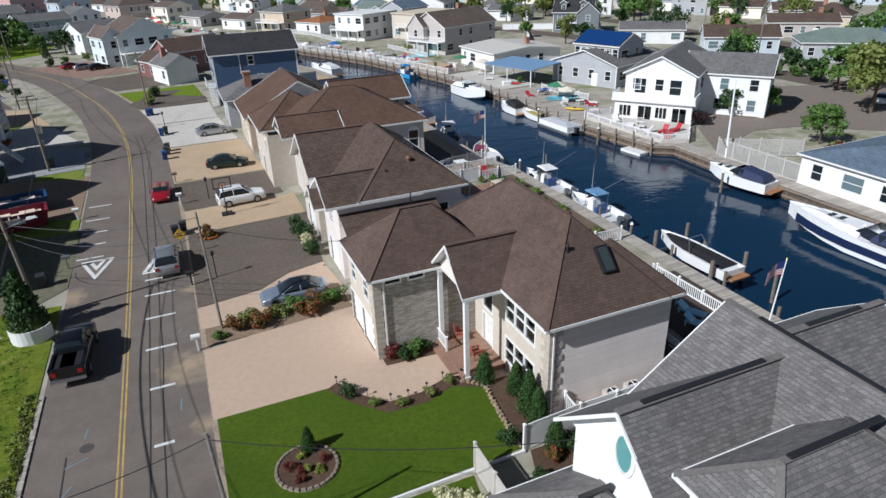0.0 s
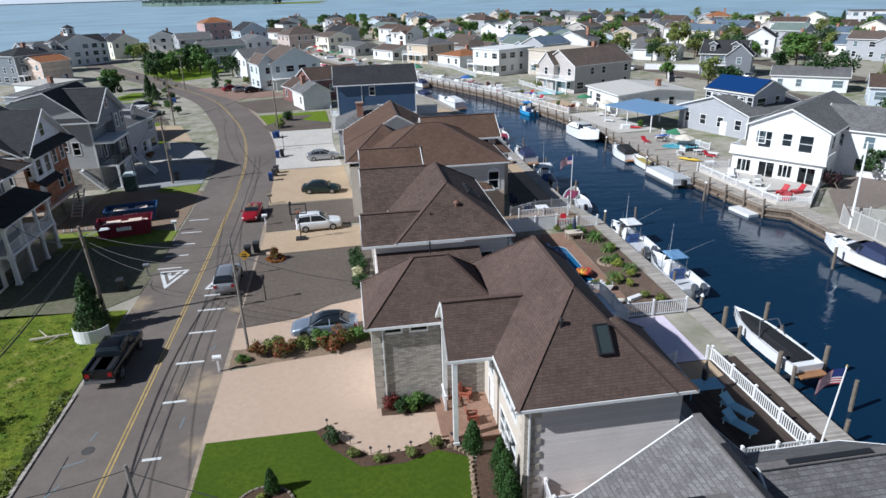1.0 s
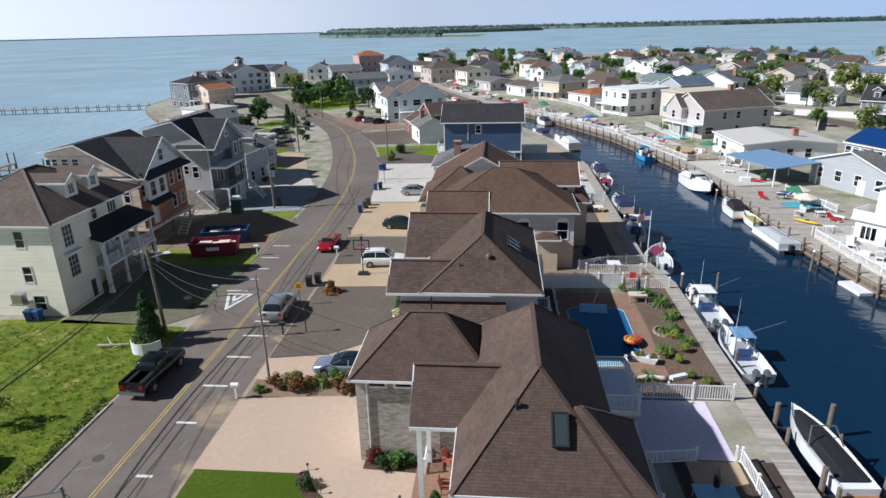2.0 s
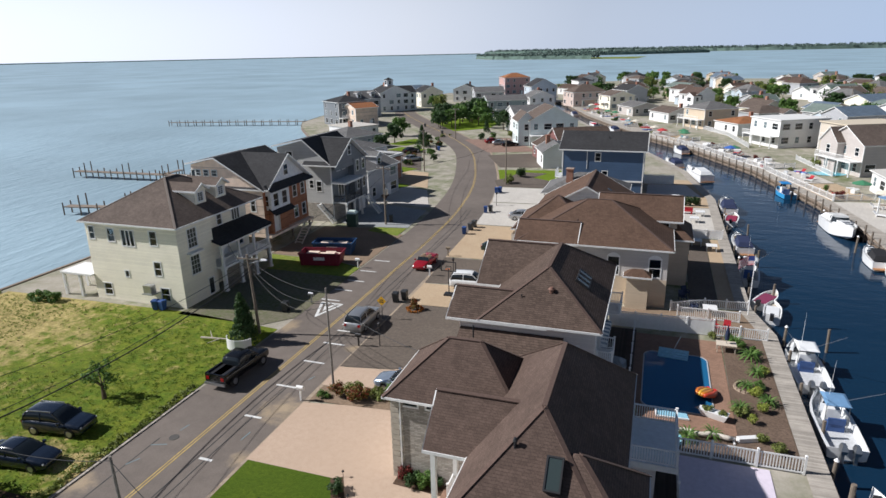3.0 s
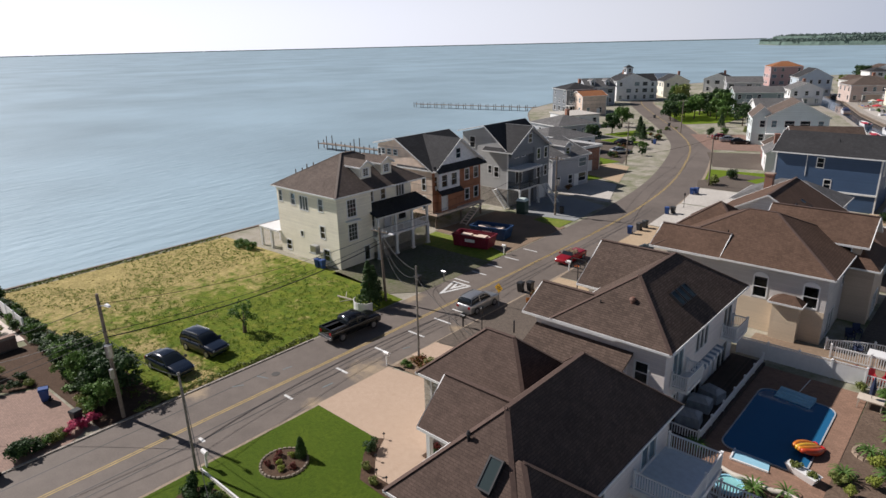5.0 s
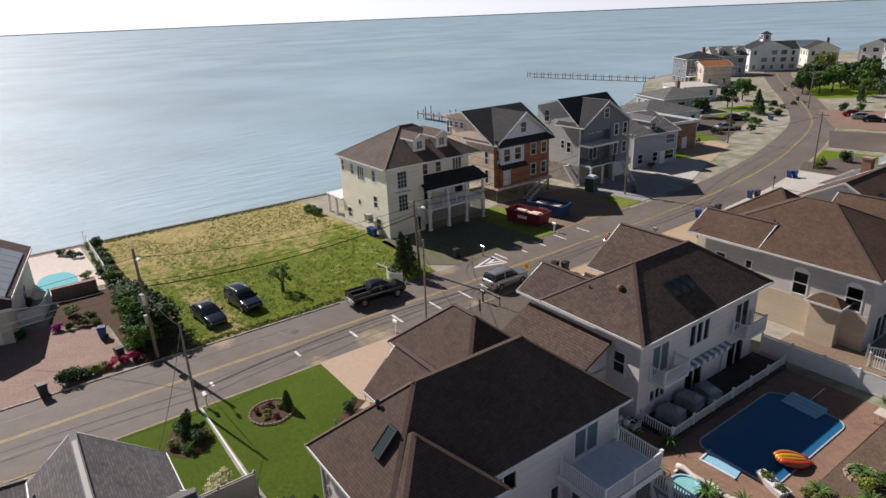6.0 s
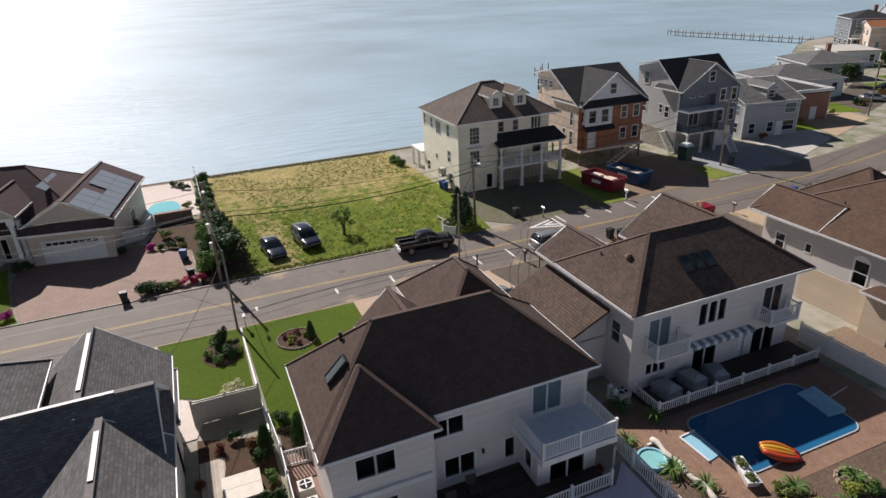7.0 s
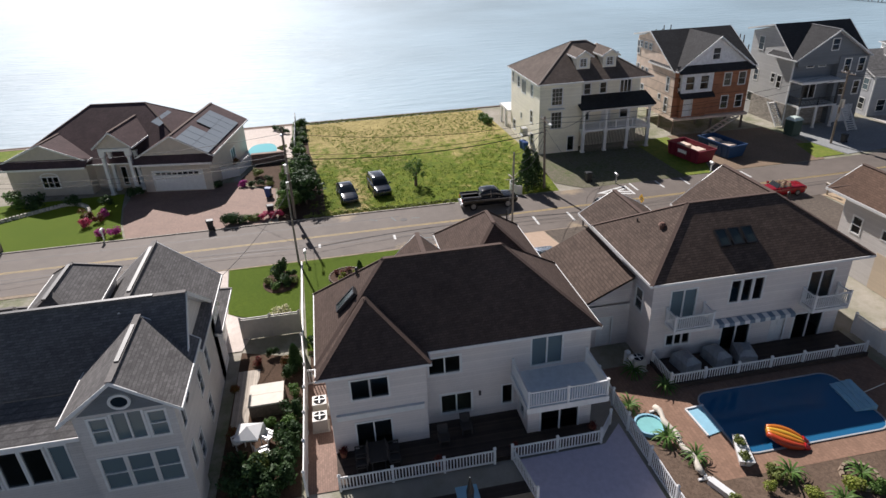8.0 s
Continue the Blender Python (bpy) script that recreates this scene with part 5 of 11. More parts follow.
# low-pitched rear roof below the steep slope
part("rear_roof", Geo().loft([[(23.4, y, 6.62), (26.25, y, 5.78), (26.25, y, 5.62), (23.4, y, 6.4)] for y in (-8.5, 11.6)]), DUSKROOF, h0)
part("fascia", Geo().box(26.25, 26.3, -8.5, 11.6, 5.58, 5.8), TRIM, h0)
part("rear_wall", Geo().box(25.2, 25.6, -8.0, 11.3, 4.93, 5.75), SIDE0, h0)
# rear gable bay with a round window and broad windows
block(h0, 24.6, 26.4, 11.3, 15.6, 0, 7.08, SIDE0, {"E": [(1.0, 6.05, 0.75, 1.4, "double+"), (2.25, 6.15, 1.3, 1.55, "pair+"), (3.5, 6.05, 0.75, 1.4, "double+"), (1.0, 3.45, 1.05, 1.9, "double+"), (2.2, 3.45, 1.05, 1.9, "double+"), (3.4, 3.45, 1.05, 1.9, "double+")], "N": [(0.9, 5.6, 0.6, 1.3, "fix"), (0.9, 3.0, 0.6, 1.3, "fix")]}, skip="W")
gable_roof(h0, 21.6, 27.0, 10.95, 16.15, 7.0, 9.05, "x", DUSKROOF, SIDE0, (0.4, 0.5), CAPD)
# shade on the pale gable wall, laid over it as a dark sheet
part("gable_panel", Geo().loft([[(26.52, 11.6, 7.12), (26.52, 15.5, 7.12), (26.52, 13.55, 8.72)], [(26.55, 11.6, 7.12), (26.55, 15.5, 7.12), (26.55, 13.55, 8.72)]]), S_DGREY, h0, "dark grey sheet painted for shade on the gable")
ring = Geo()
for i in range(24):
    a, b = 2 * math.pi * i / 24, 2 * math.pi * (i + 1) / 24
    ring.bar((26.6, 13.55 + 0.42 * math.cos(a), 7.68 + 0.36 * math.sin(a)), (26.6, 13.55 + 0.42 * math.cos(b), 7.68 + 0.36 * math.sin(b)), 0.09, 0.13)
ow = part("round_window", ring, TRIM, h0)
part("pane", Geo().loft([[(26.56, 13.55 + 0.4 * math.cos(i / 12 * math.pi), 7.68 + 0.34 * math.sin(i / 12 * math.pi)) for i in range(24)], [(26.61, 13.55 + 0.4 * math.cos(i / 12 * math.pi), 7.68 + 0.34 * math.sin(i / 12 * math.pi)) for i in range(24)]]), DARKGLASS, ow)
# street-side gables
block(h0, 13.4, 16.0, 9.6, 15.4, 0, 5.98, S_WHITE, {"N": [(1.2, 4.9, 0.6, 0.9, "fix")]}, skip="E")
gable_roof(h0, 12.8, 21.2, 9.1, 16.0, 6.0, 9.1, "x", DUSKROOF, S_WHITE, (0.6, 0.4), CAPD)
oval = Geo()
for i in range(24):
    a, b = 2 * math.pi * i / 24, 2 * math.pi * (i + 1) / 24
    oval.bar((13.36, 12.55 + 0.5 * math.cos(a), 7.1 + 0.85 * math.sin(a)), (13.36, 12.55 + 0.5 * math.cos(b), 7.1 + 0.85 * math.sin(b)), 0.12, 0.18)
ov = part("oval_window", oval, TRIM, h0)
part("pane", Geo().loft([[(13.4 - k, 12.55 + 0.48 * math.cos(i / 12 * math.pi), 7.1 + 0.82 * math.sin(i / 12 * math.pi)) for i in range(24)] for k in (0.0, 0.06)]), TEALGLASS, ov)
# higher hipped middle wing
block(h0, 13.9, 20.0, 7.1, 10.1, 0, 7.95, S_WHITE, {"W": [(1.5, 6.4, 1.0, 1.3, "pair"), (1.5, 2.0, 1.6, 2.0, "pair")]}, skip="E")
hip_roof(h0, 13.5, 20.6, 6.7, 10.5, 7.9, 9.45, DUSKROOF, CAPD)
part("ridge_vent", Geo().bar((15.7, 8.6, 9.5), (19.6, 8.6, 9.5), 0.2, 0.08), BLACK, h0)
part("ridge_vent", Geo().bar((13.8, 12.55, 9.17), (19.2, 12.55, 9.17), 0.2, 0.08), BLACK, h0)
part("ridge_vent", Geo().bar((22.6, 13.55, 9.11), (25.6, 13.55, 9.11), 0.2, 0.08), BLACK, h0)
part("ridge_vent", Geo().bar((20.72, -6.0, 9.6), (20.72, 14.2, 9.6), 0.2, 0.08), BLACK, h0)
block(h0, 10.4, 13.4, 10.6, 15.0, 0, 3.4, S_WHITE, {"W": [(2.2, 1.15, 2.6, 2.2, "garage")]}, skip="E")
hip_roof(h0, 9.8, 15.6, 10.0, 15.8, 3.35, 5.3, DUSKROOF, CAPD)
part("ridge_vent", Geo().bar((11.9, 12.9, 5.36), (13.3, 12.9, 5.36), 0.2, 0.08), BLACK, h0)
block(h0, 12.0, 15.0, -8.0, 6.0, 0, 4.6, S_WHITE, {"W": [(3.0, 1.15, 2.6, 2.2, "garage"), (7.0, 1.15, 2.6, 2.2, "garage")]}, skip="E")
hip_roof(h0, 11.5, 16.5, -8.5, 6.5, 4.5, 6.3, DUSKROOF, CAPD)

# ---------------------------------------------------------------- west side: yellow house, unfinished house, grey house
wy = thing("house", "tall cream clapboard house with brown hip roof and dormers", "house")
block(wy, -33.1, -21.2, 49.3, 54.6, 0, 8.75, S_CREAM, {
    "S": [(0.8, 7.5, 0.7, 1.4, "double"), (3.4, 7.4, 0.85, 1.4, "double"), (5.6, 7.2, 1.6, 1.7, "triple"), (8.9, 7.4, 0.85, 1.5, "double"), (8.9, 4.1, 0.85, 1.5, "double"), (4.7, 3.2, 0.5, 0.7, "fix"), (1.7, 1.2, 1.0, 1.3, "double"), (9.4, 1.3, 1.1, 1.4, "double")],
    "E": [(2.2, 7.1, 1.3, 2.0, "grid"), (2.2, 4.2, 1.3, 2.0, "grid"), (4.2, 1.1, 0.8, 1.8, "fix")],
    "W": [(2.6, 7.2, 1.8, 1.6, "triple"), (2.6, 4.2, 1.8, 2.0, "slide")]})
block(wy, -33.1, -23.0, 54.6, 63.2, 0, 8.75, S_CREAM, {
    "E": [(1.5, 7.3, 0.8, 1.3, "double"), (3.6, 7.3, 0.8, 1.3, "double"), (6.6, 7.3, 1.4, 1.5, "triple"), (1.5, 4.2, 0.8, 1.7, "double"), (4.2, 3.95, 1.0, 2.2, "door"), (6.8, 4.2, 1.3, 1.7, "double")],
    "N": [(3.0, 7.3, 0.9, 1.4, "double"), (7.0, 4.3, 0.9, 1.4, "double")]}, skip="S")
hip_roof(wy, -33.55, -20.75, 48.85, 63.65, 8.65, 12.5, TAUPE, plain("taupe_ridge", (0.2, 0.165, 0.14), 0.9))
for dy in (55.2, 58.6):
    block(wy, -26.6, -22.6, dy - 0.85, dy + 0.85, 9.2, 11.25, S_CREAM, {"E": [(0.85, 10.6, 0.8, 0.9, "grid")]})
    gable_roof(wy, -27.0, -22.2, dy - 1.15, dy + 1.15, 11.2, 12.1, "x", TAUPE, S_CREAM, (0.3, 0.3))
# porch
part("porch_floor", Geo().box(-23.0, -20.2, 54.6, 63.6, 2.6, 2.85), TRIM, wy)
part("porch_roof", Geo().poly([(-23.0, 54.2, 6.55), (-19.9, 54.2, 5.6), (-19.9, 64.0, 5.6), (-23.0, 64.0, 6.55)]).poly([(-23.0, 54.2, 6.4), (-23.0, 64.0, 6.4), (-19.9, 64.0, 5.45), (-19.9, 54.2, 5.45)]), CHARCOAL, wy)
part("porch_beam", Geo().box(-20.25, -20.05, 54.4, 63.8, 5.2, 5.46), TRIM, wy)
for py in (54.8, 57.7, 60.6, 63.4):
    post(wy, "porch_column", -20.4, py, 2.85, 5.25, 0.26)
    post(wy, "porch_pier", -20.4, py, 0, 2.62, 0.35)
rail(wy, (-20.4, 54.8), (-20.4, 63.4), 2.85, 0.9, 0.2)
lat = Geo()
for i in range(44):
    lat.box(-20.42, -20.38, 54.7 + i * 0.2, 54.7 + i * 0.2 + 0.09, 0.05, 2.6)
part("lattice", lat, plain("grey_brown_lattice", (0.2, 0.18, 0.15), 0.8), wy)
part("balcony_sill", Geo().box(-21.2, -20.6, 50.4, 52.4, 5.55, 5.7), TRIM, wy)
# bayside carport frame
part("side_porch", Geo().box(-37.6, -33.1, 48.9, 52.2, 2.55, 2.75).box(-37.5, -37.2, 49.0, 49.3, 0, 2.55).box(-37.5, -37.2, 51.8, 52.1, 0, 2.55).box(-35.2, -34.9, 49.0, 49.3, 0, 2.55), TRIM, wy)
part("condenser", Geo().box(-25.6, -24.6, 48.3, 49.0, 1.6, 2.5).box(-25.8, -24.4, 48.2, 49.3, 1.5, 1.6), METAL, wy)

OSB = boards("reddish_sheathing", (0.4, 0.18, 0.1), 1.22, "z", var=0.15)
wt = thing("house", "unfinished house in bare plywood and housewrap on pilings", "house")
block(wt, -35.0, -24.2, 68.6, 79.4, 2.2, 8.3, PLY, {
    "S": [(9.2, 6.3, 0.7, 1.8, "double"), (9.2, 3.6, 0.75, 1.9, "double"), (7.4, 4.3, 0.6, 0.7, "fix"), (2.0, 6.9, 0.75, 0.8, "fix"), (3.2, 6.9, 0.75, 0.8, "fix"), (2.4, 4.2, 0.8, 1.5, "double"), (0.6, 6.8, 0.6, 1.5, "double")],
    "E": [(7.6, 6.7, 0.95, 1.6, "double"), (9.7, 6.7, 0.95, 1.6, "double"), (7.6, 3.7, 0.95, 1.6, "double"), (9.7, 3.7, 0.95, 1.6, "double")]}, faces={"E": OSB})
gable_roof(wt, -35.4, -23.6, 68.0, 79.9, 11.4, 12.45, "y", CHARCOAL, None, shift=-1.3, ze1=8.2)
for gy in (68.6, 79.25):
    part("gable_wall", Geo().loft([[(-35.0, y, 8.3), (-24.2, y, 8.3), (-30.8, y, 12.25), (-35.0, y, 11.3)] for y in (gy, gy + 0.15)]), PLY, wt)
part("upper_wall", Geo().box(-35.0, -34.85, 68.75, 79.25, 8.3, 11.35), PLY, wt)
for gx in (-33.9, -32.6, -31.3):
    part("window", far_window(0.75, 0.75), None, wt, at=pose(gx, 68.57, 10.3, 0, 0, 0))
part("window", far_window(0.65, 1.7), None, wt, at=pose(-34.6, 68.57, 9.8, 0, 0, 0))
WRAP = plain("housewrap", (0.74, 0.75, 0.76), 0.6, var=0.15)
block(wt, -26.0, -23.7, 69.5, 73.3, 2.2, 5.5, OSB, {"E": [(1.1, 3.5, 1.1, 2.3, "door")]}, skip="W")
block(wt, -26.0, -23.4, 69.2, 73.6, 5.5, 8.3, WRAP, {"S": [(1.9, 6.75, 0.6, 1.4, "double")], "E": [(1.15, 6.75, 1.15, 1.7, "double"), (3.2, 6.75, 1.15, 1.7, "double")]}, skip="W")
gable_roof(wt, -31.0, -23.1, 68.3, 79.2, 8.25, 12.4, "x", CHARCOAL, WRAP, (0.7, 0.7))
part("arched_window", far_window(0.95, 1.35), None, wt, at=pose(-23.75, 73.75, 10.2, 0, 0, 90))
for y0, y1, zt in ((68.4, 79.1, 8.95), (69.0, 73.8, 5.75)):
    part("pent_roof", Geo().loft([[(-23.75, y, zt), (-22.7, y, zt - 0.75), (-22.7, y, zt - 0.87), (-23.75, y, zt - 0.14)] for y in (y0, y1)]), CHARCOAL, wt)
part("floor_frame", Geo().box(-35.0, -23.4, 68.6, 79.4, 1.9, 2.2), PLY, wt)
for px in (-34.6, -31, -27.6, -24.0):
    for py in (69.0, 74.5, 79.1):
        part("piling", Geo().tube((px, py, 0), (px, py, 1.95), 0.16, 0.16, 8), PILE, wt)
steps = part("stair", Geo().bar((-22.6, 72.6, 0.1), (-23.6, 77.6, 2.1), 0.08, 0.25).bar((-21.5, 72.6, 0.1), (-22.5, 77.6, 2.1), 0.08, 0.25), PLY, wt)
for i in range(8):
    part("tread", Geo().box(-22.65 - i * 0.12, -21.55 - i * 0.12, 72.8 + i * 0.6, 73.1 + i * 0.6, 0.2 + i * 0.235, 0.25 + i * 0.235), PLY, steps)

wg = thing("house", "tall pale grey shingled house with dark slate front and gables", "house")
SHAKE = siding("grey_shake", (0.44, 0.44, 0.43), 0.2)
block(wg, -32.0, -23.0, 84.6, 95.0, 0, 9.0, SHAKE, {
    "S": [(6.9, 5.5, 0.85, 1.6, "double"), (5.6, 5.8, 0.7, 1.2, "double"), (2.0, 5.6, 0.85, 1.5, "double"), (1.6, 2.4, 1.4, 1.2, "fix")],
    "E": [(8.4, 7.8, 1.2, 1.8, "pair"), (8.4, 4.8, 1.2, 1.8, "pair"), (2.6, 7.9, 1.0, 0.6, "fix"), (4.4, 7.9, 1.0, 0.6, "fix"), (3.2, 4.6, 1.8, 2.2, "slide")]}, faces={"E": S_DGREY})
gable_roof(wg, -32.6, -22.4, 84.0, 95.4, 11.5, 12.75, "y", CHARCOAL, None, shift=0.3, ze1=8.7)
for gy in (84.6, 94.85):
    part("gable_wall", Geo().loft([[(-32.0, y, 9.0), (-23.0, y, 9.0), (-27.2, y, 12.5), (-32.0, y, 11.35)] for y in (gy, gy + 0.15)]), SHAKE, wg)
part("upper_wall", Geo().box(-32.0, -31.85, 84.75, 94.85, 9.0, 11.4), SHAKE, wg)
part("window", far_window(1.0, 1.7), None, wg, at=pose(-29.9, 84.57, 9.9, 0, 0, 0))
gable_roof(wg, -27.4, -21.5, 83.8, 95.0, 8.75, 12.45, "x", CHARCOAL, S_DGREY, (0.8, 0.7), CAPG)
part("gable_panel", Geo().box(-22.3, -22.1, 84.6, 94.4, 8.0, 8.8), S_DGREY, wg)
part("arched_window", far_window(0.95, 1.35), None, wg, at=pose(-22.15, 89.6, 10.5, 0, 0, 90))
block(wg, -23.0, -22.0, 90.6, 95.0, 0, 8.9, S_DGREY, {"E": [(1.3, 7.7, 0.9, 1.7, "double"), (3.4, 7.7, 0.9, 1.7, "double"), (1.3, 4.7, 0.9, 1.7, "double"), (3.4, 4.7, 0.9, 1.7, "double"), (2.3, 1.2, 2.4, 2.2, "garage")]}, skip="W")
part("stone_base", Geo().box(-30.0, -22.95, 84.5, 84.6, 0, 2.9).box(-22.99, -22.9, 84.5, 90.6, 0, 2.9), S_STONE, wg)
dk = part("deck", Geo().box(-23.0, -20.6, 84.8, 90.4, 2.9, 3.1), TRIM, wg)
rail(dk, (-20.7, 84.9), (-20.7, 90.3), 3.1, 0.96, 0.2, DARKMETAL)
rail(dk, (-22.9, 84.9), (-20.7, 84.9), 3.1, 0.96, 0.2, DARKMETAL)
part("balcony_roof", Geo().box(-23.0, -20.4, 84.5, 90.7, 6.0, 6.3), TRIM, wg, "white boxed roof over the balcony")
for py in (84.95, 87.6, 90.2):
    post(wg, "deck_column", -20.75, py, 0, 2.9, 0.26)
for py in (84.95, 90.2):
    part("balcony_post", Geo().box(-20.84, -20.66, py - 0.09, py + 0.09, 3.1, 6.0), DARKMETAL, wg)
part("corner_board", Geo().box(-23.02, -22.84, 84.56, 84.74, 0, 9.0), TRIM, wg)
st = part("stair", Geo().bar((-20.4, 90.7, 3.0), (-18.0, 90.7, 0.1), 0.08, 0.25).bar((-20.4, 92.0, 3.0), (-18.0, 92.0, 0.1), 0.08, 0.25), TRIM, wg)
for i in range(12):
    part("tread", Geo().box(-20.4 + i * 0.2, -20.1 + i * 0.2, 90.7, 92.0, 2.85 - i * 0.24, 2.9 - i * 0.24), TRIM, st)
st = part("stair", Geo().bar((-25.0, 83.4, 2.9), (-22.4, 83.4, 0.1), 0.08, 0.25).bar((-25.0, 84.4, 2.9), (-22.4, 84.4, 0.1), 0.08, 0.25), TRIM, wg)
for i in range(12):
    part("tread", Geo().box(-25.0 + i * 0.215, -24.7 + i * 0.215, 83.4, 84.4, 2.75 - i * 0.23, 2.8 - i * 0.23), TRIM, st)

# ---------------------------------------------------------------- bungalow by the bay
wb = thing("house", "low cream bungalow with mauve-brown hip roof and solar panels", "house",
           Matrix.Translation((-21.4, 6, 0)) @ Matrix.Rotation(radians(-10), 4, "Z") @ Matrix.Translation((21.4, -6, 0)))
MAUVE = shingle("mauve_shingles", (0.1, 0.066, 0.066))
block(wb, -37.0, -23.2, -12.9, 8.4, 0, 3.4, S_STUCCO, {
    "E": [(14.0, 1.5, 1.1, 2.4, "slide"), (12.4, 1.5, 0.6, 2.2, "fix"), (15.6, 1.5, 0.6, 2.2, "fix"), (14.0, 3.05, 1.4, 0.5, "fix")], "N": [(5.0, 1.5, 1.6, 1.3, "pair"), (10.0, 1.5, 1.6, 1.3, "pair")]})
hip_roof(wb, -37.4, -21.8, -13.4, 8.8, 3.35, 8.5, MAUVE, CAPB)
block(wb, -23.2, -21.6, -12.9, -3.8, 0, 3.4, S_STUCCO, {"E": [(4.6, 1.6, 1.9, 1.3, "triple")]}, skip="W")
arch = Geo()
for i in range(10):
    a, b = math.pi * i / 10, math.pi * (i + 1) / 10
    arch.bar((-21.57, -8.3 + 1.02 * math.cos(a), 2.3 + 0.42 * math.sin(a)), (-21.57, -8.3 + 1.02 * math.cos(b), 2.3 + 0.42 * math.sin(b)), 0.1, 0.12)
part("window_arch", arch, TRIM, wb)
gable_roof(wb, -34.0, -21.4, -13.3, -3.4, 3.9, 6.1, "x", MAUVE, S_STUCCO, (0.4, 0.25), CAPB)
for y0, y1 in ((-13.4, -3.4), (2.0, 10.8)):
    part("pent_roof", Geo().loft([[(-21.65, y, 4.3), (-20.6, y, 3.55), (-20.6, y, 3.4), (-21.65, y, 3.9)] for y in (y0, y1)]), MAUVE, wb)
    part("fascia", Geo().box(-20.6, -20.55, y0, y1, 3.35, 3.58), TRIM, wb)
block(wb, -23.2, -21.4, 2.4, 10.2, 0, 3.6, S_STUCCO, {"E": [(4.0, 1.25, 5.6, 2.3, "garage")]}, skip="W")
for i in range(8):
    part("door_light", Geo().box(-21.36, -21.3, 4.0 + i * 0.62, 4.45 + i * 0.62, 2.05, 2.3), DARKGLASS, wb)
block(wb, -36.0, -23.2, 8.4, 10.2, 0, 3.6, S_STUCCO, {"N": [(6.0, 1.5, 1.6, 1.3, "pair")]}, skip="S")
gable_roof(wb, -36.4, -21.4, 2.0, 10.8, 3.95, 6.5, "x", MAUVE, S_STUCCO, (0.4, 0.25), CAPB)
gable_roof(wb, -28.0, -20.6, -2.0, 2.4, 5.5, 7.4, "x", MAUVE, S_STUCCO, (0.5, 0.5), CAPB)
part("porch_lintel", Geo().box(-21.2, -20.9, -1.6, -0.9, 4.7, 5.5).box(-21.2, -20.9, 1.3, 2.0, 4.7, 5.5).box(-21.2, -20.9, -0.9, 1.3, 5.15, 5.5), TRIM, wb)
for cy in (-1.25, 1.65):
    post(wb, "column", -21.05, cy, 0, 4.75, 0.34)
    post(wb, "column", -22.6, cy, 0, 4.75, 0.34)
# the bright sky reflected in the panels is put into their pale base colour
SOLAR = Mat("sky_paled_solar_cells", (0.27, 0.3, 0.32), 0.12, 0.0, 0.9).mat
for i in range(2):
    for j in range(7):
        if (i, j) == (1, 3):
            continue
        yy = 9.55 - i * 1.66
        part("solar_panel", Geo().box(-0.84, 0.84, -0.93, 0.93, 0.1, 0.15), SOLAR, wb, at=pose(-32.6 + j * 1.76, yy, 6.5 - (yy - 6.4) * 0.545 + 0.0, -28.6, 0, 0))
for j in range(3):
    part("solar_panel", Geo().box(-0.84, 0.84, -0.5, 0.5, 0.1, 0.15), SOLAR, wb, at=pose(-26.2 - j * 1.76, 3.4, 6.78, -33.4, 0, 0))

# ---------------------------------------------------------------- plants
def leaf_cloud(name, centres, radii, per, size, mat, seed, flat=0.0):
    """Many small leaf quads in clumps round the centres."""
    r = np.random.RandomState(seed)
    c = np.repeat(np.asarray(centres, float), per, 0)
    rad = np.repeat(np.asarray(radii, float), per)[:, None]
    d = r.normal(size=c.shape)
    d /= np.linalg.norm(d, axis=1)[:, None]
    p = c + d * rad * r.uniform(0.55, 1.05, (len(c), 1)) * np.array([1, 1, 1 - flat])
    u = r.normal(size=p.shape)
    u /= np.linalg.norm(u, axis=1)[:, None]
    n = d + 0.7 * u
    v = np.cross(n, u)
    v /= np.linalg.norm(v, axis=1)[:, None] + 1e-9
    u = np.cross(v, n)
    u /= np.linalg.norm(u, axis=1)[:, None] + 1e-9
    s = size * r.uniform(0.6, 1.3, (len(p), 1))
    q = np.stack([p - u * s, p - v * s * 0.55, p + u * s, p + v * s * 0.55], 1).reshape(-1, 3)
    me = bpy.data.meshes.new(name)
    k = len(p)
    me.vertices.add(4 * k)
    me.vertices.foreach_set("co", q.ravel())
    me.loops.add(4 * k)
    me.loops.foreach_set("vertex_index", np.arange(4 * k, dtype=np.int32))
    me.polygons.add(k)
    me.polygons.foreach_set("loop_start", np.arange(0, 4 * k, 4, dtype=np.int32))
    me.materials.append(mat)
    me.update(calc_edges=True)
    return me


BARK = plain("bark", (0.12, 0.085, 0.06), 0.9, var=0.3, scale=8)
L_MID = leaf("green_leaves", (0.075, 0.16, 0.03), (0.14, 0.23, 0.055))
L_DARK = leaf("dark_green_leaves", (0.028, 0.066, 0.02), (0.058, 0.105, 0.033))
L_CONE = leaf("conical_evergreen_leaves", (0.035, 0.085, 0.02), (0.06, 0.12, 0.03))
L_OLIVE = leaf("olive_leaves", (0.14, 0.18, 0.045), (0.22, 0.25, 0.065))
L_YEL = leaf("yellow_green_leaves", (0.22, 0.28, 0.04), (0.32, 0.34, 0.07))
L_RED = leaf("red_leaves", (0.2, 0.025, 0.025), (0.1, 0.05, 0.03))
L_RUST = leaf("rust_leaves", (0.26, 0.05, 0.03), (0.1, 0.14, 0.03))
L_PINK = leaf("pink_blossom", (0.5, 0.04, 0.12), (0.6, 0.1, 0.2))
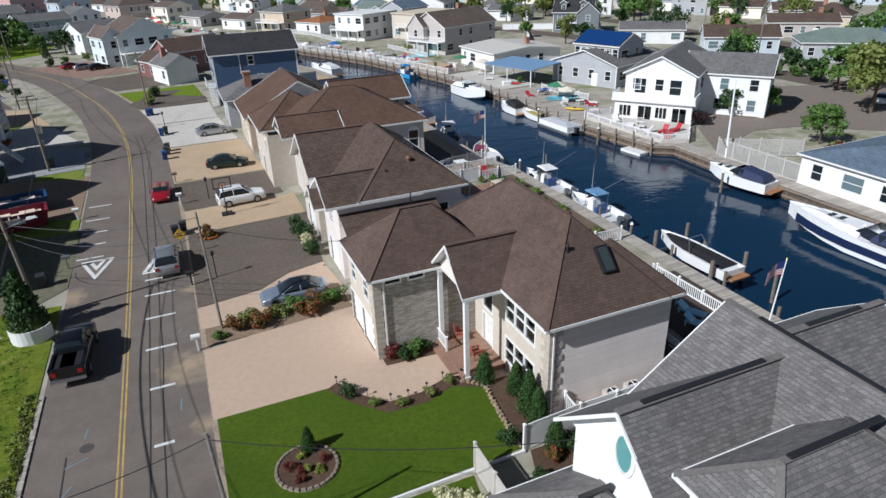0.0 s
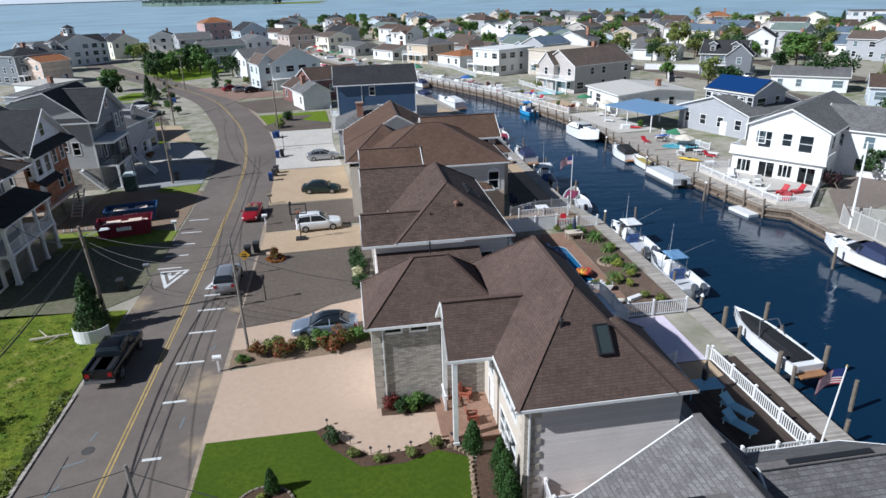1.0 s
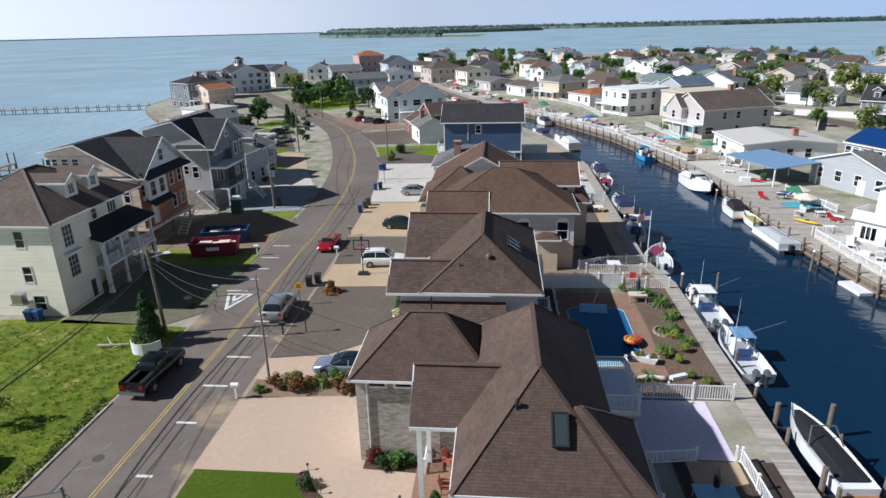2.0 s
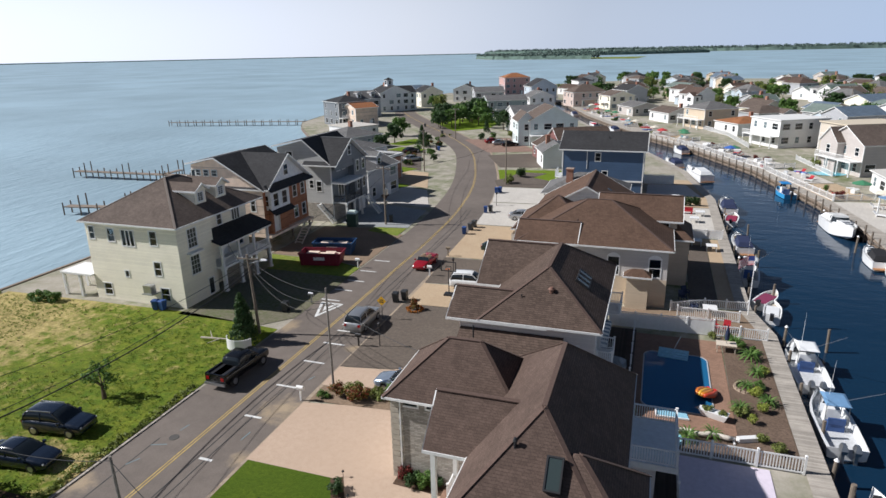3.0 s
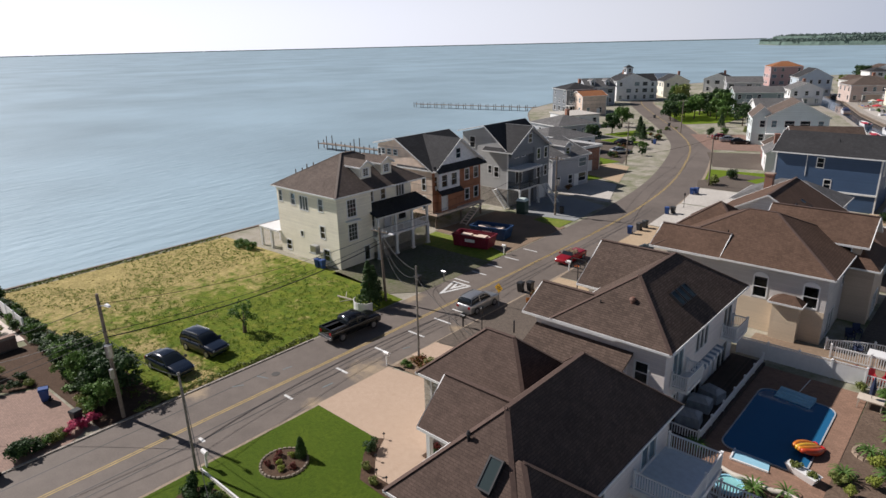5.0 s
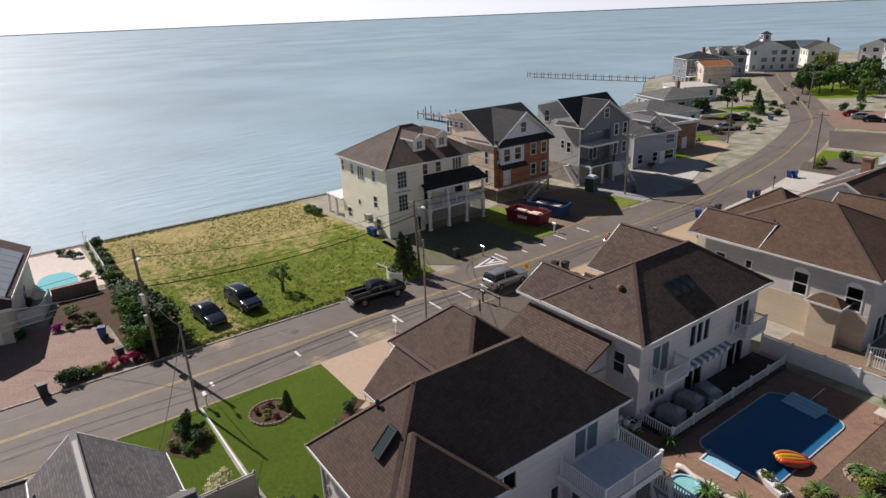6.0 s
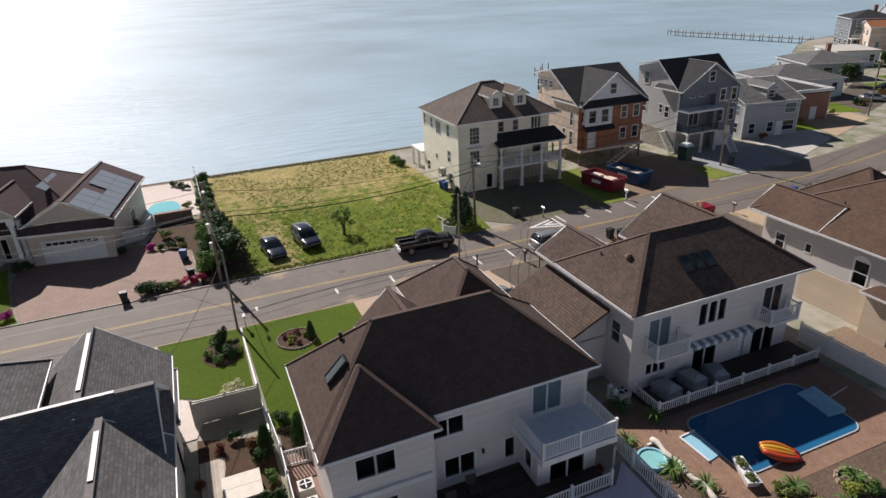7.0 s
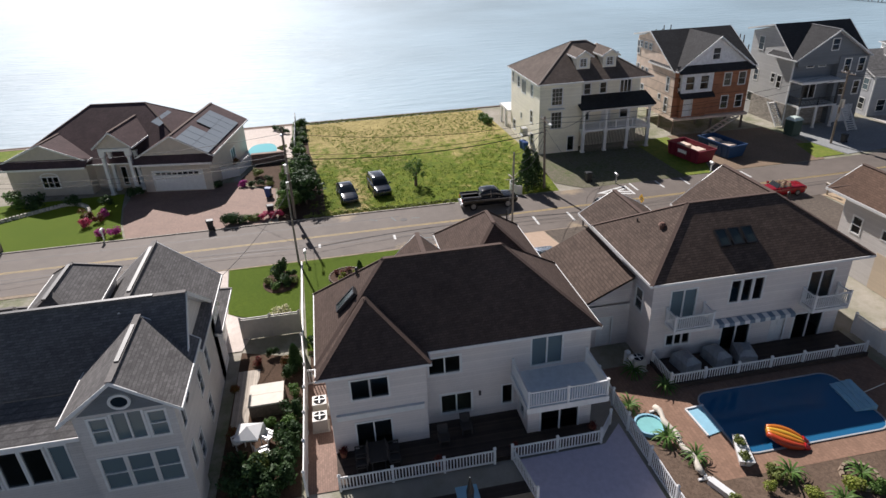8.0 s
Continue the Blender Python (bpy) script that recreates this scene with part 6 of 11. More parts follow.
L_MAG = leaf("magenta_blossom", (0.38, 0.03, 0.25), (0.5, 0.06, 0.3))
L_CREAM = leaf("cream_blossom", (0.55, 0.55, 0.3), (0.65, 0.62, 0.42))
L_ORANGE = leaf("orange_blossom", (0.5, 0.16, 0.02), (0.35, 0.16, 0.03))
L_PURPLE = leaf("purple_leaves", (0.06, 0.02, 0.035), (0.035, 0.03, 0.02))


def tree_meshes(seed, mat, size=0.22, clumps=34, per=70, height=6.6, spread=3.3):
    """Trunk with limbs and a broken crown, about height tall."""
    r = random.Random(seed)
    g = Geo()
    top = height * 0.42
    g.tube((0, 0, 0), (0.05, 0.05, top), 0.2, 0.12, 8)
    cs, rs = [], []
    for i in range(clumps):
        a, e = r.uniform(0, 6.283), r.uniform(-0.45, 1.0)
        d = spread * (1 - 0.35 * max(e, 0)) * r.uniform(0.35, 1.0)
        c = (d * math.cos(a), d * math.sin(a), height * 0.56 + e * height * 0.36 + r.uniform(-0.4, 0.4))
        cs.append(c)
        rs.append(r.uniform(0.5, 1.0) * spread * 0.34)
        if i % 4 == 0:
            g.tube((0.03, 0.03, top * r.uniform(0.6, 1.0)), (c[0] * 0.8, c[1] * 0.8, c[2]), 0.07, 0.025, 5)
    return g.mesh("trunk", BARK), leaf_cloud("crown", cs, rs, per, size, mat, seed)


def conifer_meshes(seed, mat, height=5.0, spread=1.5):
    r = random.Random(seed)
    cs, rs = [], []
    for i in range(46):
        t = (i + 0.5) / 46
        w = spread * (1 - t) ** 0.8 * r.uniform(0.6, 1.05)
        a = i * 2.4
        cs.append((w * 0.75 * math.cos(a), w * 0.75 * math.sin(a), 0.3 + t * (height - 0.5)))
        rs.append(0.18 + 0.32 * (1 - t) * spread)
    return Geo().tube((0, 0, 0), (0, 0, height * 0.9), 0.12, 0.03, 7).mesh("trunk", BARK), leaf_cloud("crown", cs, rs, 70, 0.13, mat, seed, 0.3)


def shrub_mesh(seed, mat, n=9, per=90, size=0.07, tall=1.0):
    """About one metre across and tall metres high."""
    r = random.Random(seed)
    cs = [(r.uniform(-0.3, 0.3), r.uniform(-0.3, 0.3), tall * r.uniform(0.2, 0.72)) for _ in range(n)]
    return leaf_cloud("leaves", cs, [r.uniform(0.18, 0.3) for _ in range(n)], per, size, mat, seed)


TREES = [tree_meshes(i, m, 0.26, 46, 64) for i, m in ((1, L_MID), (2, L_DARK), (3, L_OLIVE), (4, L_MID))]
FARTREES = [tree_meshes(i, m, 0.4, 40, 30) for i, m in ((1, L_MID), (2, L_DARK), (3, L_OLIVE), (4, L_MID))]
NEARTREE = tree_meshes(11, L_MID, 0.09, 26, 55, 3.2, 1.2)
CONIFERS = [conifer_meshes(i, L_DARK) for i in (5, 6)]
TREE_LABEL = ("leafy green shade tree among houses", "dark green dense tree among houses", "olive-green spreading tree among houses", "leafy green garden tree among houses")


def tree(x, y, s, kind, label="", z=0.0, sz=None, group="trees"):
    trunk, crown = ((TREES if y < 60 else FARTREES) + CONIFERS + [NEARTREE])[kind]
    t = thing("tree", label or (TREE_LABEL + ("dark green conifer among houses", "dark green conifer among houses", "small thin-leaved tree on the grass lot"))[kind], "tree", pose(x, y, z, 0, 0, rng.uniform(0, 360)), group)
    t.scale = (s, s, sz or s)
    part("trunk", trunk, None, t)
    part("crown", crown, None, t)
    return t


SHRUBS = {}


def shrub(x, y, w, h, mat, label, name="shrub", z=0.0, group="shrubs"):
    k = (mat.name, rng.randrange(3))
    if k not in SHRUBS:
        SHRUBS[k] = shrub_mesh(len(SHRUBS) + 20, mat)
    ob = new(name, SHRUBS[k])
    ob.matrix_basis = pose(x, y, z, 0, 0, rng.uniform(0, 360)) @ Matrix.Diagonal((w, w, h, 1))
    return tagged(ob, label, "flower" if "bloss" in mat.name else "shrub", group)


def cone_bush(x, y, w, h, label="dark green clipped cone evergreen beside the walk", z=0.0):
    if "cone" not in SHRUBS:
        cs = [(0.24 * (1 - t) ** 0.6 * math.cos(i * 2.4), 0.24 * (1 - t) ** 0.6 * math.sin(i * 2.4), t * 0.9 + 0.05) for i, t in ((i, i / 44) for i in range(44))]
        SHRUBS["cone"] = leaf_cloud("leaves", cs, [0.2 * (1 - i / 46) ** 0.6 + 0.02 for i in range(44)], 150, 0.03, L_CONE, 77)
    ob = new("cone_evergreen", SHRUBS["cone"])
    ob.matrix_basis = pose(x, y, z, 0, 0, rng.uniform(0, 360)) @ Matrix.Diagonal((w, w, h, 1))
    return tagged(ob, label, "shrub", "cone evergreens")


def palm(x, y, s, label="bright green potted-style palm in the gravel bed"):
    t = thing("palm_plant", label, "plant", pose(x, y, 0, 0, 0, rng.uniform(0, 360)), "palm plants")
    t.scale = (s, s, s)
    if "palm" not in SHRUBS:
        g = Geo()
        for i in range(30):
            a, lift = i * 2.4, 0.3 + 0.9 * (i % 5) / 5
            prev = None
            for k in range(6):
                u = k / 5
                p = Vector((math.cos(a) * u * 1.1, math.sin(a) * u * 1.1, 0.35 + lift * 1.6 * u - 1.2 * u * u))
                w = 0.075 * (1 - abs(u - 0.45) * 1.4)
                s2 = Vector((-math.sin(a), math.cos(a), 0)) * max(w, 0.02)
                if prev:
                    g.poly([prev[0] - prev[1], prev[0] + prev[1], p + s2, p - s2])
                prev = (p, s2)
        SHRUBS["palm"] = g.mesh("frond", L_MID)
        SHRUBS["palmt"] = Geo().tube((0, 0, 0), (0, 0, 0.45), 0.09, 0.07, 8).mesh("stem", BARK)
    part("stem", SHRUBS["palmt"], None, t)
    part("fronds", SHRUBS["palm"], None, t)
    return t


# main front garden
PALESTONE = plain("tan_border_stone", (0.3, 0.22, 0.15), 0.9, var=0.25)
for i, (x, y, w, h) in enumerate(((14.9, 26.3, 1.1, 2.2), (16.0, 24.6, 1.0, 2.3), (15.9, 23.0, 1.2, 2.9), (4.35, 25.1, 0.75, 1.7), (15.7, 20.0, 1.0, 2.2), (15.9, 22.0, 1.1, 2.5))):
    cone_bush(x, y, w * 1.45, h * 0.95)
lot("garden_bed", [(6.3, 29.5), (7.2, 27.9), (8.9, 26.1), (11.2, 26.0), (13.0, 26.7), (14.5, 25.9), (15.0, 27.0), (13.0, 27.6), (11.2, 26.95), (9.3, 26.95), (7.9, 28.3), (7.0, 29.9)], 0.042, SOIL, "dark mulch border round the lawn", "garden bed")
for p in smooth_line([(13.2, 27.2), (14.6, 26.0), (14.5, 24.4), (14.3, 22.6), (14.2, 20.9)], 0.27):
    solo("border_stone", Geo().loft([[(-0.14, -0.1, 0), (0.14, -0.1, 0), (0.14, 0.1, 0), (-0.14, 0.1, 0)], [(-0.1, -0.06, 0.15), (0.1, -0.06, 0.15), (0.1, 0.06, 0.15), (-0.1, 0.06, 0.15)]]), PALESTONE, "rough tan border stone at the lawn edge", "stone", pose(p.x, p.y, 0.03, 0, 0, rng.uniform(0, 180)), "border stones")
lot("house_bed", [(14.6, 20.9), (16.5, 20.9), (16.5, 26.2), (15.2, 26.2), (14.5, 24.5)], 0.042, SOIL, "dark mulch bed along the house", "garden bed")
lot("corner_bed", [(10.2, 30.2), (13.4, 30.0), (13.6, 31.3), (10.2, 31.45)], 0.042, SOIL, "dark mulch bed at the garage wall", "garden bed")
for x, y, s in ((7.2, 28.5, 1.15), (8.5, 27.1, 0.75), (9.9, 26.45, 0.75), (11.5, 26.5, 0.75), (13.0, 27.0, 0.8)):
    shrub(x, y, s, s * 0.75, L_DARK if s > 1 else L_OLIVE, "small rounded green shrub in the mulch border", z=0.03)
for x, y, s, m in ((10.8, 30.9, 1.2, L_RED), (11.4, 30.5, 1.2, L_DARK), (12.2, 30.7, 1.3, L_MID), (13.0, 30.8, 0.9, L_DARK)):
    shrub(x, y, s, s * 0.9, m, "crimson-leaved shrub by the garage wall" if m is L_RED else "low green shrub by the garage wall", z=0.03)
for x, y, s, m in ((2.0, 38.4, 1.5, L_RUST), (3.2, 38.9, 1.5, L_OLIVE), (4.0, 38.3, 1.9, L_RUST), (5.2, 39.0, 1.5, L_OLIVE), (6.3, 39.1, 1.7, L_MID), (7.2, 38.6, 2.1, L_RUST), (8.4, 39.2, 1.6, L_OLIVE), (9.4, 39.2, 1.6, L_MID), (1.1, 38.0, 1.0, L_MID)):
    shrub(x, y, s, s * 0.75, m, "rust-red barberry shrub in the gravel strip" if m is L_RUST else "tufted green grass shrub in the gravel strip", z=0.02)
lot("shrub_strip", [(0.3, 37.2), (4.0, 37.4), (10.2, 38.0), (10.2, 39.8), (0.3, 39.5)], 0.035, BROWNSTONE, "brown gravel planting strip", "garden bed")
bed = thing("flower_bed", "round stone-edged flower bed with dark mulch on the lawn", "flower bed", pose(4.0, 24.0, 0.03))
part("mulch", Geo().prism(arc(0, 0, 1.45, 0, 360, 28)[:-1], 0.0, 0.07), SOIL, bed)
STONE = plain("edging_stone", (0.22, 0.18, 0.14), 0.9, var=0.25)
for i in range(30):
    a = i * 12
    part("edging_stone", Geo().loft([[(-0.15, -0.09, 0), (0.15, -0.09, 0), (0.15, 0.09, 0), (-0.15, 0.09, 0)], [(-0.11, -0.06, 0.13), (0.11, -0.06, 0.13), (0.11, 0.06, 0.13), (-0.11, 0.06, 0.13)]]), STONE, bed, at=pose(1.48 * math.cos(radians(a)), 1.48 * math.sin(radians(a)), 0, 0, rng.uniform(-6, 6), a + 90 + rng.uniform(-8, 8)))
for x, y, m in ((3.2, 24.2, L_RED), (3.7, 23.7, L_RED), (3.5, 23.1, L_RED), (4.0, 23.6, L_YEL), (4.5, 23.4, L_YEL), (3.9, 24.7, L_YEL), (4.9, 24.0, L_RED)):
    shrub(x, y, 0.55, 0.42, m, "clump of red flowers in the round bed" if m is L_RED else "clump of yellow-green flowers in the round bed", "flower_clump", 0.09, "flower clumps")
for x, y in ((9.7, 18.3), (9.3, 19.0), (10.2, 17.9)):
    shrub(x, y, 1.3, 1.2, L_CREAM, "cream-white hydrangea bush by the fence", z=0.02)
shrub(10.5, 16.9, 0.7, 0.8, L_RUST, "rust-red shrub at the end of the front walk", z=0.02)
for x, y, w, h, m in ((3.2, 18.2, 1.5, 1.5, L_DARK), (4.2, 18.9, 1.3, 1.1, L_DARK), (2.5, 18.7, 1.1, 1.9, L_DARK), (3.6, 17.5, 1.0, 0.8, L_OLIVE), (4.7, 18.2, 0.9, 0.7, L_MID), (2.9, 19.4, 1.0, 0.8, L_DARK), (3.9, 19.6, 0.9, 0.7, L_OLIVE)):
    shrub(x, y, w, h, m, "straggling dark shrub in the bed on the lawn", z=0.03)
lot("shrub_bed", arc(3.5, 18.5, 1.9, 0, 360, 22, 1.45)[:-1], 0.05, SOIL, "dark mulch under a clump of shrubs", "garden bed")
shrub(13.8, 21.2, 1.3, 1.1, L_DARK, "rounded green shrub by the side wall", z=0.02)
# side yard behind the fence
for x, y, k, m in ((15.2, 19.4, 1.0, L_RUST), (16.4, 19.6, 1.1, L_DARK), (14.6, 17.4, 0.8, L_RED), (17.2, 16.2, 0.7, L_RUST), (20.6, 19.8, 1.5, L_DARK), (21.6, 19.9, 1.3, L_MID), (22.4, 19.7, 1.6, L_DARK), (23.4, 19.6, 1.7, L_DARK),
                   (24.3, 19.5, 1.8, L_DARK), (24.1, 17.0, 1.5, L_DARK), (25.2, 18.0, 1.9, L_DARK), (25.4, 19.5, 1.8, L_DARK), (24.6, 18.6, 1.5, L_OLIVE), (25.9, 17.0, 1.6, L_DARK), (26.2, 18.7, 1.5, L_DARK), (21.6, 16.6, 0.9, L_RUST), (18.4, 19.9, 0.9, L_MID), (20.9, 18.6, 0.8, L_MID), (13.9, 18.4, 0.9, L_DARK)):
    shrub(x, y, k, k * 0.95, m, "reddish flowering shrub in the side garden" if m in (L_RUST, L_RED) else "dense green shrub in the side garden")
bend0 = random.Random(4)
# grass lot, hedges of the bay side
tree(-15.1, 32.8, 1.0, 6, "small thin-leaved tree on the grass lot")
tree(-10.5, 44.3, 0.95, 4, "tall dark conifer beside the parked pickup", sz=1.0)
tree(-11.3, 45.6, 0.8, 5, "dark conifer beside the road")
for x, y, s, h in ((-13.2, 20.6, 0.9, 0.7), (-16.0, 20.2, 0.85, 0.7)):
    tree(x, y, s * 0.72, 1, "dense dark green bush tree at the lot's edge", sz=s * h * 0.8)
for i in range(9):
    tree(-11.2 - 1.35 * i + bend0.uniform(-0.5, 0.5), 19.9 + bend0.uniform(-1.3, 1.6) * (1 - i / 12), bend0.uniform(0.36, 0.5), 1 if i % 3 else 3, "tall dense dark green hedge tree by the drive", sz=bend0.uniform(0.34, 0.5))
for i in range(26):
    x = -13 - i * 1.25
    shrub(x + rng.uniform(-0.3, 0.3), 19.6 + rng.uniform(-0.5, 0.6), rng.uniform(1.4, 2.4), rng.uniform(1.0, 1.9), (L_DARK, L_MID)[i % 2], "overgrown green hedge bush along the lot", "hedge_bush", group="hedge bushes")
for x, y, s in ((-36.5, 46.8, 1.6), (-38.0, 46.4, 1.9), (-39.4, 46.6, 1.3)):
    shrub(x, y, s, s * 0.8, L_MID, "wild green bush by the bulkhead")
for i in range(10):
    m = (L_DARK, L_DARK, L_DARK, L_MID, L_OLIVE, L_OLIVE, L_PINK, L_PINK, L_PINK, L_PINK)[i]
    shrub(-9.9 - 0.08 * i, 12.9 + i * 0.56, 1.7 if i < 2 else 1.15, 1.3 if i < 2 else 0.8, m, "pink flowering shrub along the brick drive" if m is L_PINK else "green shrub along the brick drive")
for x, y, s, m in ((-12.2, 18.2, 1.7, L_OLIVE), (-13.5, 18.4, 1.5, L_OLIVE), (-20.6, 13.3, 1.2, L_MAG), (-20.4, 14.4, 1.0, L_DARK), (-20.2, 15.4, 1.1, L_DARK), (-20.0, 16.4, 1.0, L_OLIVE), (-21.2, 16.2, 1.2, L_DARK), (-23.5, 15.0, 1.5, L_OLIVE), (-28.9, 11.6, 1.5, L_RUST),
                   (-10.6, 0.6, 1.3, L_MAG), (-10.4, 1.8, 1.3, L_MAG), (-13.5, -1.6, 1.4, L_PINK), (-14.4, -0.6, 1.2, L_RED), (-15.4, -2.2, 1.5, L_RUST), (-16.0, -0.4, 1.3, L_MAG), (-19.6, -4.6, 1.8, L_DARK), (-20.4, -8.6, 2.4, L_DARK), (-20.6, 1.6, 1.8, L_DARK), (-21.0, 10.6, 1.3, L_DARK), (-18.9, -1.0, 1.6, L_DARK), (-21.0, -11.0, 2.6, L_MID)):
    nm = {L_MAG: "magenta flowering bush by the brick drive", L_PINK: "pink flowering bush by the brick drive", L_RED: "red flowering bush in the front garden"}.get(m, "green foundation shrub in the front garden")
    shrub(x, y, s, s * 0.8, m, nm)
for x, y in ((-42.5, 17.0), (-41.2, 17.5), (-43.6, 16.2), (-33.2, 17.4)):
    shrub(x, y, 1.3, 0.9, L_DARK if x < -40 else L_OLIVE, "low shrub on the bayside patio")
# pool garden
for i, (x, y) in enumerate(((31.0, 45.0), (31.8, 48.4), (32.7, 50.9), (32.6, 53.6), (27.3, 40.2), (21.5, 41.1), (23.3, 42.3), (31.6, 56.3), (33.0, 46.4), (28.9, 41.0), (24.4, 39.4))):
    palm(x, y, rng.uniform(0.75, 1.0))
ROCK = plain("tan_rock", (0.3, 0.23, 0.17), 0.9, var=0.3, scale=5)
for i in range(16):
    a = i * 22.5
    solo("border_stone", Geo().loft([[(-0.17, -0.11, 0), (0.17, -0.11, 0), (0.17, 0.11, 0), (-0.17, 0.11, 0)], [(-0.12, -0.07, 0.18), (0.12, -0.07, 0.18), (0.12, 0.07, 0.18), (-0.12, 0.07, 0.18)]]), ROCK, "rough tan stone ringing a palm bed", "stone", pose(31.8 + 0.85 * math.cos(radians(a)), 48.4 + 0.85 * math.sin(radians(a)), 0.05, 0, 0, a + 90 + rng.uniform(-12, 12)), "palm ring stones")
for i, (x, y, m) in enumerate(((31.6, 43.5, L_YEL), (32.6, 45.2, L_YEL), (32.8, 48.6, L_MID), (33.2, 51.2, L_YEL), (33.0, 54.6, L_MID), (31.9, 55.6, L_MID), (31.2, 57.0, L_MID), (29.9, 57.0, L_OLIVE), (32.8, 40.2, L_OLIVE), (31.9, 41.3, L_OLIVE), (30.9, 44.3, L_OLIVE), (32.3, 47.6, L_YEL))):
    shrub(x, y, rng.uniform(0.8, 1.2), 0.8, m, "yellow-green bush in the mulch bed" if m is L_YEL else "green ornamental bush in the mulch bed", z=0.04)
for x, y in ((9.6, 47.5), (9.3, 49.0), (9.8, 50.5), (9.5, 51.8), (9.2, 53.2)):
    shrub(x, y, 1.6, 1.7, L_CREAM if 48 < y < 50 else L_DARK, "dark green clipped shrub at the house front" if not 48 < y < 50 else "cream flowering shrub at the house front")
shrub(1.8, 55.6, 1.1, 1.6, L_RUST, "rust-coloured potted bush on the tarmac yard", "dry_bush")
for i in range(12):
    a = i * 30
    shrub(1.8 + 0.75 * math.cos(radians(a)), 55.6 + 0.75 * math.sin(radians(a)), 0.45, 0.3, L_ORANGE, "orange marigold clump round a dry bush", "flower_clump", group="flower clumps")
for i in range(16):
    shrub(23.8 + 0.48 * i, 108.6, 1.1, 1.7, L_DARK, "clipped dark green hedge beside the blue house", "hedge_bush", group="hedge bushes")
# trees and bushes of the far rows
for x, y, s, k in ((-44, 222, 1.1, 0), (-48, 216, 1.0, 1), (-38, 226, 1.2, 0), (-36, 215, 1.0, 3), (-46, 203, 0.9, 1), (-41, 231, 1.3, 1), (-38, 164, 1.25, 4), (-36, 162, 0.9, 5), (-30, 148, 0.3, 0), (-26, 140, 0.28, 1), (-66, 262, 1.1, 2), (-72, 270, 1.0, 0), (-28, 196, 0.9, 5),
                   (-24, 202, 1.0, 1), (-31, 207, 0.8, 0), (100.3, 69.3, 1.1, 3), (91, 57, 1.5, 2), (72, 50, 0.75, 0), (106, 83, 0.7, 1), (131, 122, 1.0, 0), (108, 97, 0.8, 1), (163, 135, 1.2, 5), (146, 181, 1.2, 0), (150, 186, 1.1, 1),
                   (152, 308, 1.3, 2), (136, 232, 1.4, 2), (127, 202, 1.1, 1), (136, 165, 1.5, 0), (141, 168, 1.2, 2), (219, 233, 1.4, 0), (225, 240, 1.2, 1), (286, 330, 1.4, 5), (104, 212, 1.2, 2), (98, 220, 1.3, 0), (92, 228, 1.1, 2),
                   (82, 262, 1.0, 1), (60, 278, 1.0, 0), (70, 330, 1.2, 2), (30, 330, 1.0, 1), (-10, 360, 1.1, 0), (-60, 320, 1.0, 0), (58, 388, 1.2, 1), (110, 400, 1.3, 2), (180, 320, 1.2, 0), (76.5, 66.5, 0.75, 3), (79, 64, 0.6, 0), (75, 68.5, 0.8, 4), (73.5, 66, 0.6, 1)):
    tree(x, y, s * 0.95, k)
bend = random.Random(8)
for i in range(10):
    tree(bend.uniform(-50, -33), bend.uniform(206, 232), bend.uniform(0.7, 1.15), bend.choice((0, 1, 0, 3)), "leafy green tree in the dense grove at the road bend")
for mat, word in ((L_MID, "green"), (L_DARK, "dark green"), (L_OLIVE, "olive-green")):
    cs, rs, stems = [], [], Geo()
    for i in range(56):
        x, y, k = bend.uniform(84, 240), bend.uniform(60, 430), bend.uniform(0.7, 1.4)
        stems.tube((x, y, 0), (x, y, 3.4 * k), 0.2 * k, 0.12 * k, 5)
        for j in range(16):
            a, d, e = bend.uniform(0, 6.283), bend.uniform(0.2, 2.3), bend.uniform(-1, 1)
            cs.append((x + k * d * math.cos(a), y + k * d * math.sin(a), k * (3.9 + 2.0 * e * (1 - d / 4))))
            rs.append(k * bend.uniform(0.7, 1.25))
    tagged(new("far_tree_stems", stems.mesh("stems", BARK)), "brown trunks of the trees between far houses", "trees", "", "stuff")
    tagged(new("far_tree_crowns", leaf_cloud("far_crowns", cs, rs, 34, 0.42, mat, 31)), word + " crowns of trees between far houses", "trees", "", "stuff")
lot("grove_lawn", [(-52, 200), (-40, 196), (-30, 206), (-30, 226), (-44, 240), (-56, 226)], 0.016, LAWN, "green grass under the grove", "lawn")
for i in range(5):
    shrub(98 + 2.2 * i, 88 - 2.4 * i, 2.6, 2.0, L_MID, "rounded green hedge bush at the street bend", "hedge_bush", group="hedge bushes")
for x, y, m in ((66, 63.5, L_PURPLE), (68, 45, L_RED), (69.5, 46, L_OLIVE), (64, 118, L_PURPLE), (56, 150, L_OLIVE), (56, 226, L_PURPLE), (-25.2, 179.4, L_DARK), (-22, 181, L_MID), (-18, 186, L_OLIVE), (-2, 126, L_DARK), (-3, 119.5, L_OLIVE)):
    shrub(x, y, 2.4, 2.2, m, "purple-leaved garden bush by a house" if m is L_PURPLE else "rounded green garden bush by a house")

# ---------------------------------------------------------------- vehicles
def paint(name, c, rough=0.25, metal=0.3):
    m = Mat(name, c, rough, metal)
    m.b.inputs["Coat Weight"].default_value = 0.35
    m.b.inputs["Coat Roughness"].default_value = 0.05
    return m.vary(2.0, 0.04).mat


TYRE = plain("tyre_rubber", (0.015, 0.015, 0.016), 0.8)
RIM = plain("alloy_rim", (0.45, 0.46, 0.48), 0.3, 0.9)
LAMP = Mat("headlight_lens", (0.7, 0.72, 0.75), 0.08).mat
TAIL = Mat("tail_light_lens", (0.3, 0.01, 0.01), 0.15).mat


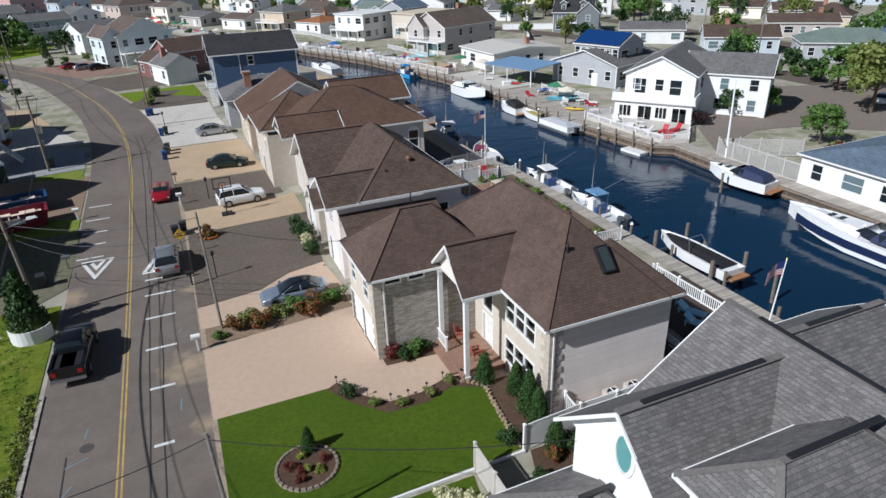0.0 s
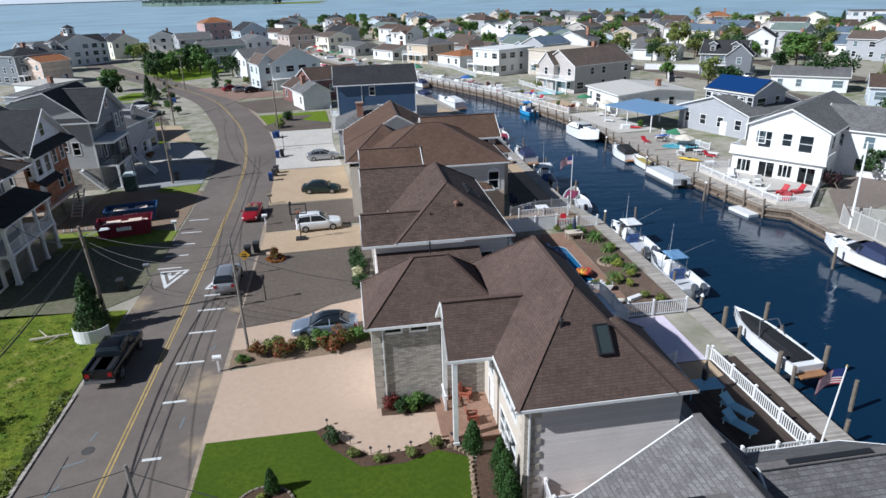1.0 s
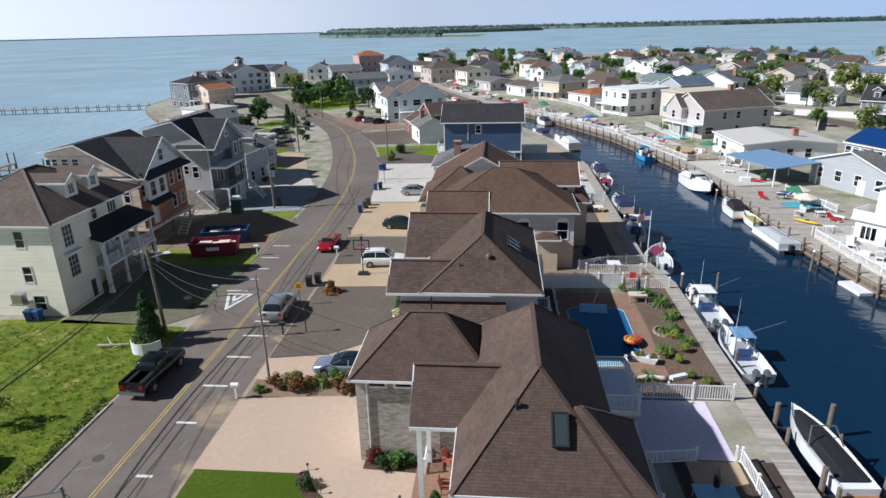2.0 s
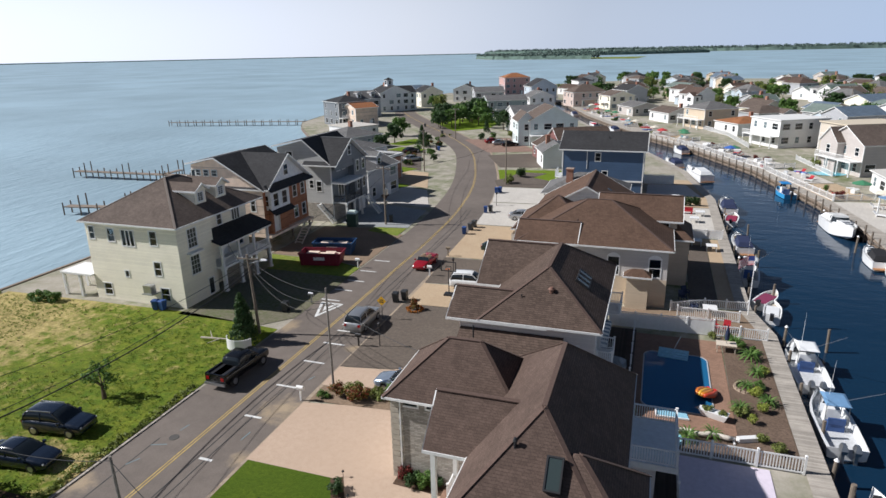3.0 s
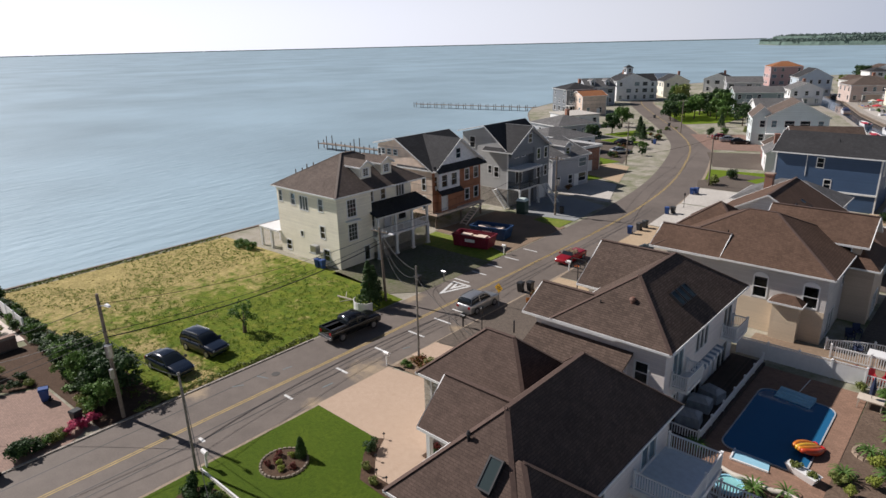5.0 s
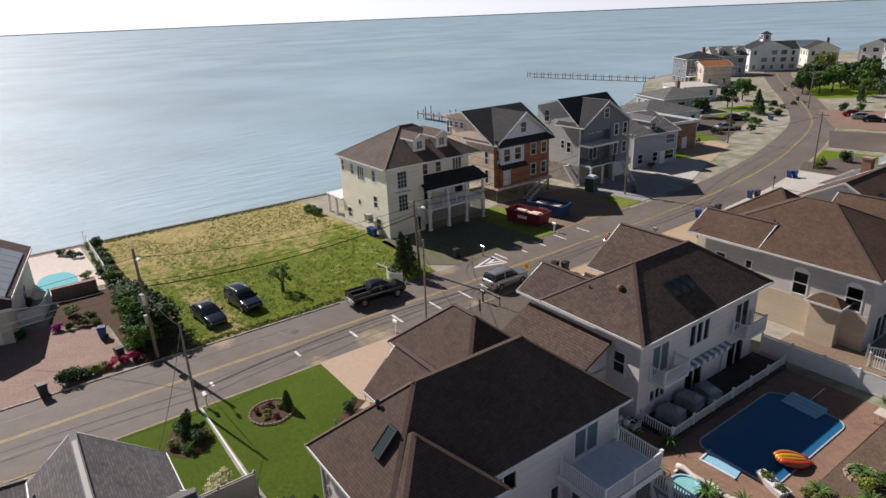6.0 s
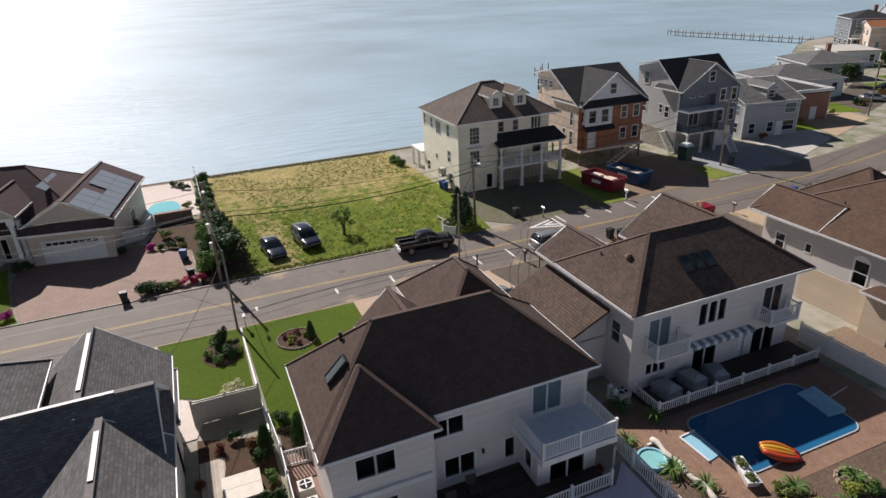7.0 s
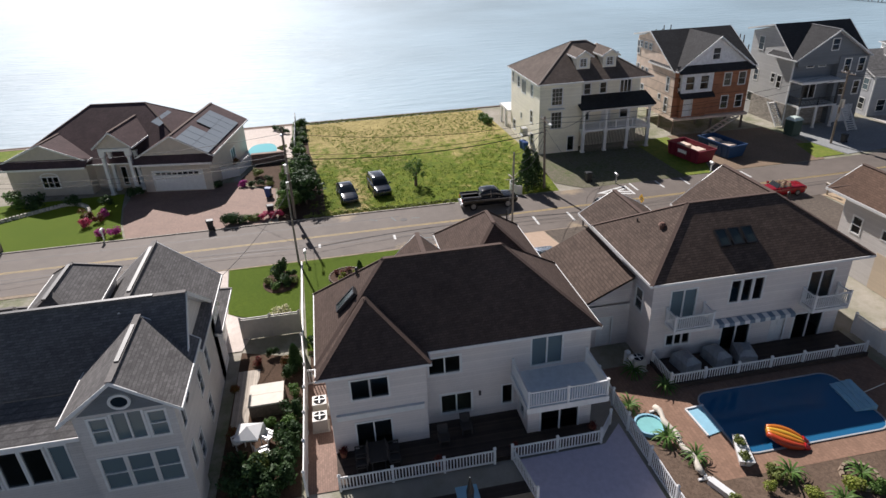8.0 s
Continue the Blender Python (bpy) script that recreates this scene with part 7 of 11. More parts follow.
def ring_at(x, zl, zh, w, top=0.92):
    zm = zl + (zh - zl) * 0.55
    half = [(w * 0.94, zl), (w * 0.99, zl + 0.12), (w, zm), (w * 0.985, zm + (zh - zm) * 0.55), (w * top, zh - 0.035), (w * (top - 0.12), zh), (w * 0.4, zh + 0.012)]
    return [(x, -y, z) for y, z in half] + [(x, y, z) for y, z in half[::-1]]


CARS = {
    # body stations: x, low, high, half width; cabin: base x, roof x pairs (rear, front), roof height; wheels: x, radius
    "sedan": dict(body=((-2.4, 0.35, 0.9, 0.74), (-2.25, 0.24, 1.02, 0.84), (-1.4, 0.2, 1.03, 0.91), (0.9, 0.2, 0.98, 0.92), (1.7, 0.2, 0.88, 0.9), (2.2, 0.24, 0.76, 0.84), (2.4, 0.34, 0.66, 0.7)),
                  cabin=((-1.95, 0.98), (-1.15, 1.43), (0.1, 1.45), (1.1, 0.95)), wheels=(-1.4, 1.42, 0.33)),
    "suv": dict(body=((-2.35, 0.4, 1.05, 0.8), (-2.28, 0.3, 1.12, 0.9), (-1.4, 0.26, 1.14, 0.95), (1.0, 0.26, 1.1, 0.95), (1.7, 0.26, 1.04, 0.93), (2.25, 0.3, 0.95, 0.88), (2.38, 0.4, 0.85, 0.76)),
                cabin=((-2.25, 1.1), (-1.95, 1.7), (0.2, 1.74), (1.15, 1.08)), wheels=(-1.4, 1.45, 0.37)),
    "pickup": dict(body=((-2.85, 0.6, 1.2, 0.95), (-2.8, 0.5, 1.25, 0.98), (-0.9, 0.45, 1.25, 1.0), (1.3, 0.45, 1.24, 1.0), (2.4, 0.45, 1.2, 0.98), (2.8, 0.5, 1.1, 0.93), (2.9, 0.6, 0.95, 0.86)),
                   cabin=((-0.95, 1.22), (-0.75, 1.86), (0.75, 1.9), (1.5, 1.22)), wheels=(-1.75, 1.85, 0.42)),
    "open": dict(body=((-2.3, 0.35, 0.88, 0.74), (-2.2, 0.24, 0.96, 0.84), (-1.4, 0.2, 0.97, 0.9), (0.9, 0.2, 0.93, 0.9), (1.6, 0.2, 0.85, 0.88), (2.15, 0.24, 0.74, 0.82), (2.3, 0.34, 0.62, 0.68)),
                 cabin=None, wheels=(-1.35, 1.4, 0.32)),
}


def sleek(stations, n=4):
    """Stations of a body eased into one another."""
    out = []
    for a, b in zip(stations, stations[1:]):
        for k in range(n):
            u = k / n
            u = u * u * (3 - 2 * u) * 0.5 + u * 0.5
            out.append(tuple(p + (q - p) * u for p, q in zip(a, b)))
    return out + [stations[-1]]


def car(kind, mat, x, y, yaw, label, name="car", scale=1.0, category="car", rack=False, roof=None):
    """A car with its front to local +x."""
    c = CARS[kind]
    t = thing(name, label, category, pose(x, y, 0.03, 0, 0, yaw), "parked vehicles")
    t.scale = (scale,) * 3
    part("body", Geo().loft([ring_at(*s) for s in sleek(c["body"])]), [mat], t, smooth=True, fix=True)
    W = c["body"][3][3]
    if c["cabin"]:
        (x0, z0), (x1, z1), (x2, z2), (x3, z3) = c["cabin"]
        wb, wr = W * 0.9, W * 0.74
        line = smooth_line(c["cabin"], 0.14)
        top, rings, lids = max(p.y for p in line), [], []
        for p in line:
            zb = z0 + (z3 - z0) * (p.x - x0) / (x3 - x0) - 0.06
            h = max(p.y - zb, 0.02)
            w = wb + (wr - wb) * h / (top - zb)
            half = [(-wb, zb), (-(wb + w) / 2 - 0.015, zb + h * 0.55), (-w, zb + h * 0.9), (-w + 0.14, zb + h * 0.985), (-w * 0.4, zb + h * 1.01)]
            rings.append([(p.x, *q) for q in half] + [(p.x, -q[0], q[1]) for q in half[::-1]])
            if x1 - 0.1 < p.x < x2 + 0.12:
                lids.append([(p.x, -w - 0.01, zb + h * 0.87)] + [(p.x, q[0] * 1.005, q[1] + 0.02) for q in half[2:]] + [(p.x, -q[0] * 1.005, q[1] + 0.02) for q in half[2:][::-1]] + [(p.x, w + 0.01, zb + h * 0.87)])
        part("glasshouse", Geo().loft(rings), [DARKGLASS], t, "dark window glass", smooth=True, fix=True)
        part("roof", Geo().loft(lids, closed=False, caps=False), [roof or mat], t, smooth=True)
        mid = (x1 + x2) / 2 + 0.1
        for sy in (-1, 1):
            for a, b in (((x0, z0), (x1, z1)), ((x3, z3), (x2, z2)), ((mid, (z0 + z3) / 2), (mid, (z1 + z2) / 2))):
                part("pillar", Geo().bar((a[0], sy * (wb + 0.01), a[1] - 0.03), (b[0], sy * (wr + 0.01), b[1] - 0.03), 0.07, 0.05), [mat], t)
            if rack:
                part("roof_rail", Geo().bar((x1 + 0.1, sy * (wr - 0.05), z1 + 0.07), (x2 - 0.15, sy * (wr - 0.05), z2 + 0.07), 0.05), [METAL], t)
    else:
        part("cockpit", Geo().box(-0.95, 0.75, -0.68, 0.68, 0.9, 0.965), [BLACK], t)
        part("windscreen", Geo().bar((0.95, 0, 0.9), (0.55, 0, 1.28), 1.36, 0.03), [DARKGLASS], t)
        for sx in (-0.55, 0.15):
            for sy in (-0.36, 0.36):
                part("seat", Geo().box(sx - 0.12, sx + 0.1, sy - 0.24, sy + 0.24, 0.9, 1.22).box(sx - 0.1, sx + 0.06, sy - 0.13, sy + 0.13, 1.22, 1.36), [plain("tan_leather", (0.35, 0.25, 0.17), 0.6)], t)
    if kind == "pickup":
        b = Geo().box(-2.72, -1.02, -0.78, 0.78, 1.2, 1.262)
        part("bed_floor", b, [BLACK], t)
        for y0, y1 in ((-0.95, -0.8), (0.8, 0.95)):
            part("bed_side", Geo().box(-2.82, -0.98, y0, y1, 1.2, 1.38), [mat], t)
        part("tailgate", Geo().box(-2.86, -2.74, -0.95, 0.95, 0.75, 1.38), [mat], t)
        part("bumper", Geo().box(-3.02, -2.88, -0.95, 0.95, 0.5, 0.68), [RIM], t, "chrome bumper")
    xa, xb, r = c["wheels"]
    for wx in (xa, xb):
        for sy in (-1, 1):
            w = part("wheel", Geo().tube((wx, sy * (W - 0.2), r), (wx, sy * (W + 0.02), r), r, r, 16), [TYRE], t)
            part("rim", Geo().tube((wx, sy * (W + 0.0), r), (wx, sy * (W + 0.035), r), r * 0.64, r * 0.6, 12), [RIM], w)
    xe, xs = c["body"][-2], c["body"][1]
    for sy in (-1, 1):
        part("headlight", Geo().box(xe[0] - 0.12, xe[0] + 0.1, sy * 0.62 - 0.17, sy * 0.62 + 0.17, xe[2] - 0.24, xe[2] - 0.08), [LAMP], t)
        part("tail_light", Geo().box(xs[0] - 0.1, xs[0] + 0.1, sy * 0.7 - 0.13, sy * 0.7 + 0.13, xs[2] - 0.35, xs[2] - 0.1), [TAIL], t)
        part("wing_mirror", Geo().box(0.75, 0.95, sy * (W + 0.08) - 0.08, sy * (W + 0.08) + 0.08, xs[2] - 0.05, xs[2] + 0.12), [mat], t)
    return t


P_BLACK, P_NAVY, P_SILVER = paint("black_car_paint", (0.006, 0.006, 0.007), 0.2, 0.0), paint("dark_blue_car_paint", (0.01, 0.016, 0.03), 0.2, 0.0), paint("silver_car_paint", (0.45, 0.46, 0.47), 0.3, 0.7)
P_WHITE, P_RED, P_BLUE = paint("white_car_paint", (0.75, 0.76, 0.76), 0.25, 0.0), paint("red_car_paint", (0.26, 0.008, 0.014), 0.2, 0.0), paint("pale_blue_car_paint", (0.36, 0.42, 0.5), 0.25, 0.6)
car("pickup", P_BLACK, -7.35, 39.2, 88, "black crew-cab pickup parked at the kerb", "pickup_truck", category="truck")
car("suv", P_NAVY, -14.6, 28.6, 8, "dark navy estate car parked on grass", rack=True)
car("sedan", P_NAVY, -13.7, 25.0, 7, "dark blue saloon parked on grass")
car("suv", P_SILVER, -1.75, 50.9, 91, "silver four-wheel-drive parked at the roadside", rack=True)
car("open", P_RED, -1.9, 68.8, -92, "red open-top convertible parked at the roadside")
car("suv", P_WHITE, 5.6, 63.2, 5, "white four-wheel-drive parked on a tan driveway", rack=True)
car("sedan", P_BLUE, 6.7, 40.9, 178, "pale blue saloon with dark roof parked on gravel", roof=DARKGLASS)
car("sedan", paint("dark_green_car_paint", (0.015, 0.03, 0.025)), 5.6, 76.4, -8, "dark green old saloon parked on gravel")
car("sedan", P_SILVER, 5.4, 93.2, 4, "silver saloon parked on pale concrete")
for x, y, yaw, m, l in ((-20, 173, 30, P_RED, "dark red car parked in the paved yard"), (-17, 170, 25, P_SILVER, "silver car parked in the paved yard"), (-14, 168, 28, P_BLACK, "black car parked in the paved yard"), (-36.5, 152, 60, P_BLACK, "black car parked on a dark drive"), (-31.5, 140, 60, P_SILVER, "grey car parked on a dark drive"), (-29, 120, 65, P_BLACK, "dark car parked on tan gravel"),
                       (98, 60, 20, P_WHITE, "white car parked at the street bend"), (112, 150, 40, P_SILVER, "silver car parked in the far street"), (92, 176, 60, P_WHITE, "white car parked in the far street")):
    car("sedan", m, x, y, yaw, l)


# skips and bins
def skip(x, y, yaw, mat, label):
    t = thing("skip", label, "skip", pose(x, y, 0.02, 0, 0, yaw), "building skips")
    g = Geo().loft([[(-2.5, -1.15, 0.15), (2.3, -1.15, 0.15), (2.3, 1.15, 0.15), (-2.5, 1.15, 0.15)], [(-2.7, -1.25, 1.6), (2.6, -1.25, 1.6), (2.6, 1.25, 1.6), (-2.7, 1.25, 1.6)]], caps=False)
    g.loft([[(-2.6, -1.15, 1.6), (2.5, -1.15, 1.6), (2.5, 1.15, 1.6), (-2.6, 1.15, 1.6)], [(-2.4, -1.05, 0.2), (2.2, -1.05, 0.2), (2.2, 1.05, 0.2), (-2.4, 1.05, 0.2)]], caps=False)
    g.box(-2.5, 2.3, -1.15, 1.15, 0.1, 0.3)
    part("body", g, mat, t)
    part("rim", Geo().loop([(-2.7, -1.25, 1.6), (2.6, -1.25, 1.6), (2.6, 1.25, 1.6), (-2.7, 1.25, 1.6)], 0.14, 0.14), mat, t)
    for i in range(6):
        for sy in (-1, 1):
            part("rib", Geo().bar((-2.2 + i * 0.85, sy * 1.18, 0.2), (-2.2 + i * 0.85, sy * 1.27, 1.58), 0.09, 0.12), mat, t)
    part("rubble", Geo().box(-2.3, 2.1, -1.0, 1.0, 0.3, 1.15).box(-1.8, -0.4, -0.6, 0.4, 1.15, 1.5).box(0.3, 1.6, -0.5, 0.7, 1.15, 1.4), PLY, t)
    part("plate", Geo().box(-0.8, 0.6, -1.3, -1.26, 0.8, 1.2), TRIM, t, "white sign plate")
    for sx in (-2.0, 1.8):
        part("roller", Geo().tube((sx, -0.9, 0.1), (sx, 0.9, 0.1), 0.1, 0.1, 10), METAL, t)
    return t


skip(-14.6, 66.2, 12, plain("crimson_steel", (0.17, 0.008, 0.026), 0.55), "crimson steel building skip filled with rubble")
skip(-15.2, 70.6, 12, plain("blue_steel", (0.015, 0.06, 0.16), 0.55), "blue steel building skip filled with rubble")


def bin_meshes(mat):
    g = Geo().loft([[(-0.24, -0.24, 0.05), (0.24, -0.24, 0.05), (0.24, 0.24, 0.05), (-0.24, 0.24, 0.05)], [(-0.31, -0.33, 1.0), (0.31, -0.33, 1.0), (0.31, 0.33, 1.0), (-0.31, 0.33, 1.0)]])
    lid = Geo().loft([[(-0.34, -0.36, 1.0), (0.34, -0.36, 1.0), (0.34, 0.38, 1.0), (-0.34, 0.38, 1.0)], [(-0.28, -0.3, 1.12), (0.28, -0.3, 1.12), (0.28, 0.34, 1.08), (-0.28, 0.34, 1.08)]])
    return g.mesh("body", mat), lid.mesh("lid", mat), Geo().tube((-0.28, 0.28, 0.12), (-0.2, 0.28, 0.12), 0.12, 0.12, 10).mesh("wheel", TYRE)


BINS = {"blue": bin_meshes(plain("blue_plastic", (0.02, 0.07, 0.25), 0.5)), "black": bin_meshes(plain("dark_plastic", (0.025, 0.027, 0.03), 0.5))}


def wheelie(x, y, colour, yaw=0.0, z=0.03):
    t = thing("wheelie_bin", f"{colour} plastic wheeled bin with closed lid", "bin", pose(x, y, z, 0, 0, yaw), "wheeled bins")
    b, l, w = BINS[colour]
    part("body", b, None, t)
    part("lid", l, None, t)
    for sx in (0, 0.48):
        part("wheel", w, None, t, at=pose(sx, 0, 0))


for x, y, c in ((-1.3, 83.2, "blue"), (-1.0, 85.4, "black"), (-0.9, 87.0, "black"), (-1.5, 95.8, "blue"), (-0.9, 96.6, "black"), (-3.3, 110.2, "blue"), (-2.8, 110.9, "blue"), (-0.9, 57.0, "black"), (-0.2, 57.8, "black"), (-8.95, 11.3, "black"), (-11.2, 17.0, "black"), (-16.4, 16.5, "blue"),
                (-24.2, 48.2, "blue"), (-23.4, 48.3, "blue"), (-10.8, 51.6, "black"), (-30.5, 156.6, "blue"), (-31.3, 157.4, "black"), (-19.6, 83.0, "black"), (-14.2, 86.8, "black"), (-41, 190, "black"), (-53, 207, "black"), (83, 58.5, "blue")):
    wheelie(x, y, c, rng.uniform(-20, 20))

# ---------------------------------------------------------------- bulkheads, docks and piles
def bulkhead(line, side, name, label, deck=1.6, mat=PLANK):
    """A timber sheet wall with cap and wales along a bank; side: +1 where the water lies to the right of the line."""
    ln = [Vector(p) for p in line]
    wall = thing(name, label, "bulkhead", kind="structure")
    n = []
    for i, p in enumerate(ln):
        d = (ln[min(i + 1, len(ln) - 1)] - ln[max(i - 1, 0)]).normalized()
        n.append(Vector((d.y, -d.x)) * side)
    sh, cap, wl = Geo(), Geo(), Geo()
    for i in range(len(ln) - 1):
        a, b = ln[i] + n[i] * 0.05, ln[i + 1] + n[i + 1] * 0.05
        sh.poly([(a.x, a.y, -2.5), (b.x, b.y, -2.5), (b.x, b.y, 0.05), (a.x, a.y, 0.05)])
        if deck:
            q = [ln[i] + n[i] * 0.1, ln[i + 1] + n[i + 1] * 0.1, ln[i + 1] - n[i + 1] * deck, ln[i] - n[i] * deck]
            cap.poly([(v.x, v.y, 0.1) for v in (q if side < 0 else q[::-1])])
            cap.poly([(q[0].x, q[0].y, -0.02), (q[1].x, q[1].y, -0.02), (q[1].x, q[1].y, 0.1), (q[0].x, q[0].y, 0.1)])
        wl.bar((*(ln[i] + n[i] * 0.14), -0.2), (*(ln[i + 1] + n[i + 1] * 0.14), -0.2), 0.16, 0.22)
        wl.bar((*(ln[i] + n[i] * 0.14), -0.9), (*(ln[i + 1] + n[i + 1] * 0.14), -0.9), 0.16, 0.2)
    part("sheet_wall", sh, SHEETING, wall)
    part("wale", wl, TIMBER, wall)
    if deck:
        part("boardwalk", cap, mat, wall)
    return wall


SHEETING = boards("sheet_piling", (0.13, 0.1, 0.075), 0.28, "y", var=0.3)
bulkhead([(35.3, y) for y in range(-160, 59, 8)] + NEAR_BANK[1:3] + [(33.9, y) for y in range(72, 112, 8)] + NEAR_BANK[3:], 1, "bulkhead_near", "grey weathered timber bulkhead with a plank walk", 1.3)
bulkhead(FAR_BANK, -1, "bulkhead_far", "weathered timber bulkhead with a plank dock", 2.0)
bulkhead(BAY_BANK, -1, "bulkhead_bay", "dark timber bulkhead along the bay", 0.0)
capb = Geo()
for i in range(90):
    capb.box(-46.25, -45.85, -40 + i * 1.2, -38.84 + i * 1.2, -0.05, 0.12)
solo("bulkhead_cap", capb, TIMBER, "pale timber capping along the bay wall", "bulkhead", kind="structure")
PILE_MESH = Geo().tube((0, 0, -2.6), (0, 0, 1.15), 0.14, 0.12, 9).mesh("pile", PILE)
CAP_MESH = Geo().tube((0, 0, 1.15), (0, 0, 1.36), 0.17, 0.02, 9).mesh("pile_cap", WHITE)


def pile(x, y, z=0.0, cap=True, s=1.0):
    t = thing("mooring_pile", "dark timber mooring pile with a white cone cap" if cap else "dark timber mooring pile", "pile", pose(x, y, z, rng.uniform(-2, 2), rng.uniform(-2, 2), 0), "mooring piles")
    t.scale = (s, s, s)
    part("post", PILE_MESH, None, t)
    if cap:
        part("cap", CAP_MESH, None, t)


for i in range(28):
    y = 14 + i * 5.1
    if y < 116:
        pile((35.75 if y < 62 else 34.35) + (0.5 if i % 3 == 0 else 0), y, -0.75 + rng.uniform(0, 0.45), i % 4 == 1)
for a, b in zip(FAR_BANK[2:9], FAR_BANK[3:10]):
    n = int((Vector(b) - Vector(a)).length / 3)
    for i in range(n):
        p = Vector(a).lerp(Vector(b), i / n)
        pile(p.x - 0.35, p.y, -0.25 + rng.uniform(-0.1, 0.3), False)
for x, y in ((37.2, 20.4), (38.6, 27.0), (38.5, 33.8), (39.6, 59.6), (36.8, 70.5), (36.8, 82.5), (37.0, 95.0), (52.0, 30.0), (52.2, 45.5), (51.4, 66), (50.2, 79), (49.6, 92), (48.6, 106)):
    pile(x, y, -0.2, x > 45)


# ---------------------------------------------------------------- boats
GEL = Mat("white_gelcoat", (0.78, 0.79, 0.79), 0.18).vary(1.5, 0.03).mat
NAVYGEL = Mat("navy_gelcoat", (0.015, 0.025, 0.07), 0.15).mat
CANVAS = plain("blue_canvas", (0.14, 0.27, 0.45), 0.8)
NAVYCANVAS = plain("navy_canvas", (0.02, 0.03, 0.08), 0.8)
SEATBLUE = plain("blue_seat_vinyl", (0.04, 0.09, 0.25), 0.6)
SEATPALE = plain("pale_seat_vinyl", (0.6, 0.62, 0.64), 0.6)
COCKPIT = plain("speckled_cockpit_floor", (0.52, 0.53, 0.54), 0.6, var=0.15, scale=8)
TEAK = boards("teak_deck", (0.33, 0.17, 0.08), 0.08, "x")


def hull_rings(L, B, free, bow=0.9):
    rings = []
    for t in (0.0, 0.15, 0.35, 0.55, 0.7, 0.82, 0.92, 1.0):
        w = B / 2 * (0.92 + 0.08 * min(1, t * 4)) * (1 - max(0, (t - 0.45) / 0.55) ** 2.2 * 0.985)
        sheer = free * (1 + 0.45 * t * t * bow)
        keel = -0.25 + 0.75 * free * max(0, (t - 0.6) / 0.4) ** 2
        chine = 0.08 + 0.55 * free * max(0, (t - 0.5) / 0.5) ** 1.5
        x = -L / 2 + L * t
        rings.append((x, w, sheer, keel, chine))
    return rings


def boat(kind, L, B, x, y, yaw, label, z=-1.25, canvas=CANVAS, hullmat=GEL, group="moored boats"):
    """A boat with its bow to local +x; z is the water it floats on."""
    t = thing("boat", label, "boat", pose(x, y, z, 0, 0, yaw), group)
    if kind == "pontoon":
        for sy in (-1, 1):
            part("pontoon", Geo().tube((-L / 2, sy * B * 0.36, 0.2), (L / 2 - 0.6, sy * B * 0.36, 0.2), 0.32, 0.32, 12).tube((L / 2 - 0.6, sy * B * 0.36, 0.2), (L / 2, sy * B * 0.36, 0.35), 0.32, 0.05, 12), METAL, t)
        part("deck", Geo().box(-L / 2, L / 2 - 0.2, -B / 2, B / 2, 0.5, 0.6), plain("grey_marine_carpet", (0.36, 0.38, 0.4), 0.9), t)
        part("fence", Geo().loop([(-L / 2 + 0.3, -B / 2 + 0.06, 0.95), (L / 2 - 0.5, -B / 2 + 0.06, 0.95), (L / 2 - 0.5, B / 2 - 0.06, 0.95), (-L / 2 + 0.3, B / 2 - 0.06, 0.95)], 0.06, 0.68), GEL, t)
        part("cover", Geo().loft([[(-L / 2 + 0.4, -B / 2 + 0.15, 1.28), (L / 2 - 0.7, -B / 2 + 0.15, 1.28), (L / 2 - 0.7, B / 2 - 0.15, 1.28), (-L / 2 + 0.4, B / 2 - 0.15, 1.28)], [(-L / 4, -0.3, 1.6), (L / 4, -0.3, 1.6), (L / 4, 0.3, 1.6), (-L / 4, 0.3, 1.6)]]), plain("grey_cover", (0.4, 0.42, 0.44), 0.8), t)
        part("outboard", Geo().box(-L / 2 - 0.45, -L / 2 + 0.05, -0.25, 0.25, 0.5, 1.25), BLACK, t)
        return t
    free = {"cruiser": 1.5, "sport": 1.1}.get(kind, 0.85)
    hr = hull_rings(L, B, free)
    g = Geo().loft([[(a, -w, s), (a, -w * 0.93, c), (a, 0, k), (a, w * 0.93, c), (a, w, s)] for a, w, s, k, c in hr], closed=False, caps=False)
    a, w, s, k, c = hr[0]
    g.poly([(a, -w, s), (a, -w * 0.93, c), (a, 0, k), (a, w * 0.93, c), (a, w, s)])
    part("hull", g, hullmat, t, smooth=False)
    # rounded gunwale and a sunk deck
    gw, dk = Geo(), Geo()
    out = [(a, -w, s) for a, w, s, k, c in hr] + [(a, w, s) for a, w, s, k, c in hr[::-1]]
    inn = [(a + 0.08, -w * 0.84, s - 0.02) for a, w, s, k, c in hr] + [(a + 0.08, w * 0.84, s - 0.02) for a, w, s, k, c in hr[::-1]]
    m = len(out)
    drop = 0.55 if kind == "centre" else 0.45 if kind == "cuddy" else 0.35 if kind == "skiff" else 0.12
    for i in range(m):
        j = (i + 1) % m
        gw.poly([out[i], out[j], inn[j], inn[i]])
        lo = lambda p: (p[0], p[1], p[2] - drop)  # noqa: E731
        gw.poly([inn[i], inn[j], lo(inn[j]), lo(inn[i])])
    part("gunwale", gw, GEL, t)
    for i in range(len(hr) - 1):
        p, q = hr[i], hr[i + 1]
        dk.poly([(p[0] + 0.08, -p[1] * 0.84, p[2] - drop), (q[0] + 0.08, -q[1] * 0.84, q[2] - drop), (q[0] + 0.08, q[1] * 0.84, q[2] - drop), (p[0] + 0.08, p[1] * 0.84, p[2] - drop)])
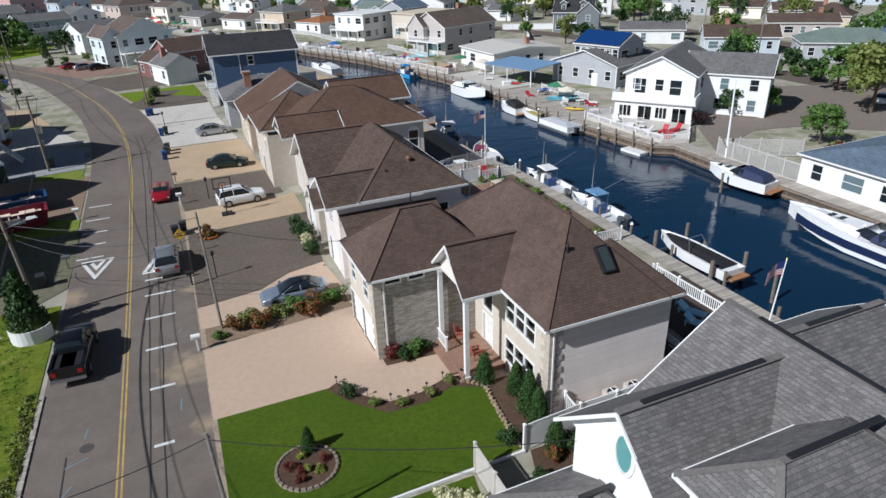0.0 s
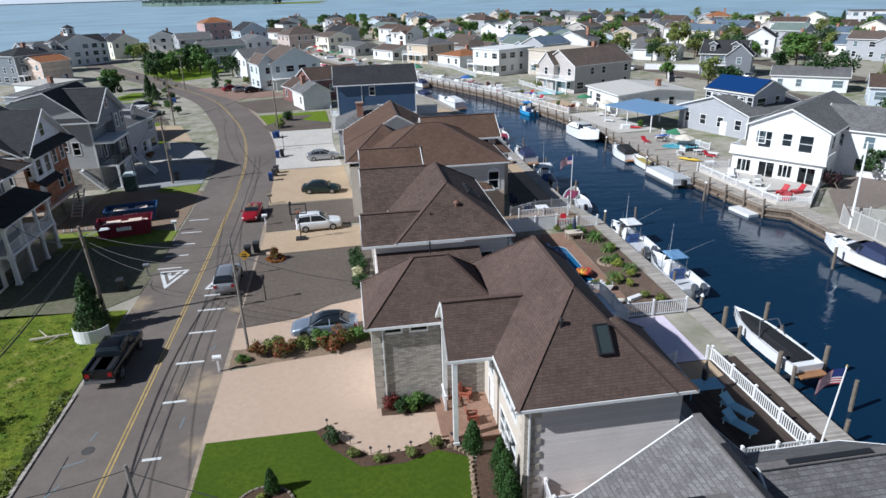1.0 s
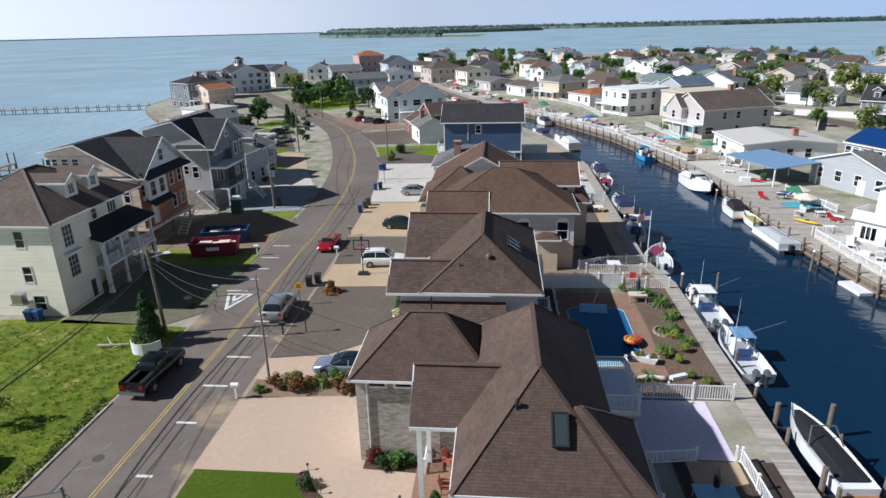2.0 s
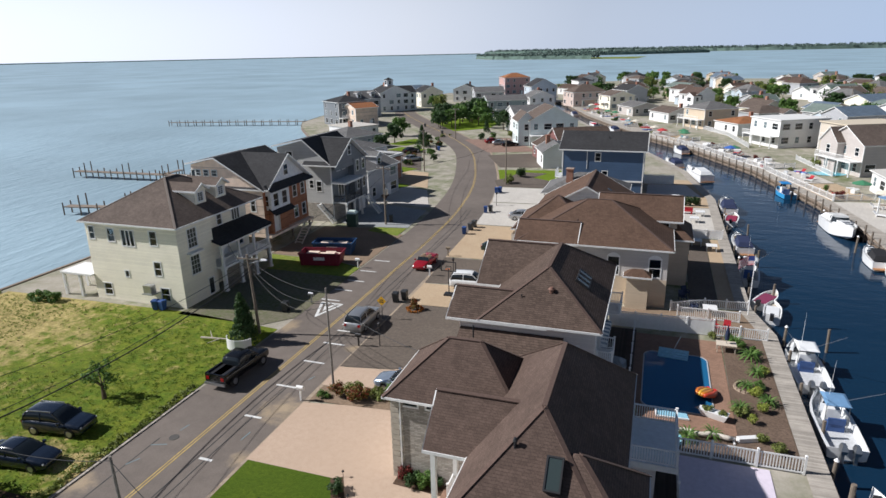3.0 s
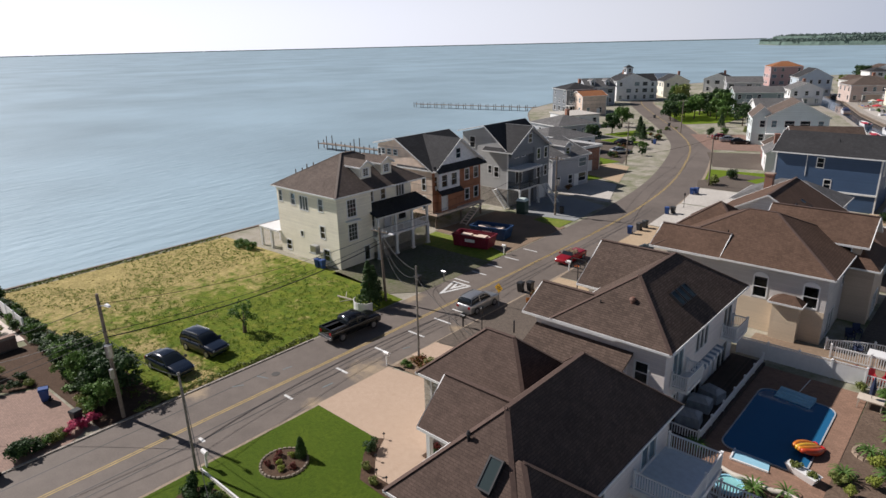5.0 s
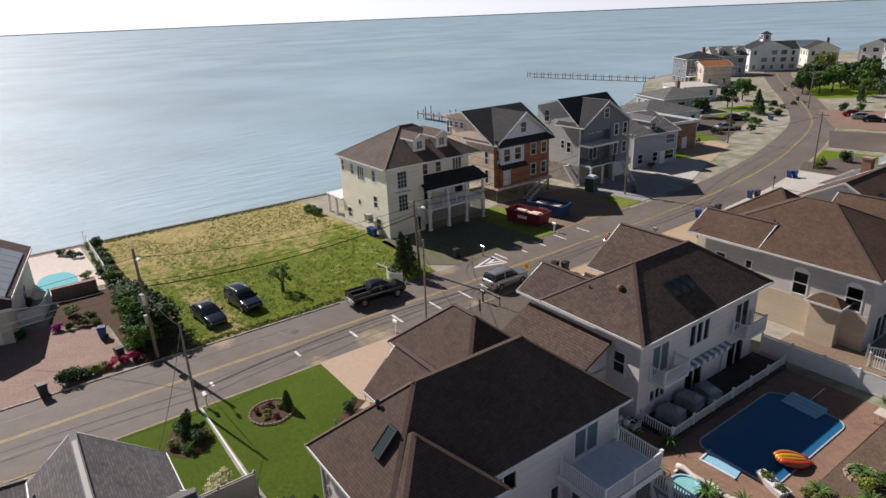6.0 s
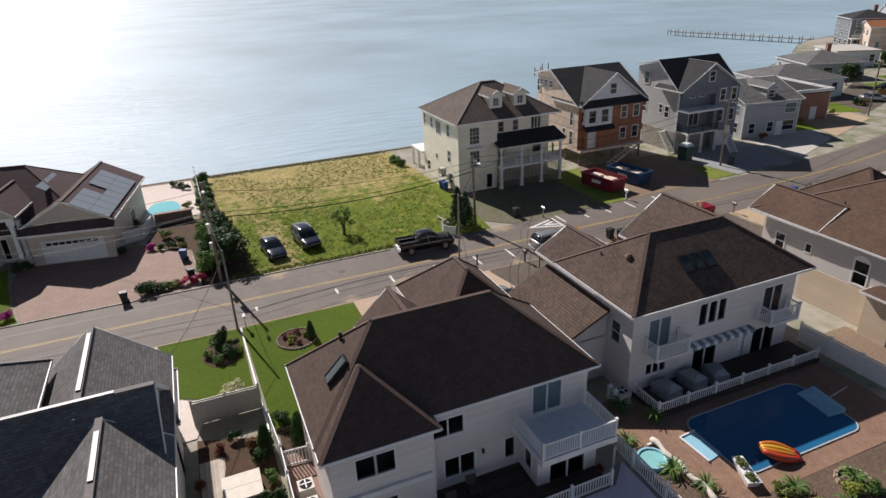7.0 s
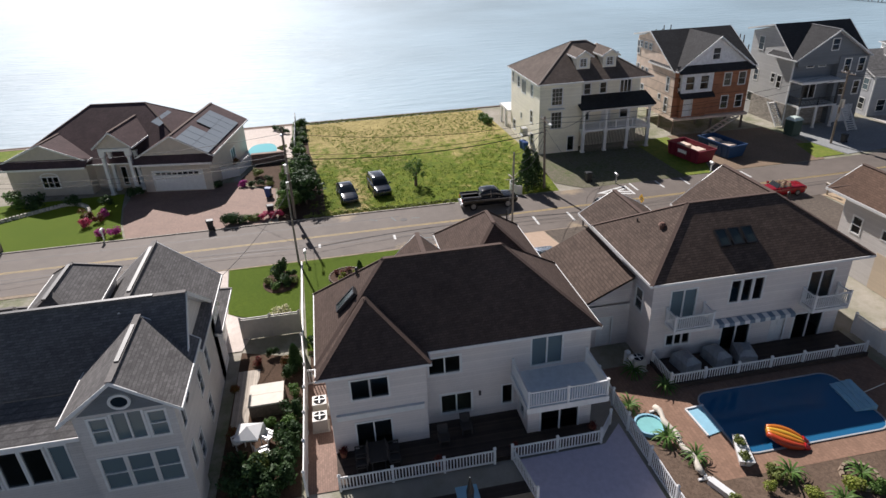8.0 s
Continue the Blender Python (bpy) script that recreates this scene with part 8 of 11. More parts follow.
    part("deck", dk, COCKPIT if kind in ("centre", "cuddy") else GEL if kind != "skiff" else plain("tan_deck", (0.45, 0.4, 0.33), 0.7), t)
    if kind in ("centre", "cuddy"):
        part("console", Geo().loft([[(-0.2, -0.5, 0.4), (0.8, -0.5, 0.4), (0.8, 0.5, 0.4), (-0.2, 0.5, 0.4)], [(-0.1, -0.42, 1.6), (0.45, -0.42, 1.6), (0.45, 0.42, 1.6), (-0.1, 0.42, 1.6)]]), GEL, t)
        part("seat", Geo().loft([[(-1.0, -0.55, 0.35), (-0.45, -0.55, 0.35), (-0.45, 0.55, 0.35), (-1.0, 0.55, 0.35)], [(-1.0, -0.55, 0.95), (-0.45, -0.55, 0.95), (-0.45, 0.55, 0.95), (-1.0, 0.55, 0.95)]]).box(-1.06, -0.94, -0.55, 0.55, 0.95, 1.4), SEATBLUE, t)
        part("bow_cushion", Geo().prism([(1.3, -B * 0.3), (L * 0.33, -B * 0.12), (L * 0.33, B * 0.12), (1.3, B * 0.3)], 0.42, 0.62), SEATPALE, t) if kind == "centre" else None
        top = part("hard_top" if kind == "cuddy" else "bimini_top", Geo().loft([[(-0.95, -0.8, 2.3), (0.85, -0.8, 2.38), (0.85, 0.8, 2.38), (-0.95, 0.8, 2.3)], [(-0.95, -0.8, 2.35), (0.85, -0.8, 2.43), (0.85, 0.8, 2.43), (-0.95, 0.8, 2.35)], [(-0.7, -0.6, 2.44), (0.6, -0.6, 2.52), (0.6, 0.6, 2.52), (-0.7, 0.6, 2.44)]]), GEL if kind == "cuddy" else canvas, t, "" if kind == "cuddy" else "blue canvas top")
        for sx in (-0.85, 0.7):
            for sy in (-0.72, 0.72):
                part("top_leg", Geo().tube((sx, sy, 0.5), (sx, sy, 2.45), 0.03, 0.03, 6), METAL, top)
        part("windscreen", Geo().bar((0.85, 0, 1.5), (0.5, 0, 2.1), 1.0, 0.03), DARKGLASS, t)
        for sy in (-0.8, 0.8):
            part("outrigger", Geo().tube((0, sy, 2.4), (-2.2, sy * 2.6, 4.4), 0.025, 0.012, 5), METAL, t)
        part("antenna", Geo().tube((0.4, 0.3, 2.5), (0.3, 0.3, 5.2), 0.02, 0.008, 5), WHITE, t)
        for sy in ((-0.4, 0.4) if L > 7.5 else (0,)):
            part("outboard", Geo().loft([[(-L / 2 - 0.6, sy - 0.16, 0.75), (-L / 2 - 0.1, sy - 0.16, 0.75), (-L / 2 - 0.1, sy + 0.16, 0.75), (-L / 2 - 0.6, sy + 0.16, 0.75)], [(-L / 2 - 0.72, sy - 0.21, 1.05), (-L / 2 - 0.06, sy - 0.21, 1.05), (-L / 2 - 0.06, sy + 0.21, 1.05), (-L / 2 - 0.72, sy + 0.21, 1.05)], [(-L / 2 - 0.55, sy - 0.12, 1.42), (-L / 2 - 0.12, sy - 0.12, 1.36), (-L / 2 - 0.12, sy + 0.12, 1.36), (-L / 2 - 0.55, sy + 0.12, 1.42)]]).box(-L / 2 - 0.5, -L / 2 - 0.2, sy - 0.1, sy + 0.1, -0.5, 0.75), METAL if L > 7.5 else BLACK, t)
        if kind == "cuddy":
            part("cabin", Geo().loft([[(0.5, -B * 0.4, 0.75), (L * 0.2, -B * 0.36, 0.85), (L * 0.43, -0.2, 1.1), (L * 0.43, 0.2, 1.1), (L * 0.2, B * 0.36, 0.85), (0.5, B * 0.4, 0.75)], [(0.6, -B * 0.32, 1.5), (L * 0.18, -B * 0.26, 1.42), (L * 0.36, -0.12, 1.28), (L * 0.36, 0.12, 1.28), (L * 0.18, B * 0.26, 1.42), (0.6, B * 0.32, 1.5)]]), GEL, t)
            part("cabin_window", Geo().box(1.0, 2.0, -B * 0.365, B * 0.365, 1.06, 1.22), DARKGLASS, t)
            part("wheelhouse_glass", Geo().loft([[(0.45, -0.85, 1.5), (1.15, -0.6, 1.45), (1.15, 0.6, 1.45), (0.45, 0.85, 1.5)], [(0.2, -0.75, 2.3), (0.6, -0.55, 2.3), (0.6, 0.55, 2.3), (0.2, 0.75, 2.3)]], caps=False), DARKGLASS, t)
            part("deck_hatch", Geo().box(2.0, 2.5, -0.25, 0.25, 1.33, 1.4), DARKGLASS, t)
    if kind in ("sport", "cruiser"):
        f = free
        part("foredeck", Geo().loft([[(0.2, -B * 0.38, f * 1.02), (L * 0.42, -0.25, f * 1.3), (L * 0.42, 0.25, f * 1.3), (0.2, B * 0.38, f * 1.02)], [(0.3, -B * 0.26, f * 1.42), (L * 0.34, -0.15, f * 1.42), (L * 0.34, 0.15, f * 1.42), (0.3, B * 0.26, f * 1.42)]]), GEL, t)
        part("windscreen", Geo().loft([[(-L * 0.1, -B * 0.4, f * 1.1), (0.9, -B * 0.28, f * 1.25), (0.9, B * 0.28, f * 1.25), (-L * 0.1, B * 0.4, f * 1.1)], [(-L * 0.12, -B * 0.34, f * 1.1 + 0.75), (0.1, -B * 0.24, f * 1.1 + 0.75), (0.1, B * 0.24, f * 1.1 + 0.75), (-L * 0.12, B * 0.34, f * 1.1 + 0.75)]], caps=False), DARKGLASS, t)
        part("canvas_cover", Geo().loft([[(-L * 0.46, -B * 0.42, f * 1.05), (-L * 0.05, -B * 0.4, f * 1.15), (-L * 0.05, B * 0.4, f * 1.15), (-L * 0.46, B * 0.42, f * 1.05)], [(-L * 0.4, -B * 0.3, f * 1.1 + 0.5), (-L * 0.08, -B * 0.3, f * 1.1 + 0.85), (-L * 0.08, B * 0.3, f * 1.1 + 0.85), (-L * 0.4, B * 0.3, f * 1.1 + 0.5)]]), canvas, t, "fitted canvas cover")
        for i in range(2):
            part("porthole", Geo().box(L * 0.16 + i * 0.9, L * 0.16 + i * 0.9 + 0.45, -0.45, 0.45, f * 1.42, f * 1.44), DARKGLASS, t)
        part("bow_rail", Geo().tube((L * 0.1, -B * 0.36, f * 1.7), (L * 0.47, -0.1, f * 1.85), 0.025, 0.025, 5).tube((L * 0.1, B * 0.36, f * 1.7), (L * 0.47, 0.1, f * 1.85), 0.025, 0.025, 5), METAL, t)
        part("swim_platform", Geo().box(-L / 2 - 0.7, -L / 2, -B * 0.42, B * 0.42, 0.25, 0.35), TEAK, t)
    if kind == "cruiser" and canvas is NAVYCANVAS:
        part("stripe", Geo().loft([[(a, -w * 1.005, s * 0.35), (a, -w * 1.005, s * 0.75)] for a, w, s, k, c in hr[:7]], closed=False, caps=False).loft([[(a, w * 1.005, s * 0.75), (a, w * 1.005, s * 0.35)] for a, w, s, k, c in hr[:7]], closed=False, caps=False), NAVYGEL, t, "navy hull band")
        part("radar_arch", Geo().bar((-L * 0.2, -B * 0.42, free * 1.1), (-L * 0.24, -B * 0.38, free + 1.7), 0.3, 0.2).bar((-L * 0.2, B * 0.42, free * 1.1), (-L * 0.24, B * 0.38, free + 1.7), 0.3, 0.2).bar((-L * 0.24, -B * 0.4, free + 1.7), (-L * 0.24, B * 0.4, free + 1.7), 0.3, 0.2), GEL, t)
    if kind == "bowrider":
        part("tonneau", Geo().loft([[(-L * 0.42, -B * 0.4, free * 1.02), (L * 0.2, -B * 0.38, free * 1.1), (L * 0.42, -0.2, free * 1.3), (L * 0.42, 0.2, free * 1.3), (L * 0.2, B * 0.38, free * 1.1), (-L * 0.42, B * 0.4, free * 1.02)], [(-L * 0.36, -B * 0.15, free * 1.2), (L * 0.1, -B * 0.15, free * 1.35), (L * 0.3, -0.1, free * 1.36), (L * 0.3, 0.1, free * 1.36), (L * 0.1, B * 0.15, free * 1.35), (-L * 0.36, B * 0.15, free * 1.2)]]), canvas, t, "fitted black cover")
        part("swim_platform", Geo().box(-L / 2 - 0.6, -L / 2, -B * 0.42, B * 0.42, 0.3, 0.4), TEAK, t)
        part("tower", Geo().tube((-0.3, -B * 0.45, free), (0.3, -B * 0.3, free + 1.1), 0.04, 0.04, 6).tube((-0.3, B * 0.45, free), (0.3, B * 0.3, free + 1.1), 0.04, 0.04, 6).tube((0.3, -B * 0.3, free + 1.1), (0.3, B * 0.3, free + 1.1), 0.04, 0.04, 6), METAL, t)
    if kind == "skiff":
        part("cover", Geo().box(-L * 0.4, L * 0.2, -B * 0.36, B * 0.36, 0.6, 0.92), canvas, t)
        part("outboard", Geo().box(-L / 2 - 0.5, -L / 2, -0.18, 0.18, 0.6, 1.2), BLACK, t)
    return t


boat("cuddy", 8.0, 2.8, 36.95, 55.2, 92, "white fishing boat with hard top moored at the dock")
boat("centre", 7.6, 2.7, 37.2, 46.6, 92, "white fishing boat with blue canvas top moored at the dock")
lift = thing("boat_lift", "grey timber boat lift beside the dock", "boat lift")
for y in (30.4, 36.6):
    part("beam", Geo().bar((35.9, y, -0.75), (39.4, y, -0.75), 0.16, 0.22), METAL, lift)
    for xx in (35.95, 39.3):
        part("lift_pile", Geo().tube((xx, y, -2.6), (xx, y, 1.2), 0.17, 0.15, 9), PILE, lift)
boat("bowrider", 7.6, 2.3, 37.3, 33.4, 93, "white speedboat with black cover and teak stern on a lift", -0.35, plain("black_canvas", (0.012, 0.012, 0.014), 0.8))
boat("centre", 6.0, 2.3, 35.3, 78.0, 84, "small white centre-console boat moored at the dock", canvas=GEL)
boat("skiff", 4.2, 1.8, 36.2, 70.0, 60, "small white skiff moored at the dock", canvas=plain("maroon_cover", (0.2, 0.03, 0.08), 0.8))
boat("skiff", 4.0, 1.7, 36.2, 66.6, 80, "small white dinghy moored at the dock", canvas=GEL)
boat("sport", 6.4, 2.4, 35.6, 90.0, 95, "white runabout with navy cover moored at the dock", canvas=NAVYCANVAS)
boat("sport", 7.4, 2.7, 35.7, 112.0, 92, "grey-white cruiser with navy cover moored at the dock", canvas=NAVYCANVAS)
boat("skiff", 5.0, 2.0, 35.8, 104.0, 80, "maroon covered skiff moored at the dock", canvas=plain("wine_cover", (0.25, 0.02, 0.06), 0.8))
boat("cruiser", 9.5, 3.2, 32.2, 139.0, 112, "white cabin cruiser moored at the dock", canvas=GEL)
boat("sport", 7.0, 2.6, 27.6, 153.0, 115, "white motorboat with dark cover moored at the dock", canvas=NAVYCANVAS)
boat("sport", 7.2, 2.6, 54.6, 45.5, 100, "white runabout with navy cover on a lift", -0.7, NAVYCANVAS)
boat("cruiser", 15.0, 4.2, 52.3, 29.5, 94, "large white motor yacht with navy cover and hull band", canvas=NAVYCANVAS, hullmat=GEL)
boat("pontoon", 7.4, 2.6, 51.0, 74.5, 94, "grey pontoon boat moored at the far dock")
boat("skiff", 5.2, 1.6, 51.3, 82.6, 92, "yellow-decked kayak skiff at the far dock", canvas=plain("yellow_hull", (0.4, 0.33, 0.1), 0.6))
boat("sport", 6.2, 2.4, 50.6, 88.0, 92, "white runabout with black cover at the far dock", canvas=plain("black_cover", (0.015, 0.015, 0.017), 0.8))
boat("cruiser", 9.8, 3.4, 49.9, 101.5, -86, "white express cruiser moored at the far dock", canvas=GEL)
boat("centre", 6.2, 2.4, 46.4, 126.0, 102, "white boat with blue canvas at the far dock", canvas=plain("bright_blue_canvas", (0.02, 0.2, 0.5), 0.7), hullmat=Mat("blue_gelcoat", (0.05, 0.3, 0.6), 0.2).mat)
for i, (x, y, yaw, k) in enumerate(((29.6, 173, 114, "sport"), (10, 214, 115, "sport"), (2, 230, 118, "skiff"), (-9, 262, 112, "sport"), (8, 206, 112, "skiff"))):
    boat(k, 6.5, 2.4, x, y, yaw, "white motorboat moored along the far canal" if k != "skiff" else "red skiff moored along the far canal", canvas=NAVYCANVAS if k != "skiff" else plain("red_cover", (0.45, 0.02, 0.05), 0.7))
solo("dock_float", Geo().box(-0.7, 0.7, -1.6, 1.6, 0, 0.35), GEL, "white floating dock box below the white deck", "float", pose(53.4, 61.0, -1.3, 0, 0, 8))
mast = thing("ship_mast", "tall grey mast with rigging at the far dock", "mast", pose(58.2, 51.0, 0))
part("pole", Geo().tube((0, 0, 0), (0.9, 1.2, 8.6), 0.13, 0.08, 8), GEL, mast)
part("boom", Geo().tube((0.1, 0.1, 1.2), (-1.5, 1.5, 4.6), 0.07, 0.05, 6), TIMBER, mast)


# ---------------------------------------------------------------- fences
PICKETS = {}


def picket_fence(pts, h=1.15, label="white vinyl picket fence with square posts", gap=0.17, solid=False, step=2.4, z=0.0, mat=WHITE, far=False):
    f = thing("fence", label, "fence", pose(0, 0, z), "fences")
    for a, b in zip(pts, pts[1:]):
        a, b = Vector(a), Vector(b)
        L = (b - a).length
        yaw = math.degrees(math.atan2((b - a).y, (b - a).x))
        n = max(1, round(L / step))
        for i in range(n + 1):
            p = a.lerp(b, i / n)
            spot = (round(p.x, 1), round(p.y, 1), round(z, 1))
            if spot in STOOD:
                continue
            STOOD.add(spot)
            part("post", fence_post(h, mat), None, f, at=pose(p.x, p.y, 0, 0, 0, yaw))
        for zz in ((0.12, h - 0.08) if not solid else (0.08, h)):
            part("rail", Geo().bar((*a, zz), (*b, zz), 0.05, 0.1), mat, f)
        if solid:
            for i in range(n):
                p, q = a.lerp(b, i / n), a.lerp(b, (i + 1) / n)
                part("panel", Geo().bar((*p, h / 2), (*q, h / 2), 0.03, h - 0.2), mat, f)
        else:
            k = int(L / gap)
            key = (round(h, 2), mat.name)
            if key not in PICKETS:
                PICKETS[key] = Geo().box(-0.035, 0.035, -0.015, 0.015, 0.06, h - 0.02).mesh("picket", mat)
            if far:
                g = Geo()
                for i in range(1, k):
                    p = a.lerp(b, i / k)
                    g.box(p.x - 0.03, p.x + 0.03, p.y - 0.03, p.y + 0.03, 0.06, h - 0.02)
                tagged(part("picket_row", g, mat, f), kind="stuff")
            else:
                for i in range(1, k):
                    p = a.lerp(b, i / k)
                    part("picket", PICKETS[key], None, f, at=pose(p.x, p.y, 0, 0, 0, yaw))
    return f


def fence_post(h, mat):
    key = ("post", round(h, 2), mat.name)
    if key not in PICKETS:
        PICKETS[key] = Geo().box(-0.065, 0.065, -0.065, 0.065, 0, h + 0.1).loft([[(-0.09, -0.09, h + 0.1), (0.09, -0.09, h + 0.1), (0.09, 0.09, h + 0.1), (-0.09, 0.09, h + 0.1)], [(-0.01, -0.01, h + 0.2), (0.01, -0.01, h + 0.2), (0.01, 0.01, h + 0.2), (-0.01, 0.01, h + 0.2)]]).mesh("post", mat)
    return PICKETS[key]


picket_fence([(26.7, 22.4), (26.7, 30.6)], 1.0, z=0.0)
picket_fence([(26.62, 31.6), (26.55, 36.7), (25.3, 37.8)], 0.95)
picket_fence([(26.6, 31.6), (29.6, 32.0)], 0.95)
picket_fence([(19.6, 38.7), (26.0, 38.55), (33.9, 38.5)], 1.2, "white vinyl picket fence between pool and mauve terrace")
picket_fence([(20.9, 42.7), (23.2, 42.7), (23.2, 56.3)], 1.0, "white vinyl picket fence round the rear terrace")
picket_fence([(20.9, 57.4), (30.0, 57.6)], 1.5, "white vinyl panel fence behind the pool", solid=True)
picket_fence([(30.0, 57.6), (34.4, 57.6)], 1.1)
picket_fence([(32.4, 23.0), (32.2, 32.0), (31.9, 32.1)], 1.0, "white vinyl picket fence along the dock")
picket_fence([(28.4, 22.8), (32.4, 22.8)], 1.0)
picket_fence([(27.0, 61.2), (32.5, 61.2)], 1.1)
picket_fence([(26.4, 62.5), (29.6, 64.0), (33.6, 64.4)], 1.0)
solo("lawn_edging", Geo().bar((0.5, 20.2, 0.08), (14.2, 20.4, 0.08), 0.1, 0.16), WHITE, "low white edging strip between two lawns", "edging", kind="structure")
picket_fence([(11.4, 16.2), (11.4, 20.3)], 1.75, "pale vinyl privacy fence with gate", solid=True, mat=plain("pale_taupe_vinyl", (0.5, 0.47, 0.43), 0.5))
picket_fence([(14.2, 20.5), (17.6, 20.7), (26.6, 20.7)], 1.6, "white vinyl privacy fence along the side yard", solid=True)
picket_fence([(17.6, 20.7), (17.7, 22.2)], 1.2, "white vinyl gate panel beside the house")
picket_fence([(-45.6, 19.0), (-31.0, 19.2)], 1.7, "white vinyl privacy fence beside the patio", solid=True)
picket_fence([(-23.4, 9.6), (-24.6, 12.6), (-28.2, 13.6)], 1.4, "white vinyl panel fence beside the drive", solid=True)
picket_fence([(56.0, 59.2), (59.0, 57.8), (64.0, 63.0)], 1.2, "white railing round the raised waterfront deck", 0.2, far=True)
picket_fence([(56.0, 59.2), (55.4, 66.0), (55.0, 73.5)], 1.1, "white railing along the waterfront deck", 0.2, far=True)
picket_fence([(58.6, 30.0), (58.2, 41.0)], 1.2, "white picket fence along the far dock", 0.2, far=True)
picket_fence([(58.4, 41.2), (58.4, 52.5), (66, 47.5)], 2.0, "weathered pale stockade fence at the far dock", 0.13, mat=plain("pale_grey_boards", (0.5, 0.49, 0.46), 0.8), far=True)
picket_fence([(62.5, 84.0), (60.5, 95.0)], 1.0, far=True)
picket_fence([(46, 176), (43, 200), (36, 218)], 1.2, far=True)
picket_fence([(57, 140), (54, 160)], 1.0, far=True)
for p in ([(84, 82), (100, 92), (118, 92)], [(78, 108), (100, 128)], [(96, 176), (120, 160)], [(90, 150), (104, 178)]):
    picket_fence(p, 1.6, "white vinyl privacy fence in the far street", solid=True, step=3.0)
picket_fence([(27.2, 89.3), (33.2, 89.5)], 1.2, "white vinyl panel fence behind the low house", solid=True)

for a, b in zip(FAR_BANK[6:9], FAR_BANK[7:10]):
    picket_fence([(a[0] + 2.4, a[1] + 0.4), (b[0] + 2.4, b[1] - 1.5)], 1.1, "white picket fence along the far dock", 0.25, far=True)
# ---------------------------------------------------------------- pool and garden furniture of the rear terraces
PALEBLUE = plain("pale_blue_vinyl", (0.3, 0.55, 0.68), 0.4)
pool = thing("swimming_pool", "dark blue rectangular pool with pale coping", "pool", pose(0, 0, 0))
P = arc(28.3, 44.5, 0.9, -90, 0, 6) + arc(28.3, 52.0, 0.9, 0, 90, 6) + arc(25.1, 52.0, 0.9, 90, 180, 6) + arc(25.1, 44.5, 0.9, 180, 270, 6)
part("water", Geo().prism(P, -0.02, 0.05), water("pool_water", (0.02, 0.125, 0.26), ((1.5, 1, 0.12, 0.05),), 0.03), pool)
part("coping", Geo().loop([(x, y, 0.045) for x, y in P], 0.09, 0.07), plain("grey_coping", (0.42, 0.43, 0.44), 0.6), pool)
part("corner_seat", Geo().prism([(25.3, 42.5), (27.5, 42.6), (27.3, 43.7), (25.2, 43.7)], 0.0, 0.075), PALEBLUE, pool, "pale moulded corner seat")
part("seat_rim", Geo().bar((25.3, 42.5, 0.1), (27.5, 42.6, 0.1), 0.1, 0.1).bar((25.3, 42.5, 0.1), (25.2, 43.7, 0.1), 0.1, 0.1), WHITE, pool)
sm = thing("pool_steps", "pale blue moulded steps at the pool end", "pool steps", pose(26.6, 53.1, 0.03, 0, 0, -6))
for i in range(4):
    part("step", Geo().box(-1.2, 1.2, -0.25 - 0.32 * i, 0.07 - 0.32 * i, 0, 0.32 - 0.07 * i), PALEBLUE, sm)
part("handrail", Geo().tube((0, 0.1, 0.3), (0.4, 0.8, 1.2), 0.03, 0.03, 6), METAL, sm)
raft = thing("inflatable_raft", "orange and yellow striped inflatable tube propped at the pool", "inflatable", pose(28.75, 46.3, 0.12, 0, 14, 62))
raft.scale = (0.84, 0.84, 0.84)
for i, c in enumerate(((0.5, 0.06, 0.02), (0.62, 0.22, 0.02), (0.7, 0.4, 0.04), (0.62, 0.18, 0.02))):
    yy = -0.62 + i * 0.41
    rr = []
    for k in range(9):
        u = k / 8
        rad = 0.27 * math.sin(math.pi * (0.12 + 0.76 * u)) ** 0.5
        rr.append([(-1.2 + 2.4 * u, yy * (0.55 + 0.45 * math.sin(math.pi * u)) + rad * math.cos(a * math.pi / 5), 0.3 + rad * math.sin(a * math.pi / 5)) for a in range(10)])
    part("tube", Geo().loft(rr), plain("inflatable_%s" % "abcd"[i], c, 0.35), raft, smooth=True)
part("nose", Geo().tube((1.1, -0.3, 0.3), (1.5, -0.3, 0.3), 0.28, 0.1, 10).tube((1.1, 0.3, 0.3), (1.5, 0.3, 0.3), 0.28, 0.1, 10), plain("red_inflatable", (0.5, 0.02, 0.03), 0.35), raft)
pl = thing("planter_boat", "white boat-shaped planter with spiky plants", "planter", pose(29.2, 43.5, 0.02, 0, 0, -20))
part("trough", Geo().loft([[(-0.8, -0.2, 0), (0.7, -0.25, 0), (0.7, 0.25, 0), (-0.8, 0.2, 0)], [(-1.1, -0.3, 0.5), (0.9, -0.4, 0.5), (0.9, 0.4, 0.5), (-1.1, 0.3, 0.5)]]), WHITE, pl)
for x, y in ((28.7, 43.65), (29.7, 43.3)):
    shrub(x, y, 0.7, 0.7, L_OLIVE, "spiky potted plant in a white planter", z=0.28)


